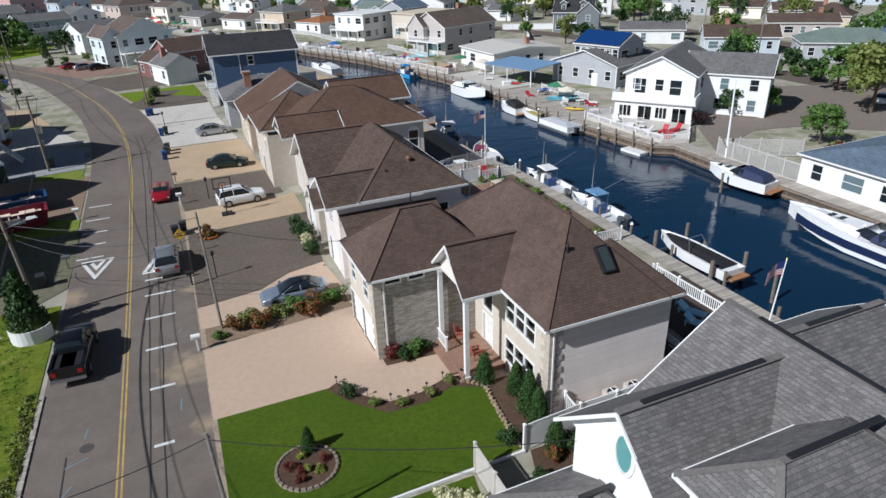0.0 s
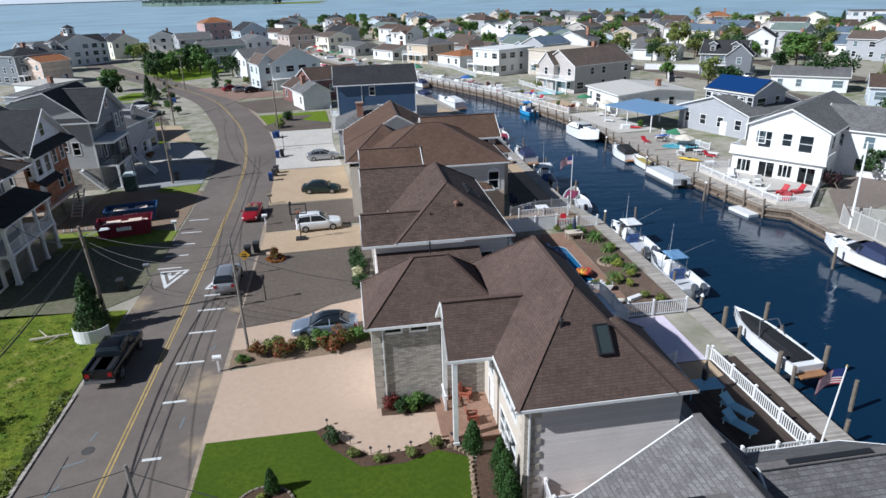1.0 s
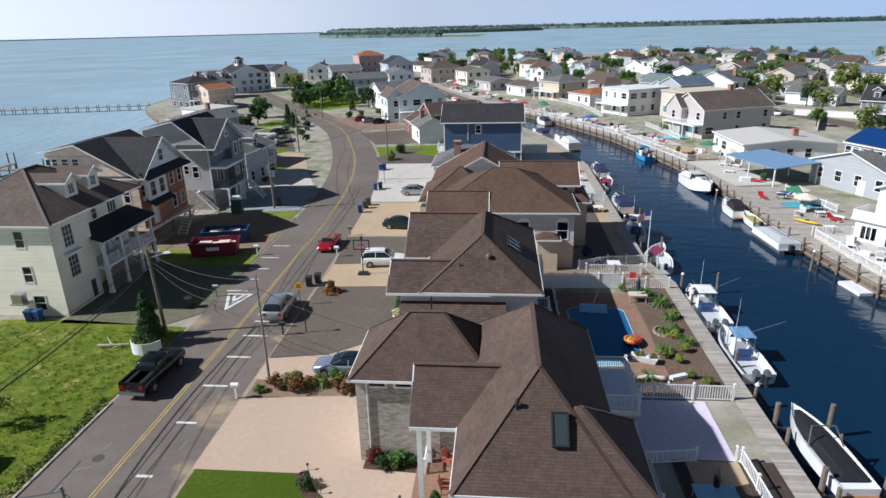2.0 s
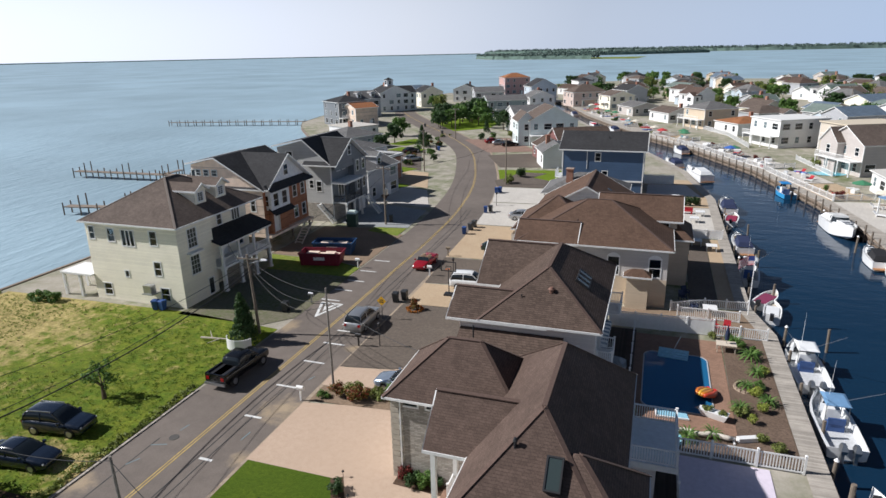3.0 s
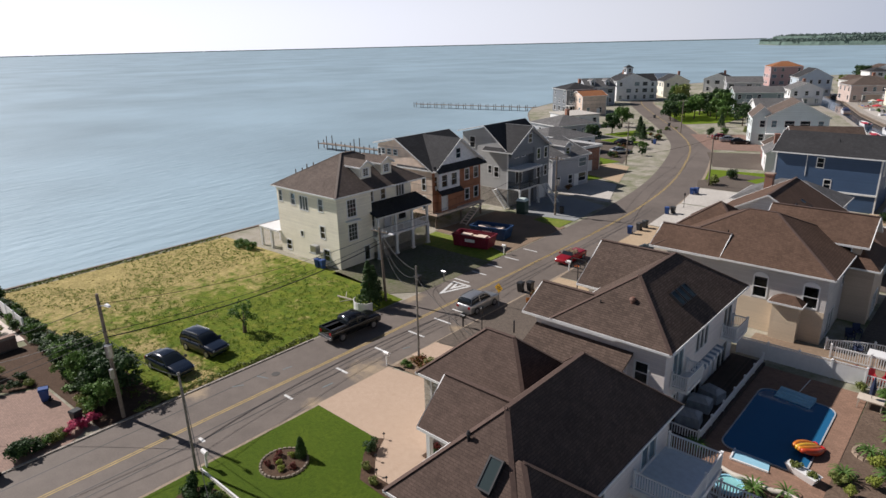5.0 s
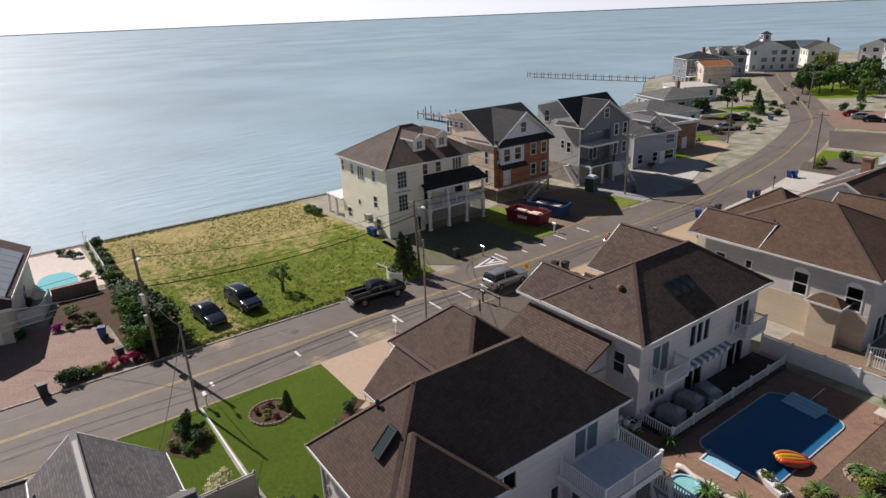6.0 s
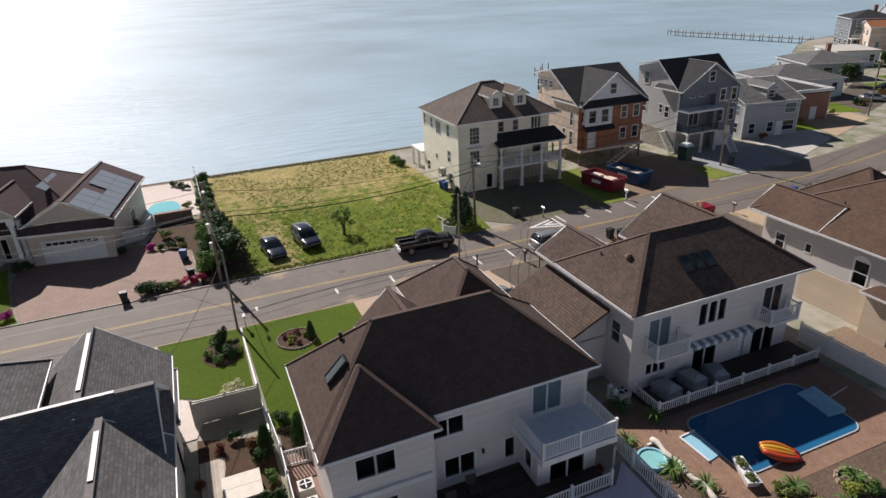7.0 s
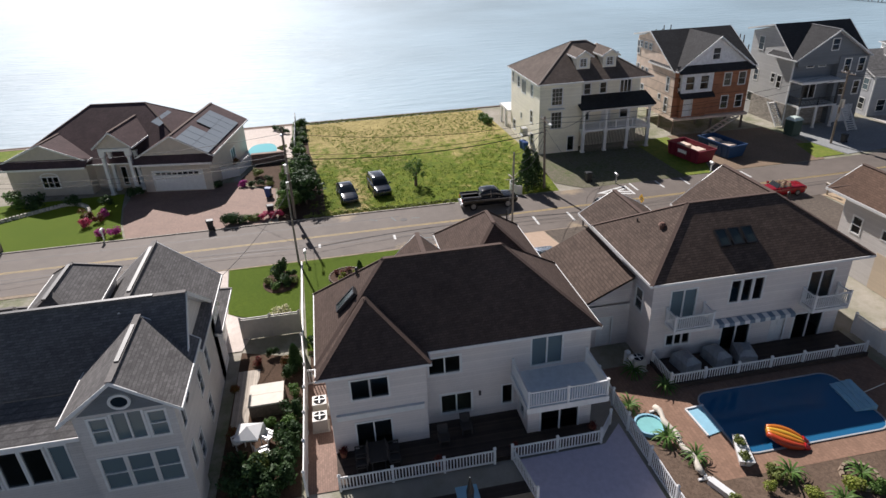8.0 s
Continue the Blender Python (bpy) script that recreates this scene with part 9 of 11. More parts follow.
roller = thing("pool_cover_roller", "rolled white pool cover on a low stand", "pool cover", pose(0, 0, 0))
cover = []
for i in range(15):
    u = i / 14
    r2 = 0.16 + 0.03 * math.sin(i * 2.1)
    cover.append([(24.9 + 5.2 * u, 40.75 + 0.1 * math.sin(i * 1.3) + r2 * math.cos(k * math.pi / 4), 0.34 + r2 * math.sin(k * math.pi / 4)) for k in range(8)])
part("cover_roll", Geo().loft(cover), plain("cream_cover_cloth", (0.6, 0.55, 0.47), 0.8), roller, smooth=True)
for x in (25.0, 30.2):
    part("stand", Geo().box(x - 0.06, x + 0.06, 40.4, 41.1, 0.05, 0.14).box(x - 0.05, x + 0.05, 40.68, 40.82, 0.14, 0.36), WHITE, roller)
part("box", Geo().loft([[(30.5, 40.7, 0.05), (31.7, 41.2, 0.05), (31.55, 41.55, 0.05), (30.35, 41.05, 0.05)], [(30.5, 40.7, 0.35), (31.7, 41.2, 0.35), (31.55, 41.55, 0.35), (30.35, 41.05, 0.35)]]), WHITE, roller)
paddle = thing("paddling_pool", "small round turquoise paddling pool by the fence", "paddling pool", pose(26.1, 39.8, 0.06))
part("wall", Geo().loop([(0.8 * math.cos(i * 0.3491), 0.8 * math.sin(i * 0.3491), 0.12) for i in range(18)], 0.12, 0.24), PALEBLUE, paddle)
part("water", Geo().prism([(0.76 * math.cos(i * 0.3491), 0.76 * math.sin(i * 0.3491)) for i in range(18)], 0.0, 0.16), plain("turquoise_liner_water", (0.25, 0.55, 0.55), 0.1), paddle)


def lounge(x, y, yaw, mat, label, z=0.03):
    t = thing("patio_chair", label, "chair", pose(x, y, z, 0, 0, yaw), "patio chairs")
    part("seat", Geo().box(-0.3, 0.3, -0.3, 0.3, 0.38, 0.46), mat, t)
    part("backrest", Geo().bar((0, 0.28, 0.42), (0, 0.45, 1.0), 0.6, 0.06), mat, t)
    for sx in (-0.27, 0.27):
        part("armrest", Geo().box(sx - 0.04, sx + 0.04, -0.3, 0.3, 0.6, 0.66), mat, t)
        for sy in (-0.26, 0.26):
            part("leg", Geo().box(sx - 0.03, sx + 0.03, sy - 0.03, sy + 0.03, 0, 0.6), mat, t)


def table(x, y, w, d, mat, label, z=0.03, umbrella=None):
    t = thing("patio_table", label, "table", pose(x, y, z), "patio tables")
    part("tabletop", Geo().box(-w / 2, w / 2, -d / 2, d / 2, 0.7, 0.75), mat, t)
    for sx in (-1, 1):
        for sy in (-1, 1):
            part("leg", Geo().box(sx * (w / 2 - 0.1) - 0.03, sx * (w / 2 - 0.1) + 0.03, sy * (d / 2 - 0.1) - 0.03, sy * (d / 2 - 0.1) + 0.03, 0, 0.7), mat, t)
    if umbrella:
        u = thing("closed_umbrella", "furled dark blue garden umbrella", "umbrella", pose(x, y, z), "umbrellas")
        part("pole", Geo().tube((0, 0, 0), (0, 0, 2.5), 0.025, 0.025, 6), METAL, u)
        part("canopy", Geo().tube((0, 0, 1.1), (0, 0, 1.6), 0.17, 0.2, 8).tube((0, 0, 1.6), (0, 0, 2.45), 0.2, 0.03, 8), umbrella, u)


TERRACOTTA = plain("terracotta_wicker", (0.3, 0.09, 0.05), 0.8)
RED = plain("red_plastic", (0.4, 0.02, 0.03), 0.5)
WICKER = plain("dark_wicker", (0.06, 0.05, 0.045), 0.8, var=0.3, scale=20)
DBLUE = plain("dark_blue_cloth", (0.02, 0.03, 0.07), 0.9)
table(30.8, 54.6, 1.6, 1.0, plain("pale_wood", (0.6, 0.52, 0.42), 0.7), "pale wooden picnic table by the pool", umbrella=DBLUE)
for x, y, yaw in ((30.2, 58.6, 20), (31.2, 58.8, -10), (29.2, 58.4, 30)):
    lounge(x, y, yaw, RED, "red slatted garden chair behind the pool")
for x, y, yaw in ((15.3, 28.2, 90), (15.3, 30.4, 60)):
    lounge(x, y, yaw, TERRACOTTA, "reddish-brown wicker chair on the front porch", 0.36)
for x, y, yaw in ((25.0, 23.6, 0), (25.8, 23.6, 0), (25.0, 25.4, 180), (25.8, 25.4, 180), (24.9, 28.2, 90), (24.3, 29.6, 90)):
    lounge(x, y, yaw, WICKER, "dark wicker armchair on the shaded terrace", 0.3)
table(25.4, 24.5, 1.5, 0.9, WICKER, "dark wicker table on the shaded terrace", 0.3)
for x, y in ((21.9, 44.4), (21.8, 46.6), (22.0, 48.4)):
    cv = Geo().loft([[(-0.8, -0.6, 0), (0.8, -0.6, 0), (0.8, 0.6, 0), (-0.8, 0.6, 0)], [(-0.75, -0.55, 0.7), (0.75, -0.55, 0.7), (0.75, 0.55, 0.7), (-0.75, 0.55, 0.7)], [(-0.4, -0.25, 0.95), (0.4, -0.25, 0.95), (0.4, 0.25, 0.95), (-0.4, 0.25, 0.95)]])
    solo("covered_furniture", cv, plain("grey_furniture_cover", (0.27, 0.29, 0.31), 0.8, var=0.2), "garden furniture under a grey cover", "cover", pose(x, y, 0.3, 0, 0, rng.uniform(-15, 15)), "covered furniture")
for x, y in ((29.9, 25.2), (30.6, 26.6)):
    t = thing("sun_lounger", "blue-grey sun lounger on the dark deck", "lounger", pose(x, y, 0.12, 0, 0, 25), "sun loungers")
    part("frame", Geo().box(-0.35, 0.35, -0.9, 0.9, 0.25, 0.33), PALEBLUE, t)
    part("backrest", Geo().bar((0, 0.4, 0.33), (0, 1.0, 0.75), 0.7, 0.06), PALEBLUE, t)
    for sx in (-0.3, 0.3):
        for sy in (-0.8, 0.8):
            part("leg", Geo().box(sx - 0.03, sx + 0.03, sy - 0.03, sy + 0.03, 0, 0.25), WHITE, t)
lot("dock_deck", [(28.2, 22.8), (34.0, 22.8), (34.0, 32.1), (28.2, 32.1)], 0.06, DARKDECK, "dark brown plank deck by the dock", "deck")
lot("sand_corner", [(29.0, 29.2), (32.0, 30.2), (32.0, 32.0), (29.0, 32.0)], 0.075, SAND, "patch of pale sand on the deck", "sand")
table(29.6, 28.6, 2.2, 1.1, PALEBLUE, "blue-grey table on the dark deck", 0.06, umbrella=BLACK)
# spa, condensers, gas bottles
hot = thing("hot_tub", "covered hot tub with pale vinyl lid", "hot tub", pose(19.0, 18.35, 0.02))
part("shell", Geo().box(-1.0, 1.0, -1.0, 1.0, 0, 0.8), TIMBER, hot)
for sx in (-0.5, 0.5):
    part("lid", Geo().box(sx - 0.49, sx + 0.49, -1.02, 1.02, 0.8, 0.92), plain("cream_vinyl", (0.6, 0.54, 0.45), 0.6), hot)
lot("spa_patio", [(15.2, 16.2), (20.7, 16.2), (20.7, 17.2), (17.8, 17.3), (16.2, 17.6), (15.2, 17.6)], 0.03, boards("bleached_deck", (0.5, 0.44, 0.37), 0.14, "y"), "bleached plank walk beside the hot tub", "deck")
um = thing("open_umbrella", "white open garden umbrella in the side yard", "umbrella", pose(22.9, 17.7, 0))
part("pole", Geo().tube((0, 0, 0), (0, 0, 1.95), 0.03, 0.03, 6), METAL, um)
can = Geo()
for i in range(4):
    a, b = (i + 0.4) * math.pi / 2, (i + 1.4) * math.pi / 2
    ra, rb = Vector((0.95 * math.cos(a), 0.95 * math.sin(a), 1.6)), Vector((0.95 * math.cos(b), 0.95 * math.sin(b), 1.6))
    can.poly([(0, 0, 2.0), tuple(ra), tuple(rb)]).poly([tuple(ra), (ra.x, ra.y, 1.5), (rb.x, rb.y, 1.5), tuple(rb)])
part("canopy", can, WHITE, um)
for x, y, yaw in ((22.2, 16.9, 30), (22.2, 18.5, 140), (23.5, 18.4, 200)):
    lounge(x, y, yaw, WHITE, "white garden chair under the umbrella", 0.02)
for x, y in ((20.3, 21.5), (21.7, 21.5), (21.0, 41.6)):
    t = thing("air_conditioner", "beige outdoor air-conditioning unit by the wall", "air conditioner", pose(x, y, 0.02), "air conditioners")
    part("cabinet", Geo().box(-0.42, 0.42, -0.42, 0.42, 0.08, 0.85), plain("beige_metal", (0.5, 0.47, 0.42), 0.5), t)
    part("fan_guard", Geo().tube((0, 0, 0.85), (0, 0, 0.89), 0.34, 0.33, 16), plain("fan_grille", (0.03, 0.03, 0.032), 0.95, spec=0.1), t)
    part("fan_hub", Geo().box(-0.33, 0.33, -0.03, 0.03, 0.89, 0.91).box(-0.03, 0.03, -0.33, 0.33, 0.89, 0.912), WHITE, t)
    part("base", Geo().box(-0.5, 0.5, -0.5, 0.5, 0, 0.08), CONCRETE, t)
for x in (20.35, 20.9):
    solo("gas_cylinder", Geo().tube((0, 0, 0), (0, 0, 0.9), 0.2, 0.2, 12).tube((0, 0, 0.9), (0, 0, 1.05), 0.2, 0.06, 12), WHITE, "white upright gas cylinder by the wall", "gas cylinder", pose(x, 41.2, 0.02), "gas cylinders", smooth=False)
lot("bay_pool", [(-34.4 + (3.2 - 0.5 * math.cos(2 * a)) * math.cos(a), 14.7 + (1.9 + 0.35 * math.cos(a)) * math.sin(a)) for a in (i * math.pi / 14 for i in range(28))], 0.06, Mat("turquoise_pool_water", (0.22, 0.6, 0.64), 0.05).mat, "turquoise kidney-shaped pool water", "pool")
solo("pool_wall", Geo().box(-29.0, -28.4, 13.8, 17.9, 0, 1.3), PAVER, "low brick wall beside the bayside pool", "wall", kind="structure")
for x, y, r1, r2 in ((60.0, 87.5, 3.2, 1.8), (56.5, 143, 3.6, 2.2)):
    lot("garden_pool", arc(x, y, r1, 0, 360, 24, r2)[:-1], 0.07, Mat("pale_pool_water", (0.12, 0.45, 0.55), 0.05).mat if x > 40 else TARMAC, "turquoise swimming pool water" if x > 40 else "dark gravel oval in the sand yard", "pool" if x > 40 else "yard")
# the houses' shade on the sand yard, painted as a dark ground sheet
lot("dark_court", [(28.2, 64.8), (31.0, 64.8), (31.0, 86.0), (27.3, 86.0), (27.3, 80.0), (28.4, 79.8)], 0.031, TARMAC, "dark sheet painted as house shade on the yard", "yard")
lot("sand_yard", [(31.05, 64.8), (33.7, 64.8), (33.7, 89.0), (29.0, 89.0), (27.6, 86.05), (31.05, 86.05)], 0.03, SAND, "tan sand back yard by the canal", "yard")
lot("dark_back_yard", [(21.0, 57.8), (34.0, 57.8), (34.0, 64.4), (26.0, 62.4), (21.0, 62.2)], 0.025, BROWNSTONE, "brown gravel back yard", "yard")
lot("north_back_yard", [(27.6, 89.6), (33.7, 89.6), (33.7, 107), (21.5, 107), (21.5, 94), (27.6, 94)], 0.028, CONCRETE, "pale back yard by the canal", "yard")
lot("sand_court", [(22.8, 115.5), (32.0, 115.0), (29.6, 125.0), (22.8, 124.6)], 0.045, PATIO, "bright pale sand court behind the blue house", "yard")
picket_fence([(21.0, 125.2), (27.4, 125.2)], 1.8, "white vinyl privacy fence behind the sand court", solid=True)
lot("blue_house_yard", [(21.6, 107.5), (33.6, 107.5), (33.2, 118), (30.5, 130), (21.6, 130)], 0.03, SAND, "pale sand back yard with hedges", "yard")
for x, y in ((27.6, 65.6), (27.9, 67.0), (28.6, 63.2)):
    lounge(x, y, 30, DBLUE, "dark blue garden chair on the terrace")
solo("red_bench", Geo().box(-1.2, 1.2, -0.3, 0.3, 0.4, 0.5).box(-1.2, 1.2, 0.25, 0.33, 0.5, 1.0).box(-1.1, -0.9, -0.3, 0.3, 0, 0.4).box(0.9, 1.1, -0.3, 0.3, 0, 0.4), RED, "red painted garden bench", "bench", pose(28.8, 103.0, 0.03))
for x, y in ((31.5, 84.0), (29.8, 86.0), (30.0, 62.6), (24.4, 110.5), (27.6, 112.5), (30.0, 98.0), (24.6, 99.5), (31.0, 102)):
    table(x, y, 1.3, 1.3, WHITE, "white garden table in a back yard")


for x, y, z in ((26.35, 27.6, 0.3), (26.1, 31.9, 0.03), (25.6, 36.6, 0.03), (24.6, 22.7, 0.3)):
    pot = thing("flower_pot", "terracotta pot of red flowers on the rear terrace", "flower pot", pose(x, y, z), "flower pots")
    part("pot", Geo().tube((0, 0, 0), (0, 0, 0.35), 0.16, 0.22, 12), plain("terracotta", (0.3, 0.12, 0.07), 0.8), pot)
    part("blooms", leaf_cloud("blooms", [(0, 0, 0.45), (0.12, 0.05, 0.42), (-0.1, 0.08, 0.42), (0, -0.12, 0.42)], [0.2] * 4, 60, 0.05, L_RED, 5), None, pot)


# flags
def flag(x, y, h, label, lean=0.0, z=0.0):
    t = thing("flagpole", label, "flagpole", pose(x, y, z, 0, lean, 0), "flagpoles")
    part("pole", Geo().tube((0, 0, 0), (0, 0, h), 0.06, 0.035, 8), WHITE, t)
    part("finial", Geo().tube((0, 0, h), (0, 0, h + 0.12), 0.07, 0.02, 8), plain("gilt", (0.5, 0.4, 0.15), 0.3, 0.8), t)
    fl = Geo()
    W, H = 1.5, 0.9
    at = lambda u, v: (-u * W * 0.92, 0.16 * math.sin(u * 5) * u + 0.1 * u, h - 0.1 - v * H - u * u * 0.55)  # noqa: E731
    for i in range(12):
        for j in range(13):
            mi = (0 if j % 2 == 0 else 1)
            if i < 5 and j < 7:
                mi = 2
            fl.poly([at(i / 12, j / 13), at((i + 1) / 12, j / 13), at((i + 1) / 12, (j + 1) / 13), at(i / 12, (j + 1) / 13)], mi)
    part("flag", fl, [plain("flag_red", (0.45, 0.03, 0.05), 0.8), plain("flag_white", (0.75, 0.75, 0.75), 0.8), plain("flag_blue", (0.02, 0.04, 0.18), 0.8)], t, "striped red, white and blue flag")
    return t


flag(32.6, 22.5, 5.6, "white flagpole with a striped flag on the deck", 4)
flag(33.5, 63.3, 6.2, "white flagpole with a striped flag by the canal")

# ---------------------------------------------------------------- poles and wires
POLE = plain("pole_timber", (0.2, 0.165, 0.13), 0.9, var=0.25, scale=6)
POLE_PALE = plain("pale_pole_timber", (0.2, 0.185, 0.165), 0.9, var=0.25, scale=6)
WIRE = plain("black_wire", (0.012, 0.012, 0.012), 0.6)


def utility_pole(x, y, h, label, arm=None, box=False, lamp=False, lean=(0, 0), mat=POLE):
    t = thing("utility_pole", label, "utility pole", pose(x, y, 0, lean[0], lean[1], 0), "utility poles")
    r = 0.1 if mat is POLE_PALE else 0.15
    part("pole", Geo().tube((0, 0, -0.2), (0, 0, h), r, r * 0.7, 9), mat, t)
    for z in (h - 0.4, h - 1.3)[: arm or 0]:
        a = part("crossarm", Geo().bar((-1.15, 0, z), (1.15, 0, z), 0.1, 0.12), mat, t)
        for sx in (-1.05, -0.5, 0.5, 1.05):
            part("insulator", Geo().tube((sx, 0, z + 0.06), (sx, 0, z + 0.24), 0.05, 0.03, 8), WHITE, a)
        part("brace", Geo().bar((-0.6, 0.06, z), (0, 0.06, z - 0.6), 0.04), METAL, a)
    if box:
        part("transformer", Geo().tube((0.35, -0.1, h * 0.52), (0.35, -0.1, h * 0.52 + 0.9), 0.26, 0.26, 12), METAL, t)
        part("meter_box", Geo().box(0.15, 0.45, -0.35, -0.1, h * 0.35, h * 0.35 + 0.7), METAL, t)
    if lamp:
        l = part("lamp_arm", Geo().tube((0, 0, h - 0.9), (1.6, 0, h - 0.45), 0.04, 0.03, 6), METAL, t)
        part("lamp_head", Geo().loft([[(1.4, -0.14, h - 0.52), (2.1, -0.1, h - 0.46), (2.1, 0.1, h - 0.46), (1.4, 0.14, h - 0.52)], [(1.45, -0.1, h - 0.36), (2.0, -0.07, h - 0.36), (2.0, 0.07, h - 0.36), (1.45, 0.1, h - 0.36)]]), WHITE, l)
    return t


utility_pole(-9.5, 19.5, 9.6, "leaning timber utility pole with transformer and lamp", None, True, True, (0, -1.5))
utility_pole(0.4, 19.95, 7.0, "slim grey timber service pole on the lawn edge", None, False, False, (0, -1), POLE_PALE)
utility_pole(1.4, 39.1, 8.5, "tall timber service pole in the shrub strip", None, False, False, (-1, -0.5), POLE_PALE)
utility_pole(-10.3, 46.3, 7.9, "timber utility pole with a crossarm and lamp", 1, False, True, (1, -2))
utility_pole(-14.4, 85.2, 9.0, "timber utility pole with a crossarm", 1, True)
utility_pole(-3.4, 118.0, 9.0, "timber utility pole with a crossarm", 1)
utility_pole(-33.0, 179.0, 9.0, "timber utility pole with a crossarm", 1)
utility_pole(-24.0, 128.0, 9.0, "timber utility pole with a crossarm", 1)
utility_pole(-9.5, -8.0, 9.4, "timber utility pole with a crossarm", 1)
for x, y in ((112, 96), (118, 170), (150, 150), (128, 236), (180, 210), (90, 270)):
    utility_pole(x, y, 10.0, "timber utility pole in the far street", 1)


def wire(a, b, sag, r=0.02, name="overhead_wire"):
    g, n = Geo(), 14
    a, b = Vector(a), Vector(b)
    pts = [a.lerp(b, i / n) - Vector((0, 0, sag * 4 * (i / n) * (1 - i / n))) for i in range(n + 1)]
    s = Vector((b.y - a.y, a.x - b.x, 0)).normalized()
    g.loft([[tuple(p + s * (r * math.cos(k * 1.2566)) + Vector((0, 0, r * math.sin(k * 1.2566)))) for k in range(5)] for p in pts])
    return solo(name, g, WIRE, "thin black sagging overhead wire", "wire", group="overhead wires")


for dx, z in ((0, 8.9), (0.2, 6.9), (-0.2, 6.3)):
    wire((-9.6 + dx, 19.5, z), (-10.3 + dx, 46.3, min(z, 7.4)), 0.9, 0.045 if z < 6.5 else 0.02)
    wire((-9.6 + dx, 19.5, z), (-9.5 + dx, -8, z), 0.8)
for dx in (-1.0, 1.0):
    wire((-10.3 + dx, 46.3, 7.5), (-14.4 + dx, 85.2, 8.6), 1.0)
    wire((-14.4 + dx, 85.2, 8.6), (-24 + dx, 128, 8.6), 1.0)
    wire((-24 + dx, 128, 8.6), (-33 + dx, 179, 8.6), 1.2)
wire((-9.5, 19.5, 6.4), (0.4, 19.95, 6.8), 0.5)
for z, sag in ((7.2, 0.6), (6.6, 1.2), (6.2, 1.7)):
    wire((-10.3, 46.3, z), (1.4, 39.1, z + 1.0), sag)
wire((1.4, 39.1, 7.6), (10.4, 36.0, 6.0), 0.4)
wire((0.4, 19.95, 6.6), (13.2, 15.2, 5.6), 0.5)
wire((-10.3, 46.3, 6.8), (-20.6, 56.0, 5.6), 1.0)
wire((-10.3, 46.3, 6.6), (-9.4, 53.0, 0.6), 1.4)
wire((-9.5, 19.5, 7.0), (-22.5, 6.0, 3.6), 0.8)
wire((-14.4, 85.2, 8.4), (-3.4, 118, 8.4), 1.0)


# ---------------------------------------------------------------- mailboxes, signs, small street things
def mailbox(x, y, mat, label, yaw=0):
    t = thing("mailbox", label, "mailbox", pose(x, y, 0, 0, 0, yaw), "mailboxes")
    part("post", Geo().box(-0.06, 0.06, -0.06, 0.06, 0, 1.05), mat, t)
    rr = [[(xx, 0.14 * math.cos(a), 1.12 + max(-0.08, 0.16 * math.sin(a))) for a in (i * math.pi / 5 for i in range(10))] for xx in (-0.28, 0.28)]
    part("box", Geo().loft(rr), mat, t)
    part("arm", Geo().box(-0.3, 0.3, -0.05, 0.05, 0.92, 1.04), mat, t)


mailbox(-0.25, 37.0, WHITE, "white post-mounted mailbox at the drive")
mailbox(-0.1, 46.6, BLACK, "black post-mounted mailbox at the yard")
mailbox(-0.2, 65.6, WHITE, "white post-mounted mailbox at the roadside")
mailbox(-0.4, 73.1, plain("bronze_paint", (0.25, 0.2, 0.14), 0.5), "bronze post-mounted mailbox at the gravel drive")
mailbox(-9.6, 65.8, WHITE, "white post-mounted mailbox at the building yard")
mailbox(-9.3, 54.2, METAL, "grey post-mounted mailbox at the dark yard")
mailbox(0.5, 20.6, WHITE, "white post-mounted mailbox by the service pole")
mailbox(-9.4, 1.2, WHITE, "white post-mounted mailbox among flowers")
sg = thing("warning_sign", "yellow diamond warning sign on a thin post", "sign", pose(-0.45, 52.6, 0, 0, 0, 0))
part("post", Geo().box(-0.03, 0.03, -0.03, 0.03, 0, 2.3), METAL, sg)
part("plate", Geo().loft([[(0, -0.045, 1.45), (0.5, -0.045, 1.95), (0, -0.045, 2.45), (-0.5, -0.045, 1.95)], [(0, -0.03, 1.45), (0.5, -0.03, 1.95), (0, -0.03, 2.45), (-0.5, -0.03, 1.95)]]), plain("sign_yellow", (0.65, 0.36, 0.02), 0.5), sg)
for zz, w in ((2.05, 0.4), (1.85, 0.46)):
    part("sign_bar", Geo().box(-w / 2, w / 2, -0.052, -0.046, zz - 0.06, zz + 0.04), BLACK, sg)
hp = thing("basketball_hoop", "portable basketball hoop with clear backboard", "basketball hoop", pose(3.9, 60.4, 0.03, 0, 0, 0))
part("base", Geo().box(-0.5, 0.5, -0.4, 0.4, 0, 0.2), BLACK, hp)
part("pole", Geo().tube((0, 0, 0.1), (0, 0, 3.0), 0.06, 0.05, 8), BLACK, hp)
part("backboard", Geo().cells([(-0.85, -0.75, 2.7, 3.8), (0.75, 0.85, 2.7, 3.8), (-0.85, 0.85, 3.7, 3.8), (-0.85, 0.85, 2.7, 2.8), (-0.3, -0.25, 2.8, 3.3), (0.25, 0.3, 2.8, 3.3), (-0.3, 0.3, 3.25, 3.3)], -0.05, 0.0), BLACK, hp)
part("rim", Geo().loop([(0.23 * math.cos(i * 0.5236), -0.3 + 0.23 * math.sin(i * 0.5236), 3.05) for i in range(12)], 0.03, 0.03), plain("rim_orange", (0.6, 0.15, 0.02), 0.5), hp)
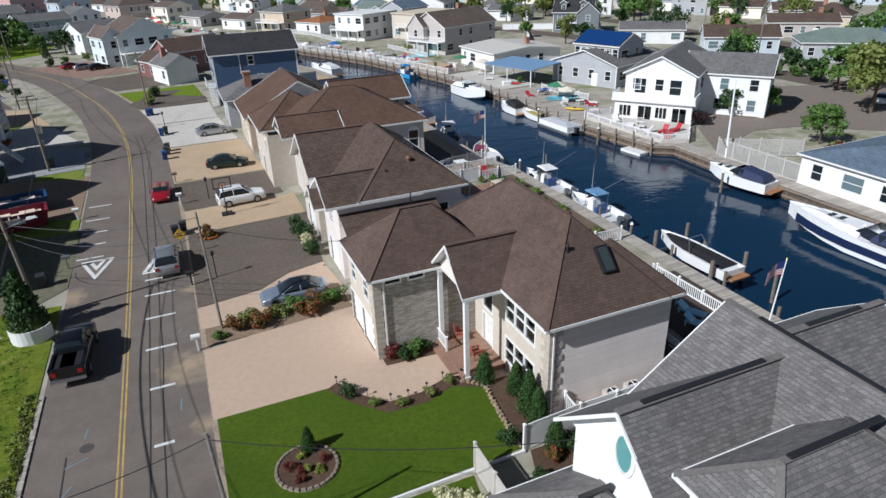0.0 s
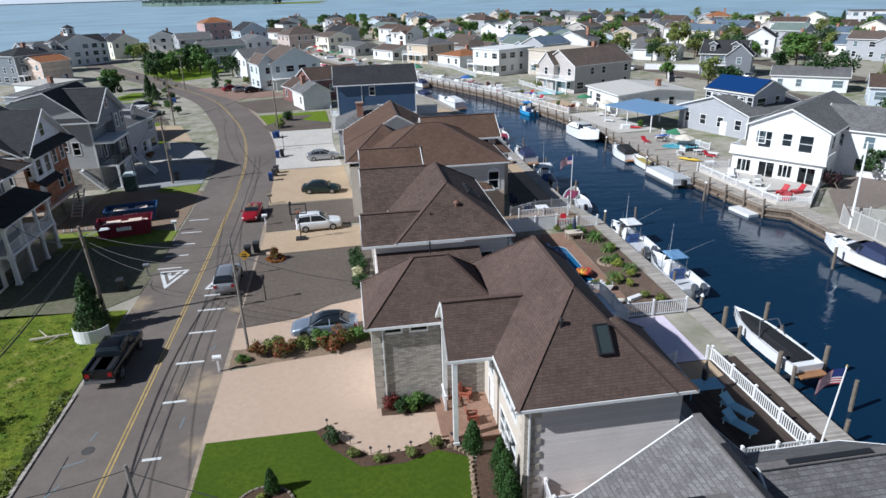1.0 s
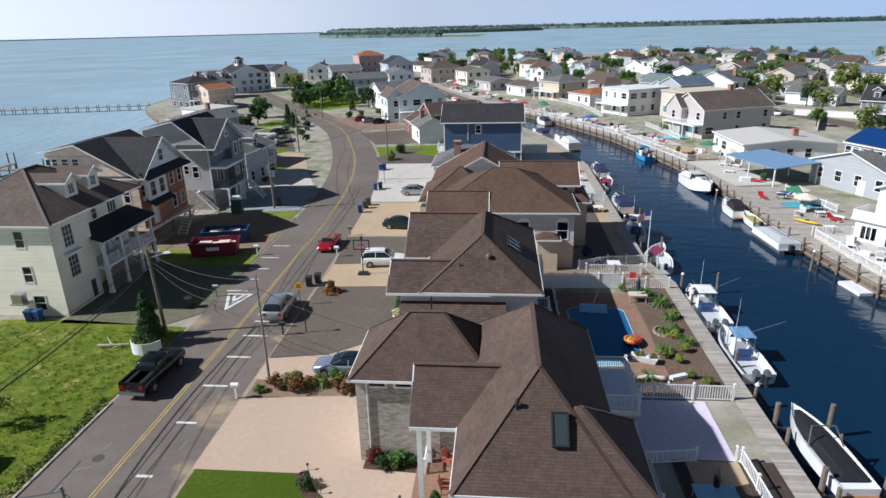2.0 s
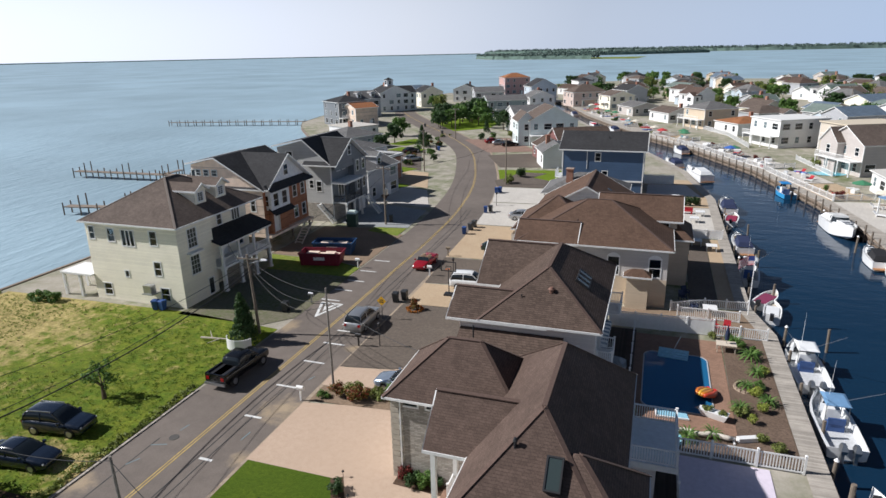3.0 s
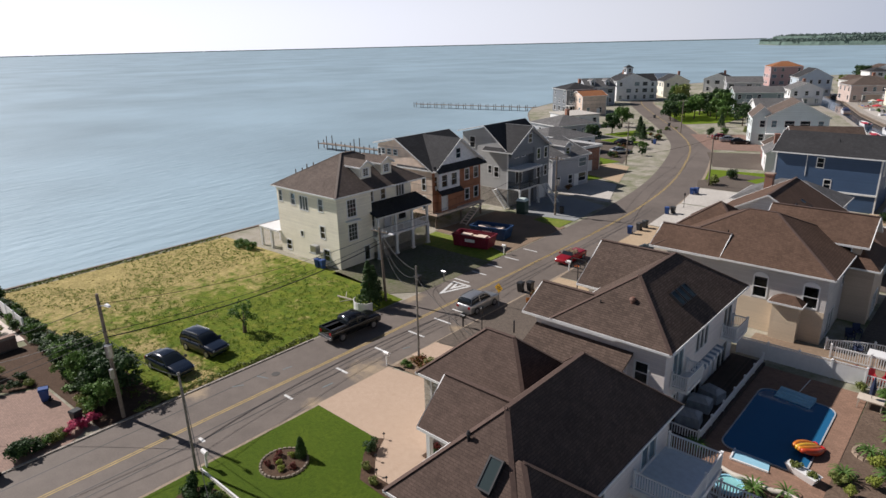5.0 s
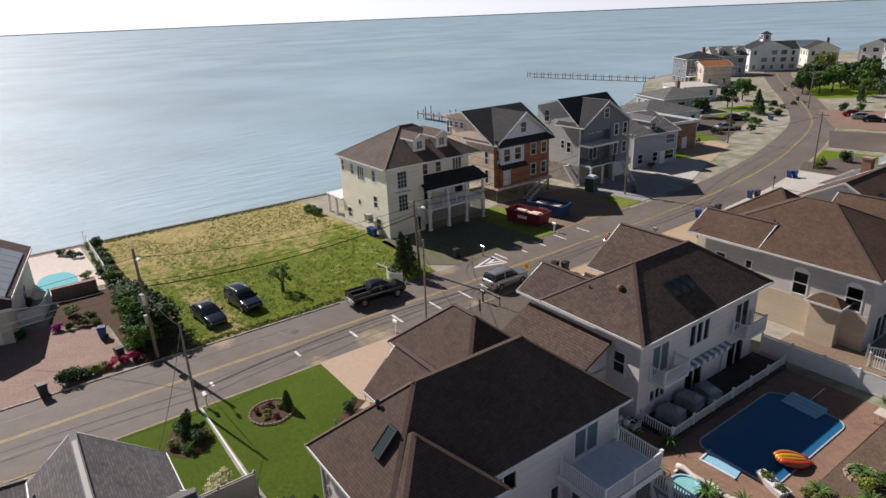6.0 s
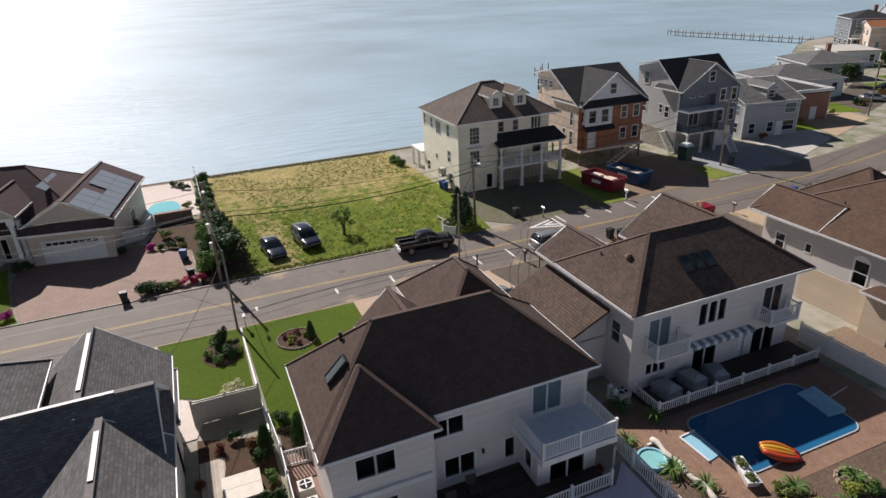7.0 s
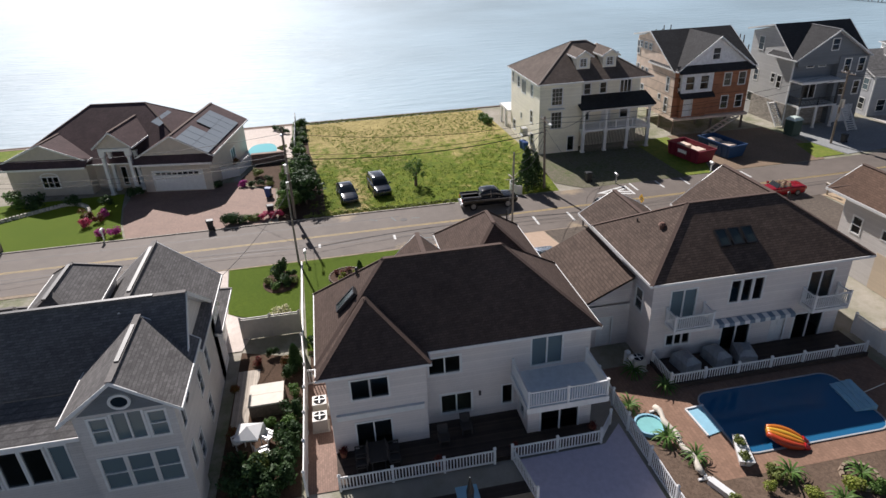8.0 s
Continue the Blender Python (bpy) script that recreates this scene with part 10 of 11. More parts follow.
for x, y in ((1.75, 47.1), (2.6, 66.0), (-1.0, 101)):
    t = thing("lamp_post", "short black garden lamp post in the yard", "lamp post", pose(x, y, 0.02), "garden lamps")
    part("post", Geo().tube((0, 0, 0), (0, 0, 1.9), 0.05, 0.04, 8), BLACK, t)
    part("lantern", Geo().tube((0, 0, 1.9), (0, 0, 2.2), 0.12, 0.16, 6).tube((0, 0, 2.2), (0, 0, 2.36), 0.18, 0.02, 6), BLACK, t)
for x, y in ((7.0, 29.9), (8.3, 28.0), (9.4, 27.05), (10.4, 26.95), (11.6, 27.1), (12.8, 27.6), (13.9, 27.4)):
    t = thing("path_light", "small dark path light beside the drive", "path light", pose(x, y, 0.03), "path lights")
    part("stem", Geo().tube((0, 0, 0), (0, 0, 0.4), 0.02, 0.02, 6), BLACK, t)
    part("cap", Geo().tube((0, 0, 0.4), (0, 0, 0.5), 0.1, 0.03, 8), BLACK, t)
# curved white board wall behind the pickup
cw = thing("curved_planter", "curved white board planter under a conifer", "planter", pose(-10.4, 43.8, 0.02))
for i in range(11):
    part("board", Geo().loft([[(-0.16, -0.03, 0), (0.16, -0.03, 0), (0.16, 0.03, 0), (-0.16, 0.03, 0)], [(-0.165, -0.03, 1.0), (0.165, -0.03, 1.0), (0.165, 0.03, 1.0), (-0.165, 0.03, 1.0)]]), WHITE, cw, at=pose(1.3 * math.cos(radians(206 + i * 13)), 1.3 * math.sin(radians(206 + i * 13)), 0, 0, 0, 296 + i * 13))
solo("driftwood", Geo().tube((-2.2, 0, 0.25), (0.4, 0.3, 0.3), 0.1, 0.06, 6).tube((-1, 0.1, 0.3), (-1.9, 1.0, 0.5), 0.06, 0.03, 5).tube((-0.2, 0.2, 0.3), (-0.9, -0.8, 0.2), 0.06, 0.03, 5), plain("pale_driftwood", (0.45, 0.4, 0.33), 0.9), "pale driftwood branch on the grass", "driftwood", pose(-12.6, 43.6, 0.0))
solo("manhole_cover", Geo().tube((0, 0, 0.0), (0, 0, 0.035), 0.35, 0.35, 20), plain("cast_iron", (0.07, 0.065, 0.06), 0.7), "dark iron manhole cover in the asphalt", "manhole cover", pose(-6.2, 30.2, 0), kind="structure")
SPRAY = Mat("blue_spray_paint", (0.17, 0.23, 0.25), 0.8).vary(2.0, 0.2).mat
for x, y, yaw, l in ((-6.6, 29.2, 20, 1.1), (-6.3, 31.4, 80, 0.8), (-1.5, 31.8, 85, 1.0), (-6.9, 27.2, 60, 0.9), (-1.2, 40.2, 70, 0.7)):
    solo("utility_mark", Geo().poly([(-l / 2, -0.05, 0.028), (l / 2, -0.03, 0.028), (l / 2, 0.06, 0.028), (-l / 2, 0.04, 0.028)]), SPRAY, "faded blue utility paint mark on asphalt", "road marking", pose(x, y, 0, 0, 0, yaw), "utility marks", kind="structure")
# portable site cabin and pots
sc = thing("site_cabin", "small site cabin with a mint-white roof", "cabin", pose(-19.0, 83.2, 0.03, 0, 0, 10))
part("body", Geo().box(-0.7, 0.7, -0.7, 0.7, 0, 2.0), plain("dark_green_plastic", (0.04, 0.08, 0.06), 0.5), sc)
part("roof", Geo().loft([[(-0.8, -0.8, 2.0), (0.8, -0.8, 2.0), (0.8, 0.8, 2.0), (-0.8, 0.8, 2.0)], [(-0.5, -0.5, 2.35), (0.5, -0.5, 2.35), (0.5, 0.5, 2.35), (-0.5, 0.5, 2.35)]]), plain("mint_plastic", (0.6, 0.7, 0.66), 0.4), sc)
for p2 in smooth_line([(-17.0, -11.2), (-18.8, -8.2), (-20.2, -5.4), (-19.0, -3.2), (-16.2, -2.0)], 0.34):
    solo("wall_stone", Geo().loft([[(-0.2, -0.15, 0), (0.2, -0.15, 0), (0.2, 0.15, 0), (-0.2, 0.15, 0)], [(-0.15, -0.1, 0.34), (0.15, -0.1, 0.34), (0.15, 0.1, 0.34), (-0.15, 0.1, 0.34)]]), CONCRETE, "pale rough stone of the curved garden wall", "stone", pose(p2.x, p2.y, 0.02, 0, 0, rng.uniform(0, 180)), "garden wall stones")
# weeds on the vacant lot
rs = np.random.RandomState(3)
L_GRASS = leaf("grass_blades", (0.1, 0.18, 0.015), (0.19, 0.27, 0.025))
L_STRAW = leaf("straw_blades", (0.32, 0.26, 0.11), (0.22, 0.21, 0.06))
cs = [(rs.uniform(-44, -10), rs.uniform(21, 47), 0.08) for _ in range(5200)]
cs = [c for c in cs if (noise.noise((c[0] * 0.12, c[1] * 0.12, 3)) > -0.15)]
tagged(new("weeds", leaf_cloud("weeds", cs, [rs.uniform(0.1, 0.32) for _ in cs], 11, 0.05, L_GRASS, 4, 0.6)), "clumps of green weeds over the vacant lot", "weeds", "", "stuff")
cs = [(rs.uniform(-44.5, -22), rs.uniform(21, 48), 0.06) for _ in range(300)]
tagged(new("dead_weeds", leaf_cloud("dead_weeds", cs, [rs.uniform(0.08, 0.22) for _ in cs], 9, 0.06, L_STRAW, 9, 0.7)), "brown dry weed tufts on sandy ground", "weeds", "", "stuff")
cs = [(-46.6 + rs.uniform(0.9, 1.9), 19.5 + i * 0.28, 0.1) for i in range(100)] + [(-9.2 - rs.uniform(0, 0.7), 20.5 + i * 0.16, 0.08) for i in range(100)]
tagged(new("edge_weeds", leaf_cloud("edge_weeds", cs, [rs.uniform(0.15, 0.35) for _ in cs], 24, 0.1, L_OLIVE, 10, 0.4)), "weedy grass along the lot's edges", "weeds", "", "stuff")

# ---------------------------------------------------------------- far side of the canal and the north
far_house(66.2, 34.0, -90, 15, 16, 3.1, 2.2, S_WHITE, SLATE, "low white house with slate-blue hip roof", "hip", 1)
canal_house = far_house(70.6, 74.6, -53, 9.4, 17, 6.0, 2.6, S_WHITE, GREYROOF, "large white house with grey roof and railed canal balcony", "y", 2, wing=(2.0, 13.5, -3.0, 6.5, 5.6, 2.4, "x"))
block(canal_house, -5.2, 5.2, -11.6, -8.5, 0, 2.85, S_WHITE, {"S": [(1.5, 1.5, 1.6, 1.5, "triple"), (4.2, 1.3, 1.8, 2.0, "slide"), (6.4, 1.5, 1.5, 1.5, "triple"), (8.8, 1.3, 1.8, 2.0, "slide")], "E": [(1.5, 1.5, 1.4, 1.5, "pair")], "W": [(1.5, 1.5, 1.4, 1.5, "pair")]}, skip="N")
part("balcony_floor", Geo().box(-5.6, 5.6, -12.0, -8.5, 2.85, 3.1), TRIM, canal_house)
for a, b in (((-5.5, -8.6), (-5.5, -11.9)), ((-5.5, -11.9), (5.5, -11.9)), ((5.5, -11.9), (5.5, -8.6))):
    part("parapet", Geo().bar((*a, 3.55), (*b, 3.55), 0.12, 0.9), WHITE, canal_house)
for wx in (-2.6, 2.2):
    part("window", far_window(1.5, 2.0), None, canal_house, at=pose(wx, -8.5, 4.4, 0, 0, 0))
white_deck = thing("waterfront_deck", "raised white waterfront deck with red seats", "deck", pose(0, 0, 0))
part("platform", Geo().prism([(55.9, 59.1), (59.0, 57.7), (64.0, 63.0), (60.0, 73.0), (54.9, 73.6), (55.3, 66.0)], 0.0, 0.45), CONCRETE, white_deck)
for x, y, m in ((60.0, 61.4, RED), (58.2, 61.6, RED), (56.6, 63.0, WHITE), (57.6, 65.0, WHITE), (58.8, 67.0, WHITE), (56.6, 69.0, WHITE), (57.6, 70.6, WHITE), (56.8, 66.6, WHITE)):
    t = thing("deck_chair", "red deck chair on the raised white waterfront deck" if m is RED else "white deck chair on the raised white waterfront deck", "chair", pose(x, y, 0.45, 0, 0, rng.uniform(0, 360)), "deck chairs")
    part("seat", Geo().box(-0.35, 0.35, -0.6, 0.6, 0.3, 0.4), m, t)
    part("backrest", Geo().bar((0, 0.5, 0.4), (0, 0.9, 1.0), 0.7, 0.07), m, t)
    for x0 in (-0.32, 0.26):
        part("leg", Geo().box(x0, x0 + 0.06, -0.55, 0.55, 0, 0.3), m, t)
solo("red_storage_box", Geo().box(-0.7, 0.7, -0.4, 0.4, 0, 0.6).box(-0.74, 0.74, -0.44, 0.44, 0.6, 0.68), RED, "red storage box on the white deck", "storage box", pose(57.6, 59.8, 0.45, 0, 0, 40))
lot("cul_de_sac", [(58.8, 52.8), (70, 58), (76, 57), (84, 50), (104, 58), (125, 66), (125, 78), (104, 72), (96, 76), (92, 84), (86, 84), (83, 72), (76, 70.5), (70, 66), (65, 62.5)], 0.03, ground("pale_tarmac", ((0.21, 0.175, 0.15), (0.24, 0.2, 0.17), (0.17, 0.145, 0.125)), 0.2, 3), "faded brown tarmac turning circle", "road")
lot("island_bed", arc(77.5, 65.2, 3.6, 0, 360, 20, 3.0)[:-1], 0.1, BROWNSTONE, "gravel island with shrubs in the turning circle", "garden bed")
sunny = far_house(76.0, 97.5, -70, 13.5, 15, 3.6, 2.4, S_GREY, GREYROOF, "pale grey house with a glazed upper storey and solar roof", "y", 1, wing=(-4.6, 4.6, -4.0, 4.0, 6.3, 2.0, "x"))
part("solar_panel", Geo().box(-4.7, 4.7, -2.15, 2.1, 0.1, 0.2), Mat("deep_blue_solar", (0.01, 0.04, 0.14), 0.2).mat, sunny, "deep blue solar panels over the upper roof", at=pose(0, -2.2, 7.36, math.degrees(math.atan2(2.05, 4.3)), 0, 0))
for i in range(7):
    part("window", far_window(0.95, 1.35), None, sunny, at=pose(-4.0 + i * 1.33, -4.0, 5.2, 0, 0, 0))
far_house(68.6, 121.5, -87, 14, 16, 3.5, 0.9, S_WHITE, plain("pale_membrane", (0.5, 0.48, 0.44), 0.8), "low white house with a broad pale roof", "gable", 1)
aw = thing("blue_awning", "blue canvas awning on white posts by the canal", "awning", pose(61.5, 104.0, 0, 0, 0, -72))
part("canopy", Geo().loft([[(-6, -4, 2.9), (6, -4, 2.9), (6, 4, 3.3), (-6, 4, 3.3)], [(-6, -4, 3.0), (6, -4, 3.0), (6, 4, 3.4), (-6, 4, 3.4)]]), plain("slate_blue_canvas", (0.16, 0.27, 0.42), 0.7), aw)
for sx in (-5.7, 0, 5.7):
    for sy in (-3.8, 3.8):
        part("post", Geo().box(sx - 0.08, sx + 0.08, sy - 0.08, sy + 0.08, 0, 2.95), WHITE, aw)
far_house(68.0, 149.0, -68, 11, 18, 6.0, 3.4, S_GREIGE, TAUPE, "twin-gabled greige house facing the canal", "y", 2, wing=(-5.5, -0.1, -10.5, -6, 5.9, 3.0, "y"), deck=True)
far_house(71.0, 178.0, -65, 9, 16, 6.6, 0.4, S_STUCCO, plain("cream_membrane", (0.55, 0.48, 0.37), 0.8), "cream flat-roofed house by the canal", "flat", 2)
far_house(56.0, 185.0, -60, 11, 14, 6.8, 0.5, S_WHITE, plain("white_membrane", (0.65, 0.65, 0.63), 0.8), "white flat-roofed house with upper balcony", "flat", 2, deck=True)
far_house(48.0, 207.0, -60, 11, 12, 3.4, 1.6, S_WHITE, TILE, "low white house with orange-brown roof", "hip", 1)
far_house(39.5, 222.0, -58, 11, 12, 6.0, 2.2, S_TAN, GREYROOF, "two-storey beige house with grey roof", "hip", 2, deck=True)
far_house(28.0, 238.0, -58, 12, 10, 3.2, 1.8, S_WHITE, TAUPE, "low white waterside house with taupe roof by the canal", "gable", 1)
far_house(16.0, 260.0, -60, 12, 11, 3.2, 1.8, S_GREIGE, GREYROOF, "low greige waterside house with grey roof", "gable", 1)
far_house(6.0, 284.0, -60, 11, 11, 5.6, 2.0, S_CREAM, TAUPE, "cream two-storey waterside house", "gable", 2)
# terraces, docks and garden clutter between the far bulkhead and its houses
shore = random.Random(21)
L_YELK = plain("yellow_hull_plastic", (0.6, 0.42, 0.03), 0.5)
SUNSHADES = [plain("umbrella_red", (0.5, 0.03, 0.04), 0.8), plain("umbrella_blue", (0.04, 0.12, 0.4), 0.8), plain("umbrella_cream", (0.65, 0.6, 0.5), 0.8), plain("umbrella_green", (0.05, 0.2, 0.1), 0.8)]


def sunshade(x, y, mat, label, z=0.05):
    t = thing("open_umbrella", label, "umbrella", pose(x, y, z), "umbrellas")
    part("pole", Geo().tube((0, 0, 0), (0, 0, 2.4), 0.03, 0.03, 6), METAL, t)
    can = Geo()
    for i in range(8):
        a, b = i * math.pi / 4, (i + 1) * math.pi / 4
        can.poly([(0, 0, 2.65), (1.5 * math.cos(a), 1.5 * math.sin(a), 2.1), (1.5 * math.cos(b), 1.5 * math.sin(b), 2.1)])
        can.poly([(1.5 * math.cos(a), 1.5 * math.sin(a), 2.1), (1.5 * math.cos(a), 1.5 * math.sin(a), 1.95), (1.5 * math.cos(b), 1.5 * math.sin(b), 1.95), (1.5 * math.cos(b), 1.5 * math.sin(b), 2.1)])
    part("canopy", can, mat, t)


def sunbed(x, y, yaw, mat, label, z=0.05):
    t = thing("sun_lounger", label, "lounger", pose(x, y, z, 0, 0, yaw), "sun loungers")
    part("frame", Geo().box(-0.35, 0.35, -0.95, 0.6, 0.25, 0.36), mat, t)
    part("backrest", Geo().bar((0, 0.5, 0.33), (0, 1.05, 0.8), 0.7, 0.07), mat, t)
    for y0 in (-0.85, 0.42):
        part("leg", Geo().box(-0.33, 0.33, y0, y0 + 0.07, 0, 0.25), WHITE, t)


def kayak(x, y, yaw, mat, label, z=0.12):
    rr = [[(u * 1.7, w * math.cos(a * math.pi / 4), 0.2 + w * 0.55 * math.sin(a * math.pi / 4)) for a in range(8)] for u, w in ((-1, 0.04), (-0.6, 0.27), (0, 0.36), (0.6, 0.27), (1, 0.04))]
    t = thing("kayak", label, "kayak", pose(x, y, z, 0, 0, yaw), "kayaks")
    part("hull", Geo().loft(rr), mat, t, smooth=True)
    part("cockpit", Geo().tube((0, 0, 0.36), (0, 0, 0.42), 0.3, 0.26, 10), BLACK, t)


for a, b in zip(FAR_BANK[4:12], FAR_BANK[5:13]):
    a, b = Vector(a), Vector(b)
    d = (b - a).normalized()
    n = Vector((d.y, -d.x))
    k = max(1, round((b - a).length / 13))
    for i in range(k):
        p, q = a.lerp(b, i / k), a.lerp(b, (i + 0.97) / k)
        mat, word = shore.choice(((CONCRETE, "pale concrete"), (PLANK, "grey plank"), (CONCRETE, "pale concrete"), (SAND, "pale gravel"), (CONCRETE, "pale concrete")))
        lot("waterside_terrace", [tuple(p + n * 2.05), tuple(q + n * 2.05), tuple(q + n * 9.5), tuple(p + n * 9.5)], 0.05 + 0.002 * (i % 3), mat, word + " waterside terrace behind the dock", "terrace")
        at = lambda u, v: p.lerp(q, u) + n * v  # noqa: E731
        for j in range(shore.randint(6, 9)):
            c = at(shore.uniform(0.1, 0.9), shore.uniform(3, 9))
            kind = shore.random()
            if kind < 0.35:
                m, w2 = shore.choice(((WHITE, "white"), (WHITE, "white"), (PALEBLUE, "pale blue"), (RED, "red")))
                sunbed(c.x, c.y, shore.uniform(0, 360), m, w2 + " sun lounger on a waterside terrace", 0.055)
            elif kind < 0.5:
                table(c.x, c.y, 1.3, 0.9, shore.choice((WHITE, WICKER, TIMBER)), "garden table on a waterside terrace", 0.055)
            elif kind < 0.6:
                j2 = shore.randrange(4)
                sunshade(c.x, c.y, SUNSHADES[j2], ("red", "blue", "cream", "green")[j2] + " open garden umbrella by the water")
            elif kind < 0.7:
                m, w2 = shore.choice(((SUNSHADES[0], "red"), (L_YELK, "yellow"), (SUNSHADES[1], "blue")))
                kayak(c.x, c.y, shore.uniform(0, 360), m, w2 + " kayak lying on a waterside terrace")
            elif kind < 0.85:
                shrub(c.x, c.y, shore.uniform(0.9, 1.8), shore.uniform(0.8, 1.6), shore.choice((L_MID, L_DARK, L_OLIVE, L_RED)), "garden shrub on a waterside terrace", z=0.05)
            else:
                solo("dock_box", Geo().loft([[(-0.7, -0.35, 0), (0.7, -0.35, 0), (0.7, 0.35, 0), (-0.7, 0.35, 0)], [(-0.75, -0.4, 0.6), (0.75, -0.4, 0.6), (0.75, 0.4, 0.6), (-0.75, 0.4, 0.6)], [(-0.7, -0.2, 0.75), (0.7, -0.2, 0.75), (0.7, 0.2, 0.75), (-0.7, 0.2, 0.75)]]), GEL, "white dock storage box by the water", "storage box", pose(c.x, c.y, 0.05, 0, 0, shore.uniform(0, 360)), "dock boxes")
        if shore.random() < 0.6:
            picket_fence([tuple(p + n * 2.3), tuple(p + n * 9)], 1.1, "white picket fence between waterside gardens", far=True)
# second rows
far_house(112, 162, -40, 11, 9, 5.2, 3.4, S_DGREY, CHARCOAL, "grey shingled house with dormers", "gable", 2, dormers=2, wing=(1.5, 7.5, -7.5, -3, 5.2, 3.0, "y"))
far_house(112, 200, -45, 14, 8, 3.2, 1.8, S_WHITE, GREYROOF, "low white house with grey roof", "gable", 1)
far_house(146, 197, -40, 9, 9, 5.8, 3.2, S_WHITE, CHARCOAL, "white gabled house in the far street", "y", 2)
far_house(114, 131, -38, 15, 9, 3.2, 1.7, S_WHITE, GREYROOF, "low white house with grey roof and porch", "gable", 1)
far_house(119, 108, -38, 15, 9, 3.4, 2.2, S_LBLUE, BROWN_DARK, "low pale blue house with dark brown roof", "gable", 1)
far_house(128, 89, -40, 18, 10, 3.6, 2.4, S_GREY, GREENGREY, "long grey house with green-grey roof", "hip", 1)
far_house(150, 118, -40, 16, 9, 3.4, 2.0, S_GREIGE, BROWN, "low greige house with brown roof", "gable", 1)
far_house(196, 306, -30, 11, 11, 7, 2.5, S_TAN, TILE, "tan house with orange roof near the bay", "hip", 2)
far_house(249, 272, -30, 14, 10, 9, 1.2, S_WHITE, GREYROOF, "tall white house near the bay", "flat", 3)
far_house(175, 140, -40, 14, 10, 3.4, 2.0, S_WHITE, BROWN, "low white house with brown roof", "gable", 1)
pale, ncol = random.Random(5), 0
LABELS = {S_WHITE: "white", S_GREY: "grey", S_TAN: "tan", S_LBLUE: "pale blue", S_CREAM: "cream", S_GREIGE: "greige"}
for cx, y0, y1 in ((92, 196, 420), (118, 218, 470), (150, 214, 440), (172, 158, 420), (205, 150, 330), (236, 140, 330), (62, 262, 480), (36, 286, 500), (8, 312, 500), (78, 200, 262), (57, 236, 262), (150, 40, 104), (172, 30, 128), (205, 20, 136), (236, 40, 130), (110, -40, 52), (140, -60, 30), (-22, 372, 470)):
    y = y0 + pale.uniform(0, 8)
    while y < y1:
        x = cx + pale.uniform(-3, 3)
        wall, roof = pale.choice(WALLS), pale.choice(ROOFS)
        two = pale.random() < 0.5
        style = pale.choice(("gable", "y", "hip", "gable"))
        far_house(x, y, -55 + pale.uniform(-8, 8) + pale.choice((0, 0, 90)), pale.uniform(10, 14), pale.uniform(8, 11), 5.8 if two else 3.2, pale.uniform(1.8, 3.0), wall, roof,
                  f"{LABELS[wall]} {'two-storey' if two else 'single-storey'} house of the far rows", style, 2 if two else 1, seed=ncol,
                  wing=None if pale.random() < 0.55 or y > 330 else (1.0, 6.0, -7.0, -3.0, 3.0 if not two else 5.2, 1.6, "y"))
        ncol += 1
        for k in range(pale.choice((1, 1, 2))):
            tree(x + pale.uniform(7, 11) * pale.choice((1, 1, -1)), y + pale.uniform(4, 10), pale.uniform(0.6, 1.2), pale.choice((0, 1, 2, 3, 0, 1, 5)))
        y += pale.uniform(13.5, 18)
for a, b, w in (((104, 40), (104, 150), 7), ((104, 150), (78, 250), 7), ((135, 40), (135, 430), 7), ((190, 20), (190, 400), 7), ((78, 250), (48, 480), 7)):
    d = (Vector(b) - Vector(a)).normalized()
    n = Vector((-d.y, d.x)) * w / 2
    lot("far_street", [tuple(Vector(a) - n), tuple(Vector(b) - n), tuple(Vector(b) + n), tuple(Vector(a) + n)], 0.015 + 0.001 * w + a[0] * 1e-5, TARMAC, "grey tarmac street of the far rows", "road")

# north end along the road, canal side
far_house(2.0, 141.5, 20, 6, 8, 3.4, 2.2, S_WHITE, GREYROOF, "small white cottage with red shutters", "y", 1)
far_house(6.0, 156.0, 25, 13, 9, 4.4, 2.6, siding("maroon_siding", (0.22, 0.1, 0.09)), BROWN_DARK, "maroon house with dark brown roof and garage wing", "gable", 1, wing=(-11, -5, -6, 2.5, 3.0, 2.0, "y"))
far_house(-5.0, 177.0, 22, 13, 12, 6.6, 3.8, siding("pale_aqua_siding", (0.66, 0.74, 0.74)), TAUPE, "tall white gabled house with porches", "y", 2, wing=(-9.5, -5, -5, 4, 6.4, 2.6, "y"), deck=True)
far_house(-16.0, 203.0, 30, 12, 10, 5.6, 2.6, S_WHITE, GREYROOF, "white house with grey roof behind trees", "gable", 2)
far_house(-35.0, 250.0, 30, 16, 9, 6.0, 2.0, S_TEAL, GREYROOF, "long grey-green two-storey house", "gable", 2)
far_house(-33.0, 318.0, 30, 13, 11, 7.5, 3.8, S_LBLUE, CHARCOAL, "pale blue tall gabled house by the canal", "y", 2, deck=True)
far_house(-26.0, 275.0, 30, 11, 10, 5.6, 2.6, S_WHITE, GREYROOF, "white gabled house near the canal", "y", 2, dormers=0)
far_house(-9.0, 299.0, 30, 16, 12, 6.2, 3.2, siding("pinkish_beige_siding", (0.6, 0.48, 0.42)), TAUPE, "large beige house with brown hip roof", "hip", 2)
far_house(-58.0, 372.0, 30, 15, 12, 9.5, 2.6, siding("rose_siding", (0.55, 0.34, 0.3)), TILE, "tall rose-coloured house with red-brown roof", "hip", 3)
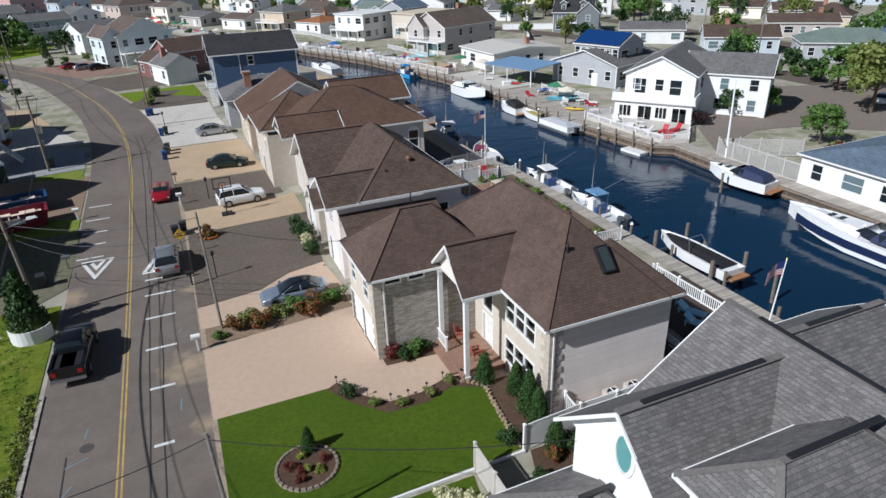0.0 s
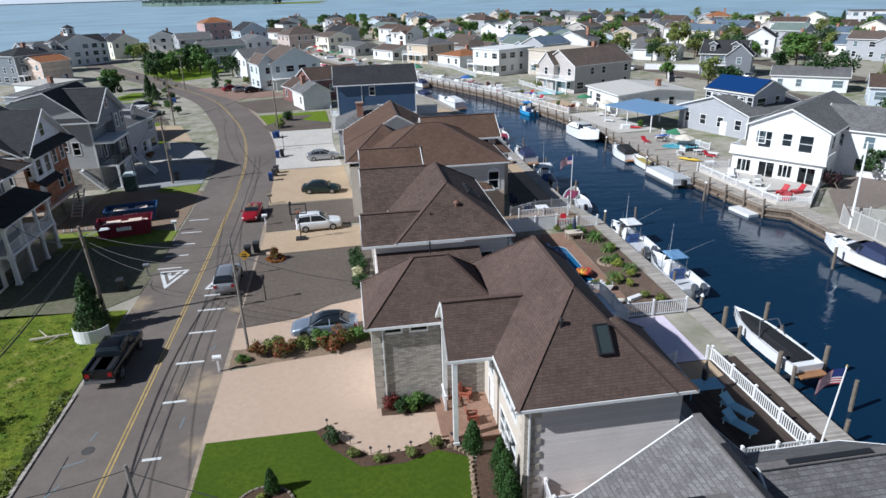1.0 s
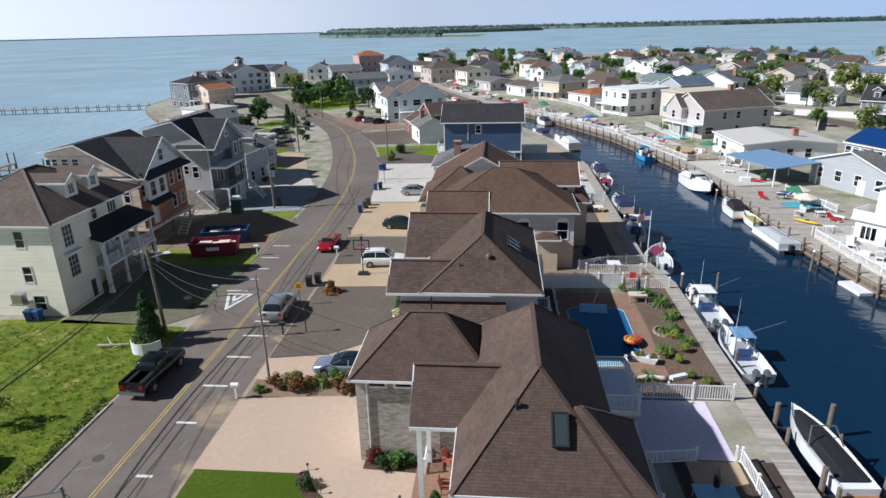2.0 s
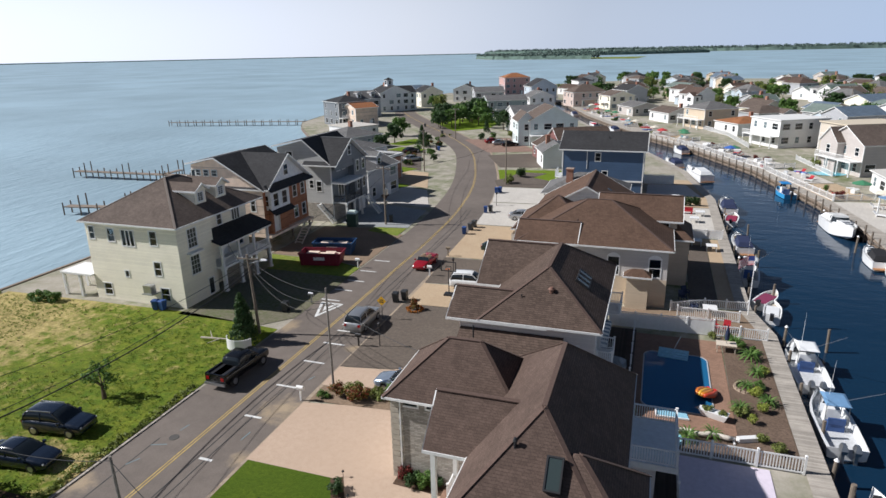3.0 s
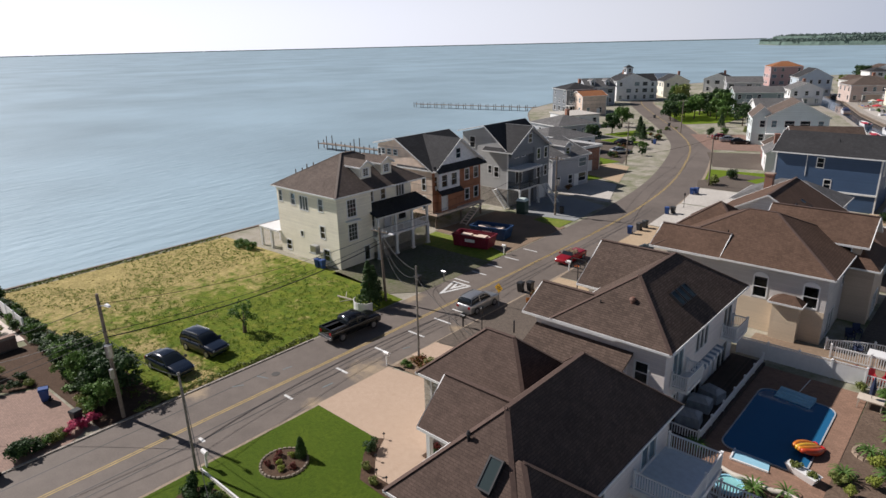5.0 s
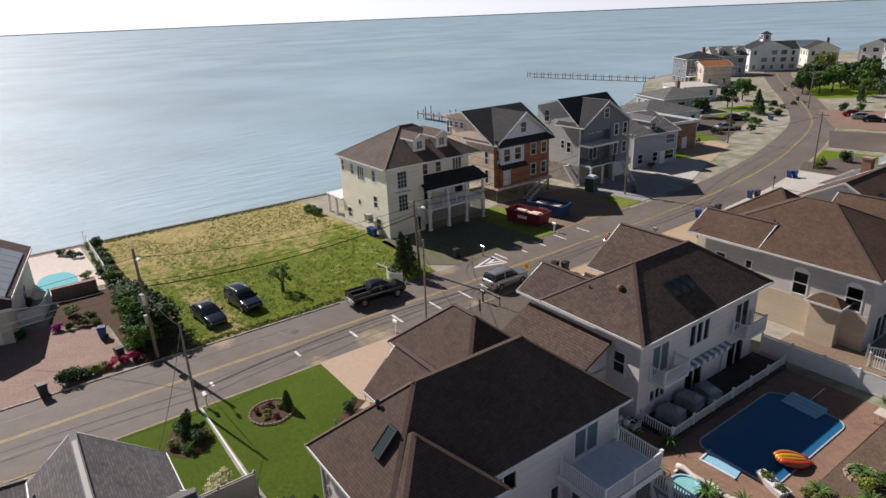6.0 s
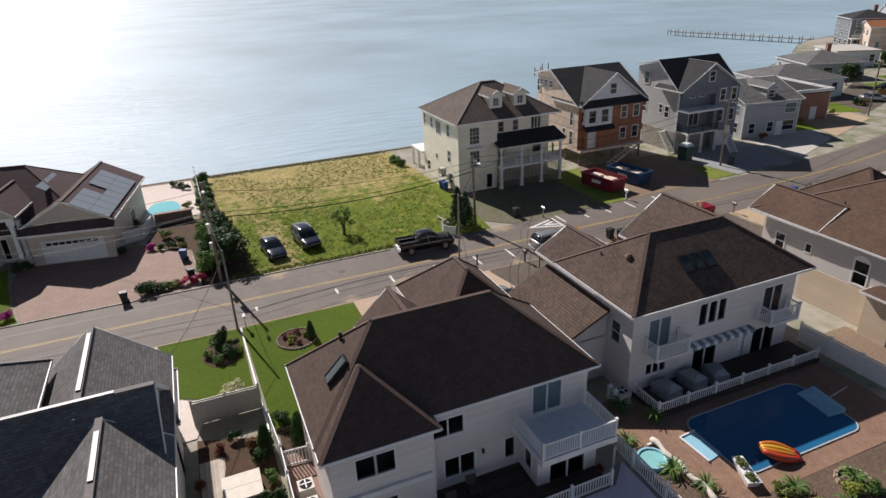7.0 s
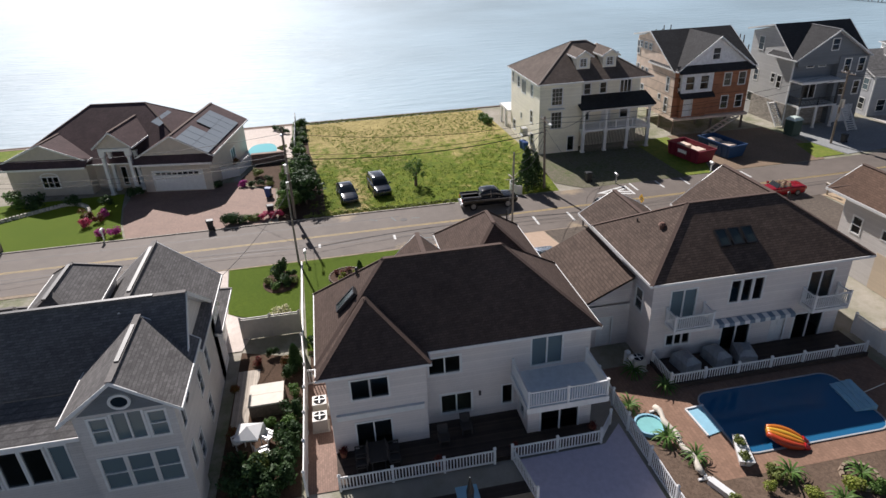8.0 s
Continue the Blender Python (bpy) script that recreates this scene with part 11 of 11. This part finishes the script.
far_house(-55.0, 300.0, 25, 14, 10, 6, 2.4, S_GREY, GREYROOF, "grey two-storey house by the bend", "gable", 2)
far_house(-72.0, 320.0, 10, 12, 10, 6, 2.6, S_WHITE, CHARCOAL, "white gabled house by the bay", "y", 2)
# bay side beyond the grey house
far_house(-29.0, 104.0, 82, 10, 13, 5.4, 2.6, S_GREY, GREYROOF, "pale grey house with front dormer and garage", "gable", 2, dormers=1)
bk = far_house(-34.0, 117.5, 80, 9, 14, 4.6, 0.3, S_BRICK, CHARCOAL, "flat-roofed red brick house with white parapet", "flat", 1)
part("parapet", Geo().loop([(-4.7, -7.2, 4.95), (4.7, -7.2, 4.95), (4.7, 7.2, 4.95), (-4.7, 7.2, 4.95)], 0.25, 0.5), TRIM, bk)
far_house(-46.0, 134.0, 75, 15, 13, 3.6, 2.2, S_WHITE, GREYROOF, "low white house with grey hip roof", "hip", 1)
far_house(-57.0, 157.0, 68, 13, 13, 3.6, 2.2, S_GREY, GREYROOF, "low grey house with hip roof", "hip", 1)
far_house(-66.0, 178.0, 62, 10, 12, 3.6, 0.4, S_WHITE, CONCRETE, "low white house with pale deck roof", "flat", 1)
far_house(-86.0, 212.0, 55, 12, 12, 8.2, 2.2, S_DGREY, CHARCOAL, "tall dark grey bayside house", "hip", 3, deck=True)
far_house(-78.0, 208.0, 55, 9, 9, 6.4, 1.6, PLY, TILE, "unfinished house clad in bare plywood", "gable", 2)
far_house(-93.0, 240.0, 50, 12, 11, 7.0, 3.2, S_GREY, GREYROOF, "grey bayside house with dormers", "gable", 2, dormers=2)
wc = far_house(-91.0, 264.0, 48, 14, 12, 8.0, 3.2, S_WHITE, CHARCOAL, "white bayside house with a roof cupola", "y", 3, wing=(3, 11, -5, 5, 7.6, 3.0, "x"))
block(wc, -1.4, 1.4, -1.4, 1.4, 10.5, 13.2, S_WHITE)
hip_roof(wc, -1.8, 1.8, -1.8, 1.8, 13.1, 14.4, CHARCOAL)
simple_windows(wc, -1.4, 1.4, -1.4, 1.4, 10.9, 13.2, random.Random(3), storeys=1)
far_house(-82.0, 290.0, 40, 11, 11, 6.5, 3.0, S_CREAM, CHARCOAL, "cream gabled bayside house", "y", 2)
far_house(-95.0, 300.0, 40, 12, 10, 6.5, 2.6, S_WHITE, SLATE, "white bayside house with slate roof", "gable", 2)


# planting in the front yards beyond the grey house
verge = random.Random(21)
for i in range(30):
    y = verge.uniform(99, 186)
    edge = -14.4 - 9.6 * (y - 85) / 43 if y < 128 else -24 - 9 * (y - 128) / 51
    m = verge.choice((L_DARK, L_MID, L_DARK, L_OLIVE, L_RUST))
    k = verge.uniform(0.9, 2.1)
    shrub(edge - 2.2 - verge.uniform(0, 6.5), y, k, k * verge.uniform(0.6, 1.0), m, "rounded shrub in a bayside front yard", z=0.02)
for x0, y0, w, d, a in ((-24.5, 112.0, 5.0, 2.2, 70), (-31.0, 129.5, 8.0, 2.4, 70), (-39.5, 156.5, 9.0, 3.0, 72), (-44.0, 170.0, 7.0, 6.0, 72)):
    c2, s2 = math.cos(radians(a)), math.sin(radians(a))
    lot("yard_grass", [(x0 + u * c2 - v * s2, y0 + u * s2 + v * c2) for u, v in ((-d, -w / 2), (d, -w / 2), (d, w / 2), (-d, w / 2))], 0.034, LAWN, "small patch of grass in a bayside front yard", "lawn")
for x, y, k in ((-38.0, 128.5, 0.55), (-44.5, 150.0, 0.7), (-48.0, 168.0, 0.8), (-52.0, 182.0, 0.9), (-30.5, 122.0, 0.45)):
    tree(x, y, k, verge.choice((0, 1, 2, 3)), "leafy tree in a bayside front yard")


# piers in the bay
def pier(a, b, label, w=1.8, extra=0):
    a, b = Vector(a), Vector(b)
    t = thing("pier", label, "pier", kind="", group="bay piers")
    d = (b - a).normalized()
    n = Vector((-d.y, d.x)) * w / 2
    part("walkway", Geo().prism([tuple(a - n), tuple(b - n), tuple(b + n), tuple(a + n)], 0.0, 0.15), TIMBER, t)
    k = int((b - a).length / 3.4)
    for i in range(k + 1):
        p = a.lerp(b, i / k)
        for s in (-1, 1):
            q = p + n * s * 1.05
            part("pier_post", Geo().tube((q.x, q.y, -3), (q.x, q.y, 0.9 + (1.4 if extra and i % 3 == 1 else 0)), 0.14, 0.12, 7), PILE, t)


pier((-106, 216), (-160, 204), "long timber pier reaching into the bay")
pier((-54, 112), (-104, 110), "timber pier with tall mooring piles in the bay", 1.8, 1)
pier((-80, 111), (-80, 117), "short timber finger pier in the bay", 1.4, 1)
pier((-48, 86), (-75, 82), "short timber pier in the bay", 1.8, 1)
pier((-49.5, 92), (-70, 91), "low timber boat slip in the bay", 1.4, 0)

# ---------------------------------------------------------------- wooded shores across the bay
# the haze of distance is mixed into these leaf colours, paler and bluer
HAZED_FOREST = leaf("hazed_forest", (0.105, 0.155, 0.135), (0.14, 0.19, 0.165))


# undergrowth colour carries the same painted haze as the crowns
HAZED_UNDERWOOD = Mat("hazed_undergrowth", (0.115, 0.165, 0.14), 0.9, 0, 0.1).vary(0.03, 0.2, w=True).vary(0.2, 0.2, w=True).mat


def wooded(line, depth, h, seed, label, name="far_shore"):
    """A low shore with an uneven canopy of many crowns."""
    r = np.random.RandomState(seed)
    ln = [Vector(p) for p in line]
    g = Geo()
    for a, b in zip(ln, ln[1:]):
        d = (b - a).normalized()
        n = Vector((-d.y, d.x))
        if n.dot(a) < 0:
            n = -n
        g.poly([(a.x, a.y, -1.2), (b.x, b.y, -1.2), (b.x + n.x * depth, b.y + n.y * depth, -0.9), (a.x + n.x * depth, a.y + n.y * depth, -0.9)])
    solo(name, g, LAND, label, "shore", kind="structure")
    cs, rd = [], []
    for a, b in zip(ln, ln[1:]):
        L = (b - a).length
        d = (b - a) / L
        n = Vector((-d.y, d.x))
        if n.dot(a) < 0:
            n = -n
        for i in range(int(L / (h * 0.42)) + 1):
            for row in range(4):
                p = a + d * r.uniform(0, L) + n * (depth * (0.12 + 0.8 * (row + r.uniform(0, 1)) / 4))
                s = h * r.uniform(0.3, 0.5)
                cs.append((p.x, p.y, h * r.uniform(0.35, 0.75)))
                rd.append(s)
    und = Geo()
    for a, b in zip(ln, ln[1:]):
        L = (b - a).length
        d = (b - a) / L
        n = Vector((-d.y, d.x))
        n = -n if n.dot(a) < 0 else n
        k, prev = max(2, int(L / (h * 0.8))), None
        for i in range(k + 1):
            p = a + d * (L * i / k) + n * (depth * 0.1 * r.uniform(0.85, 1.15))
            z = h * r.uniform(0.5, 0.58)
            q = p + n * depth * 0.8
            row = [(p.x, p.y, -1.2), (p.x + n.x * h * 0.2, p.y + n.y * h * 0.2, z), (q.x, q.y, z * 1.25)]
            if prev:
                und.poly([prev[0], row[0], row[1], prev[1]]).poly([prev[1], row[1], row[2], prev[2]])
            prev = row
    tagged(new("understorey", und.mesh("understorey", HAZED_UNDERWOOD)), "dense undergrowth of the distant woods in haze-tinted green", "woods", "", "stuff")
    me = leaf_cloud("forest", cs, rd, 30, h * 0.18, HAZED_FOREST, seed)
    tagged(new("forest", me), "distant woods on the shore in haze-tinted green", "woods", "", "stuff")


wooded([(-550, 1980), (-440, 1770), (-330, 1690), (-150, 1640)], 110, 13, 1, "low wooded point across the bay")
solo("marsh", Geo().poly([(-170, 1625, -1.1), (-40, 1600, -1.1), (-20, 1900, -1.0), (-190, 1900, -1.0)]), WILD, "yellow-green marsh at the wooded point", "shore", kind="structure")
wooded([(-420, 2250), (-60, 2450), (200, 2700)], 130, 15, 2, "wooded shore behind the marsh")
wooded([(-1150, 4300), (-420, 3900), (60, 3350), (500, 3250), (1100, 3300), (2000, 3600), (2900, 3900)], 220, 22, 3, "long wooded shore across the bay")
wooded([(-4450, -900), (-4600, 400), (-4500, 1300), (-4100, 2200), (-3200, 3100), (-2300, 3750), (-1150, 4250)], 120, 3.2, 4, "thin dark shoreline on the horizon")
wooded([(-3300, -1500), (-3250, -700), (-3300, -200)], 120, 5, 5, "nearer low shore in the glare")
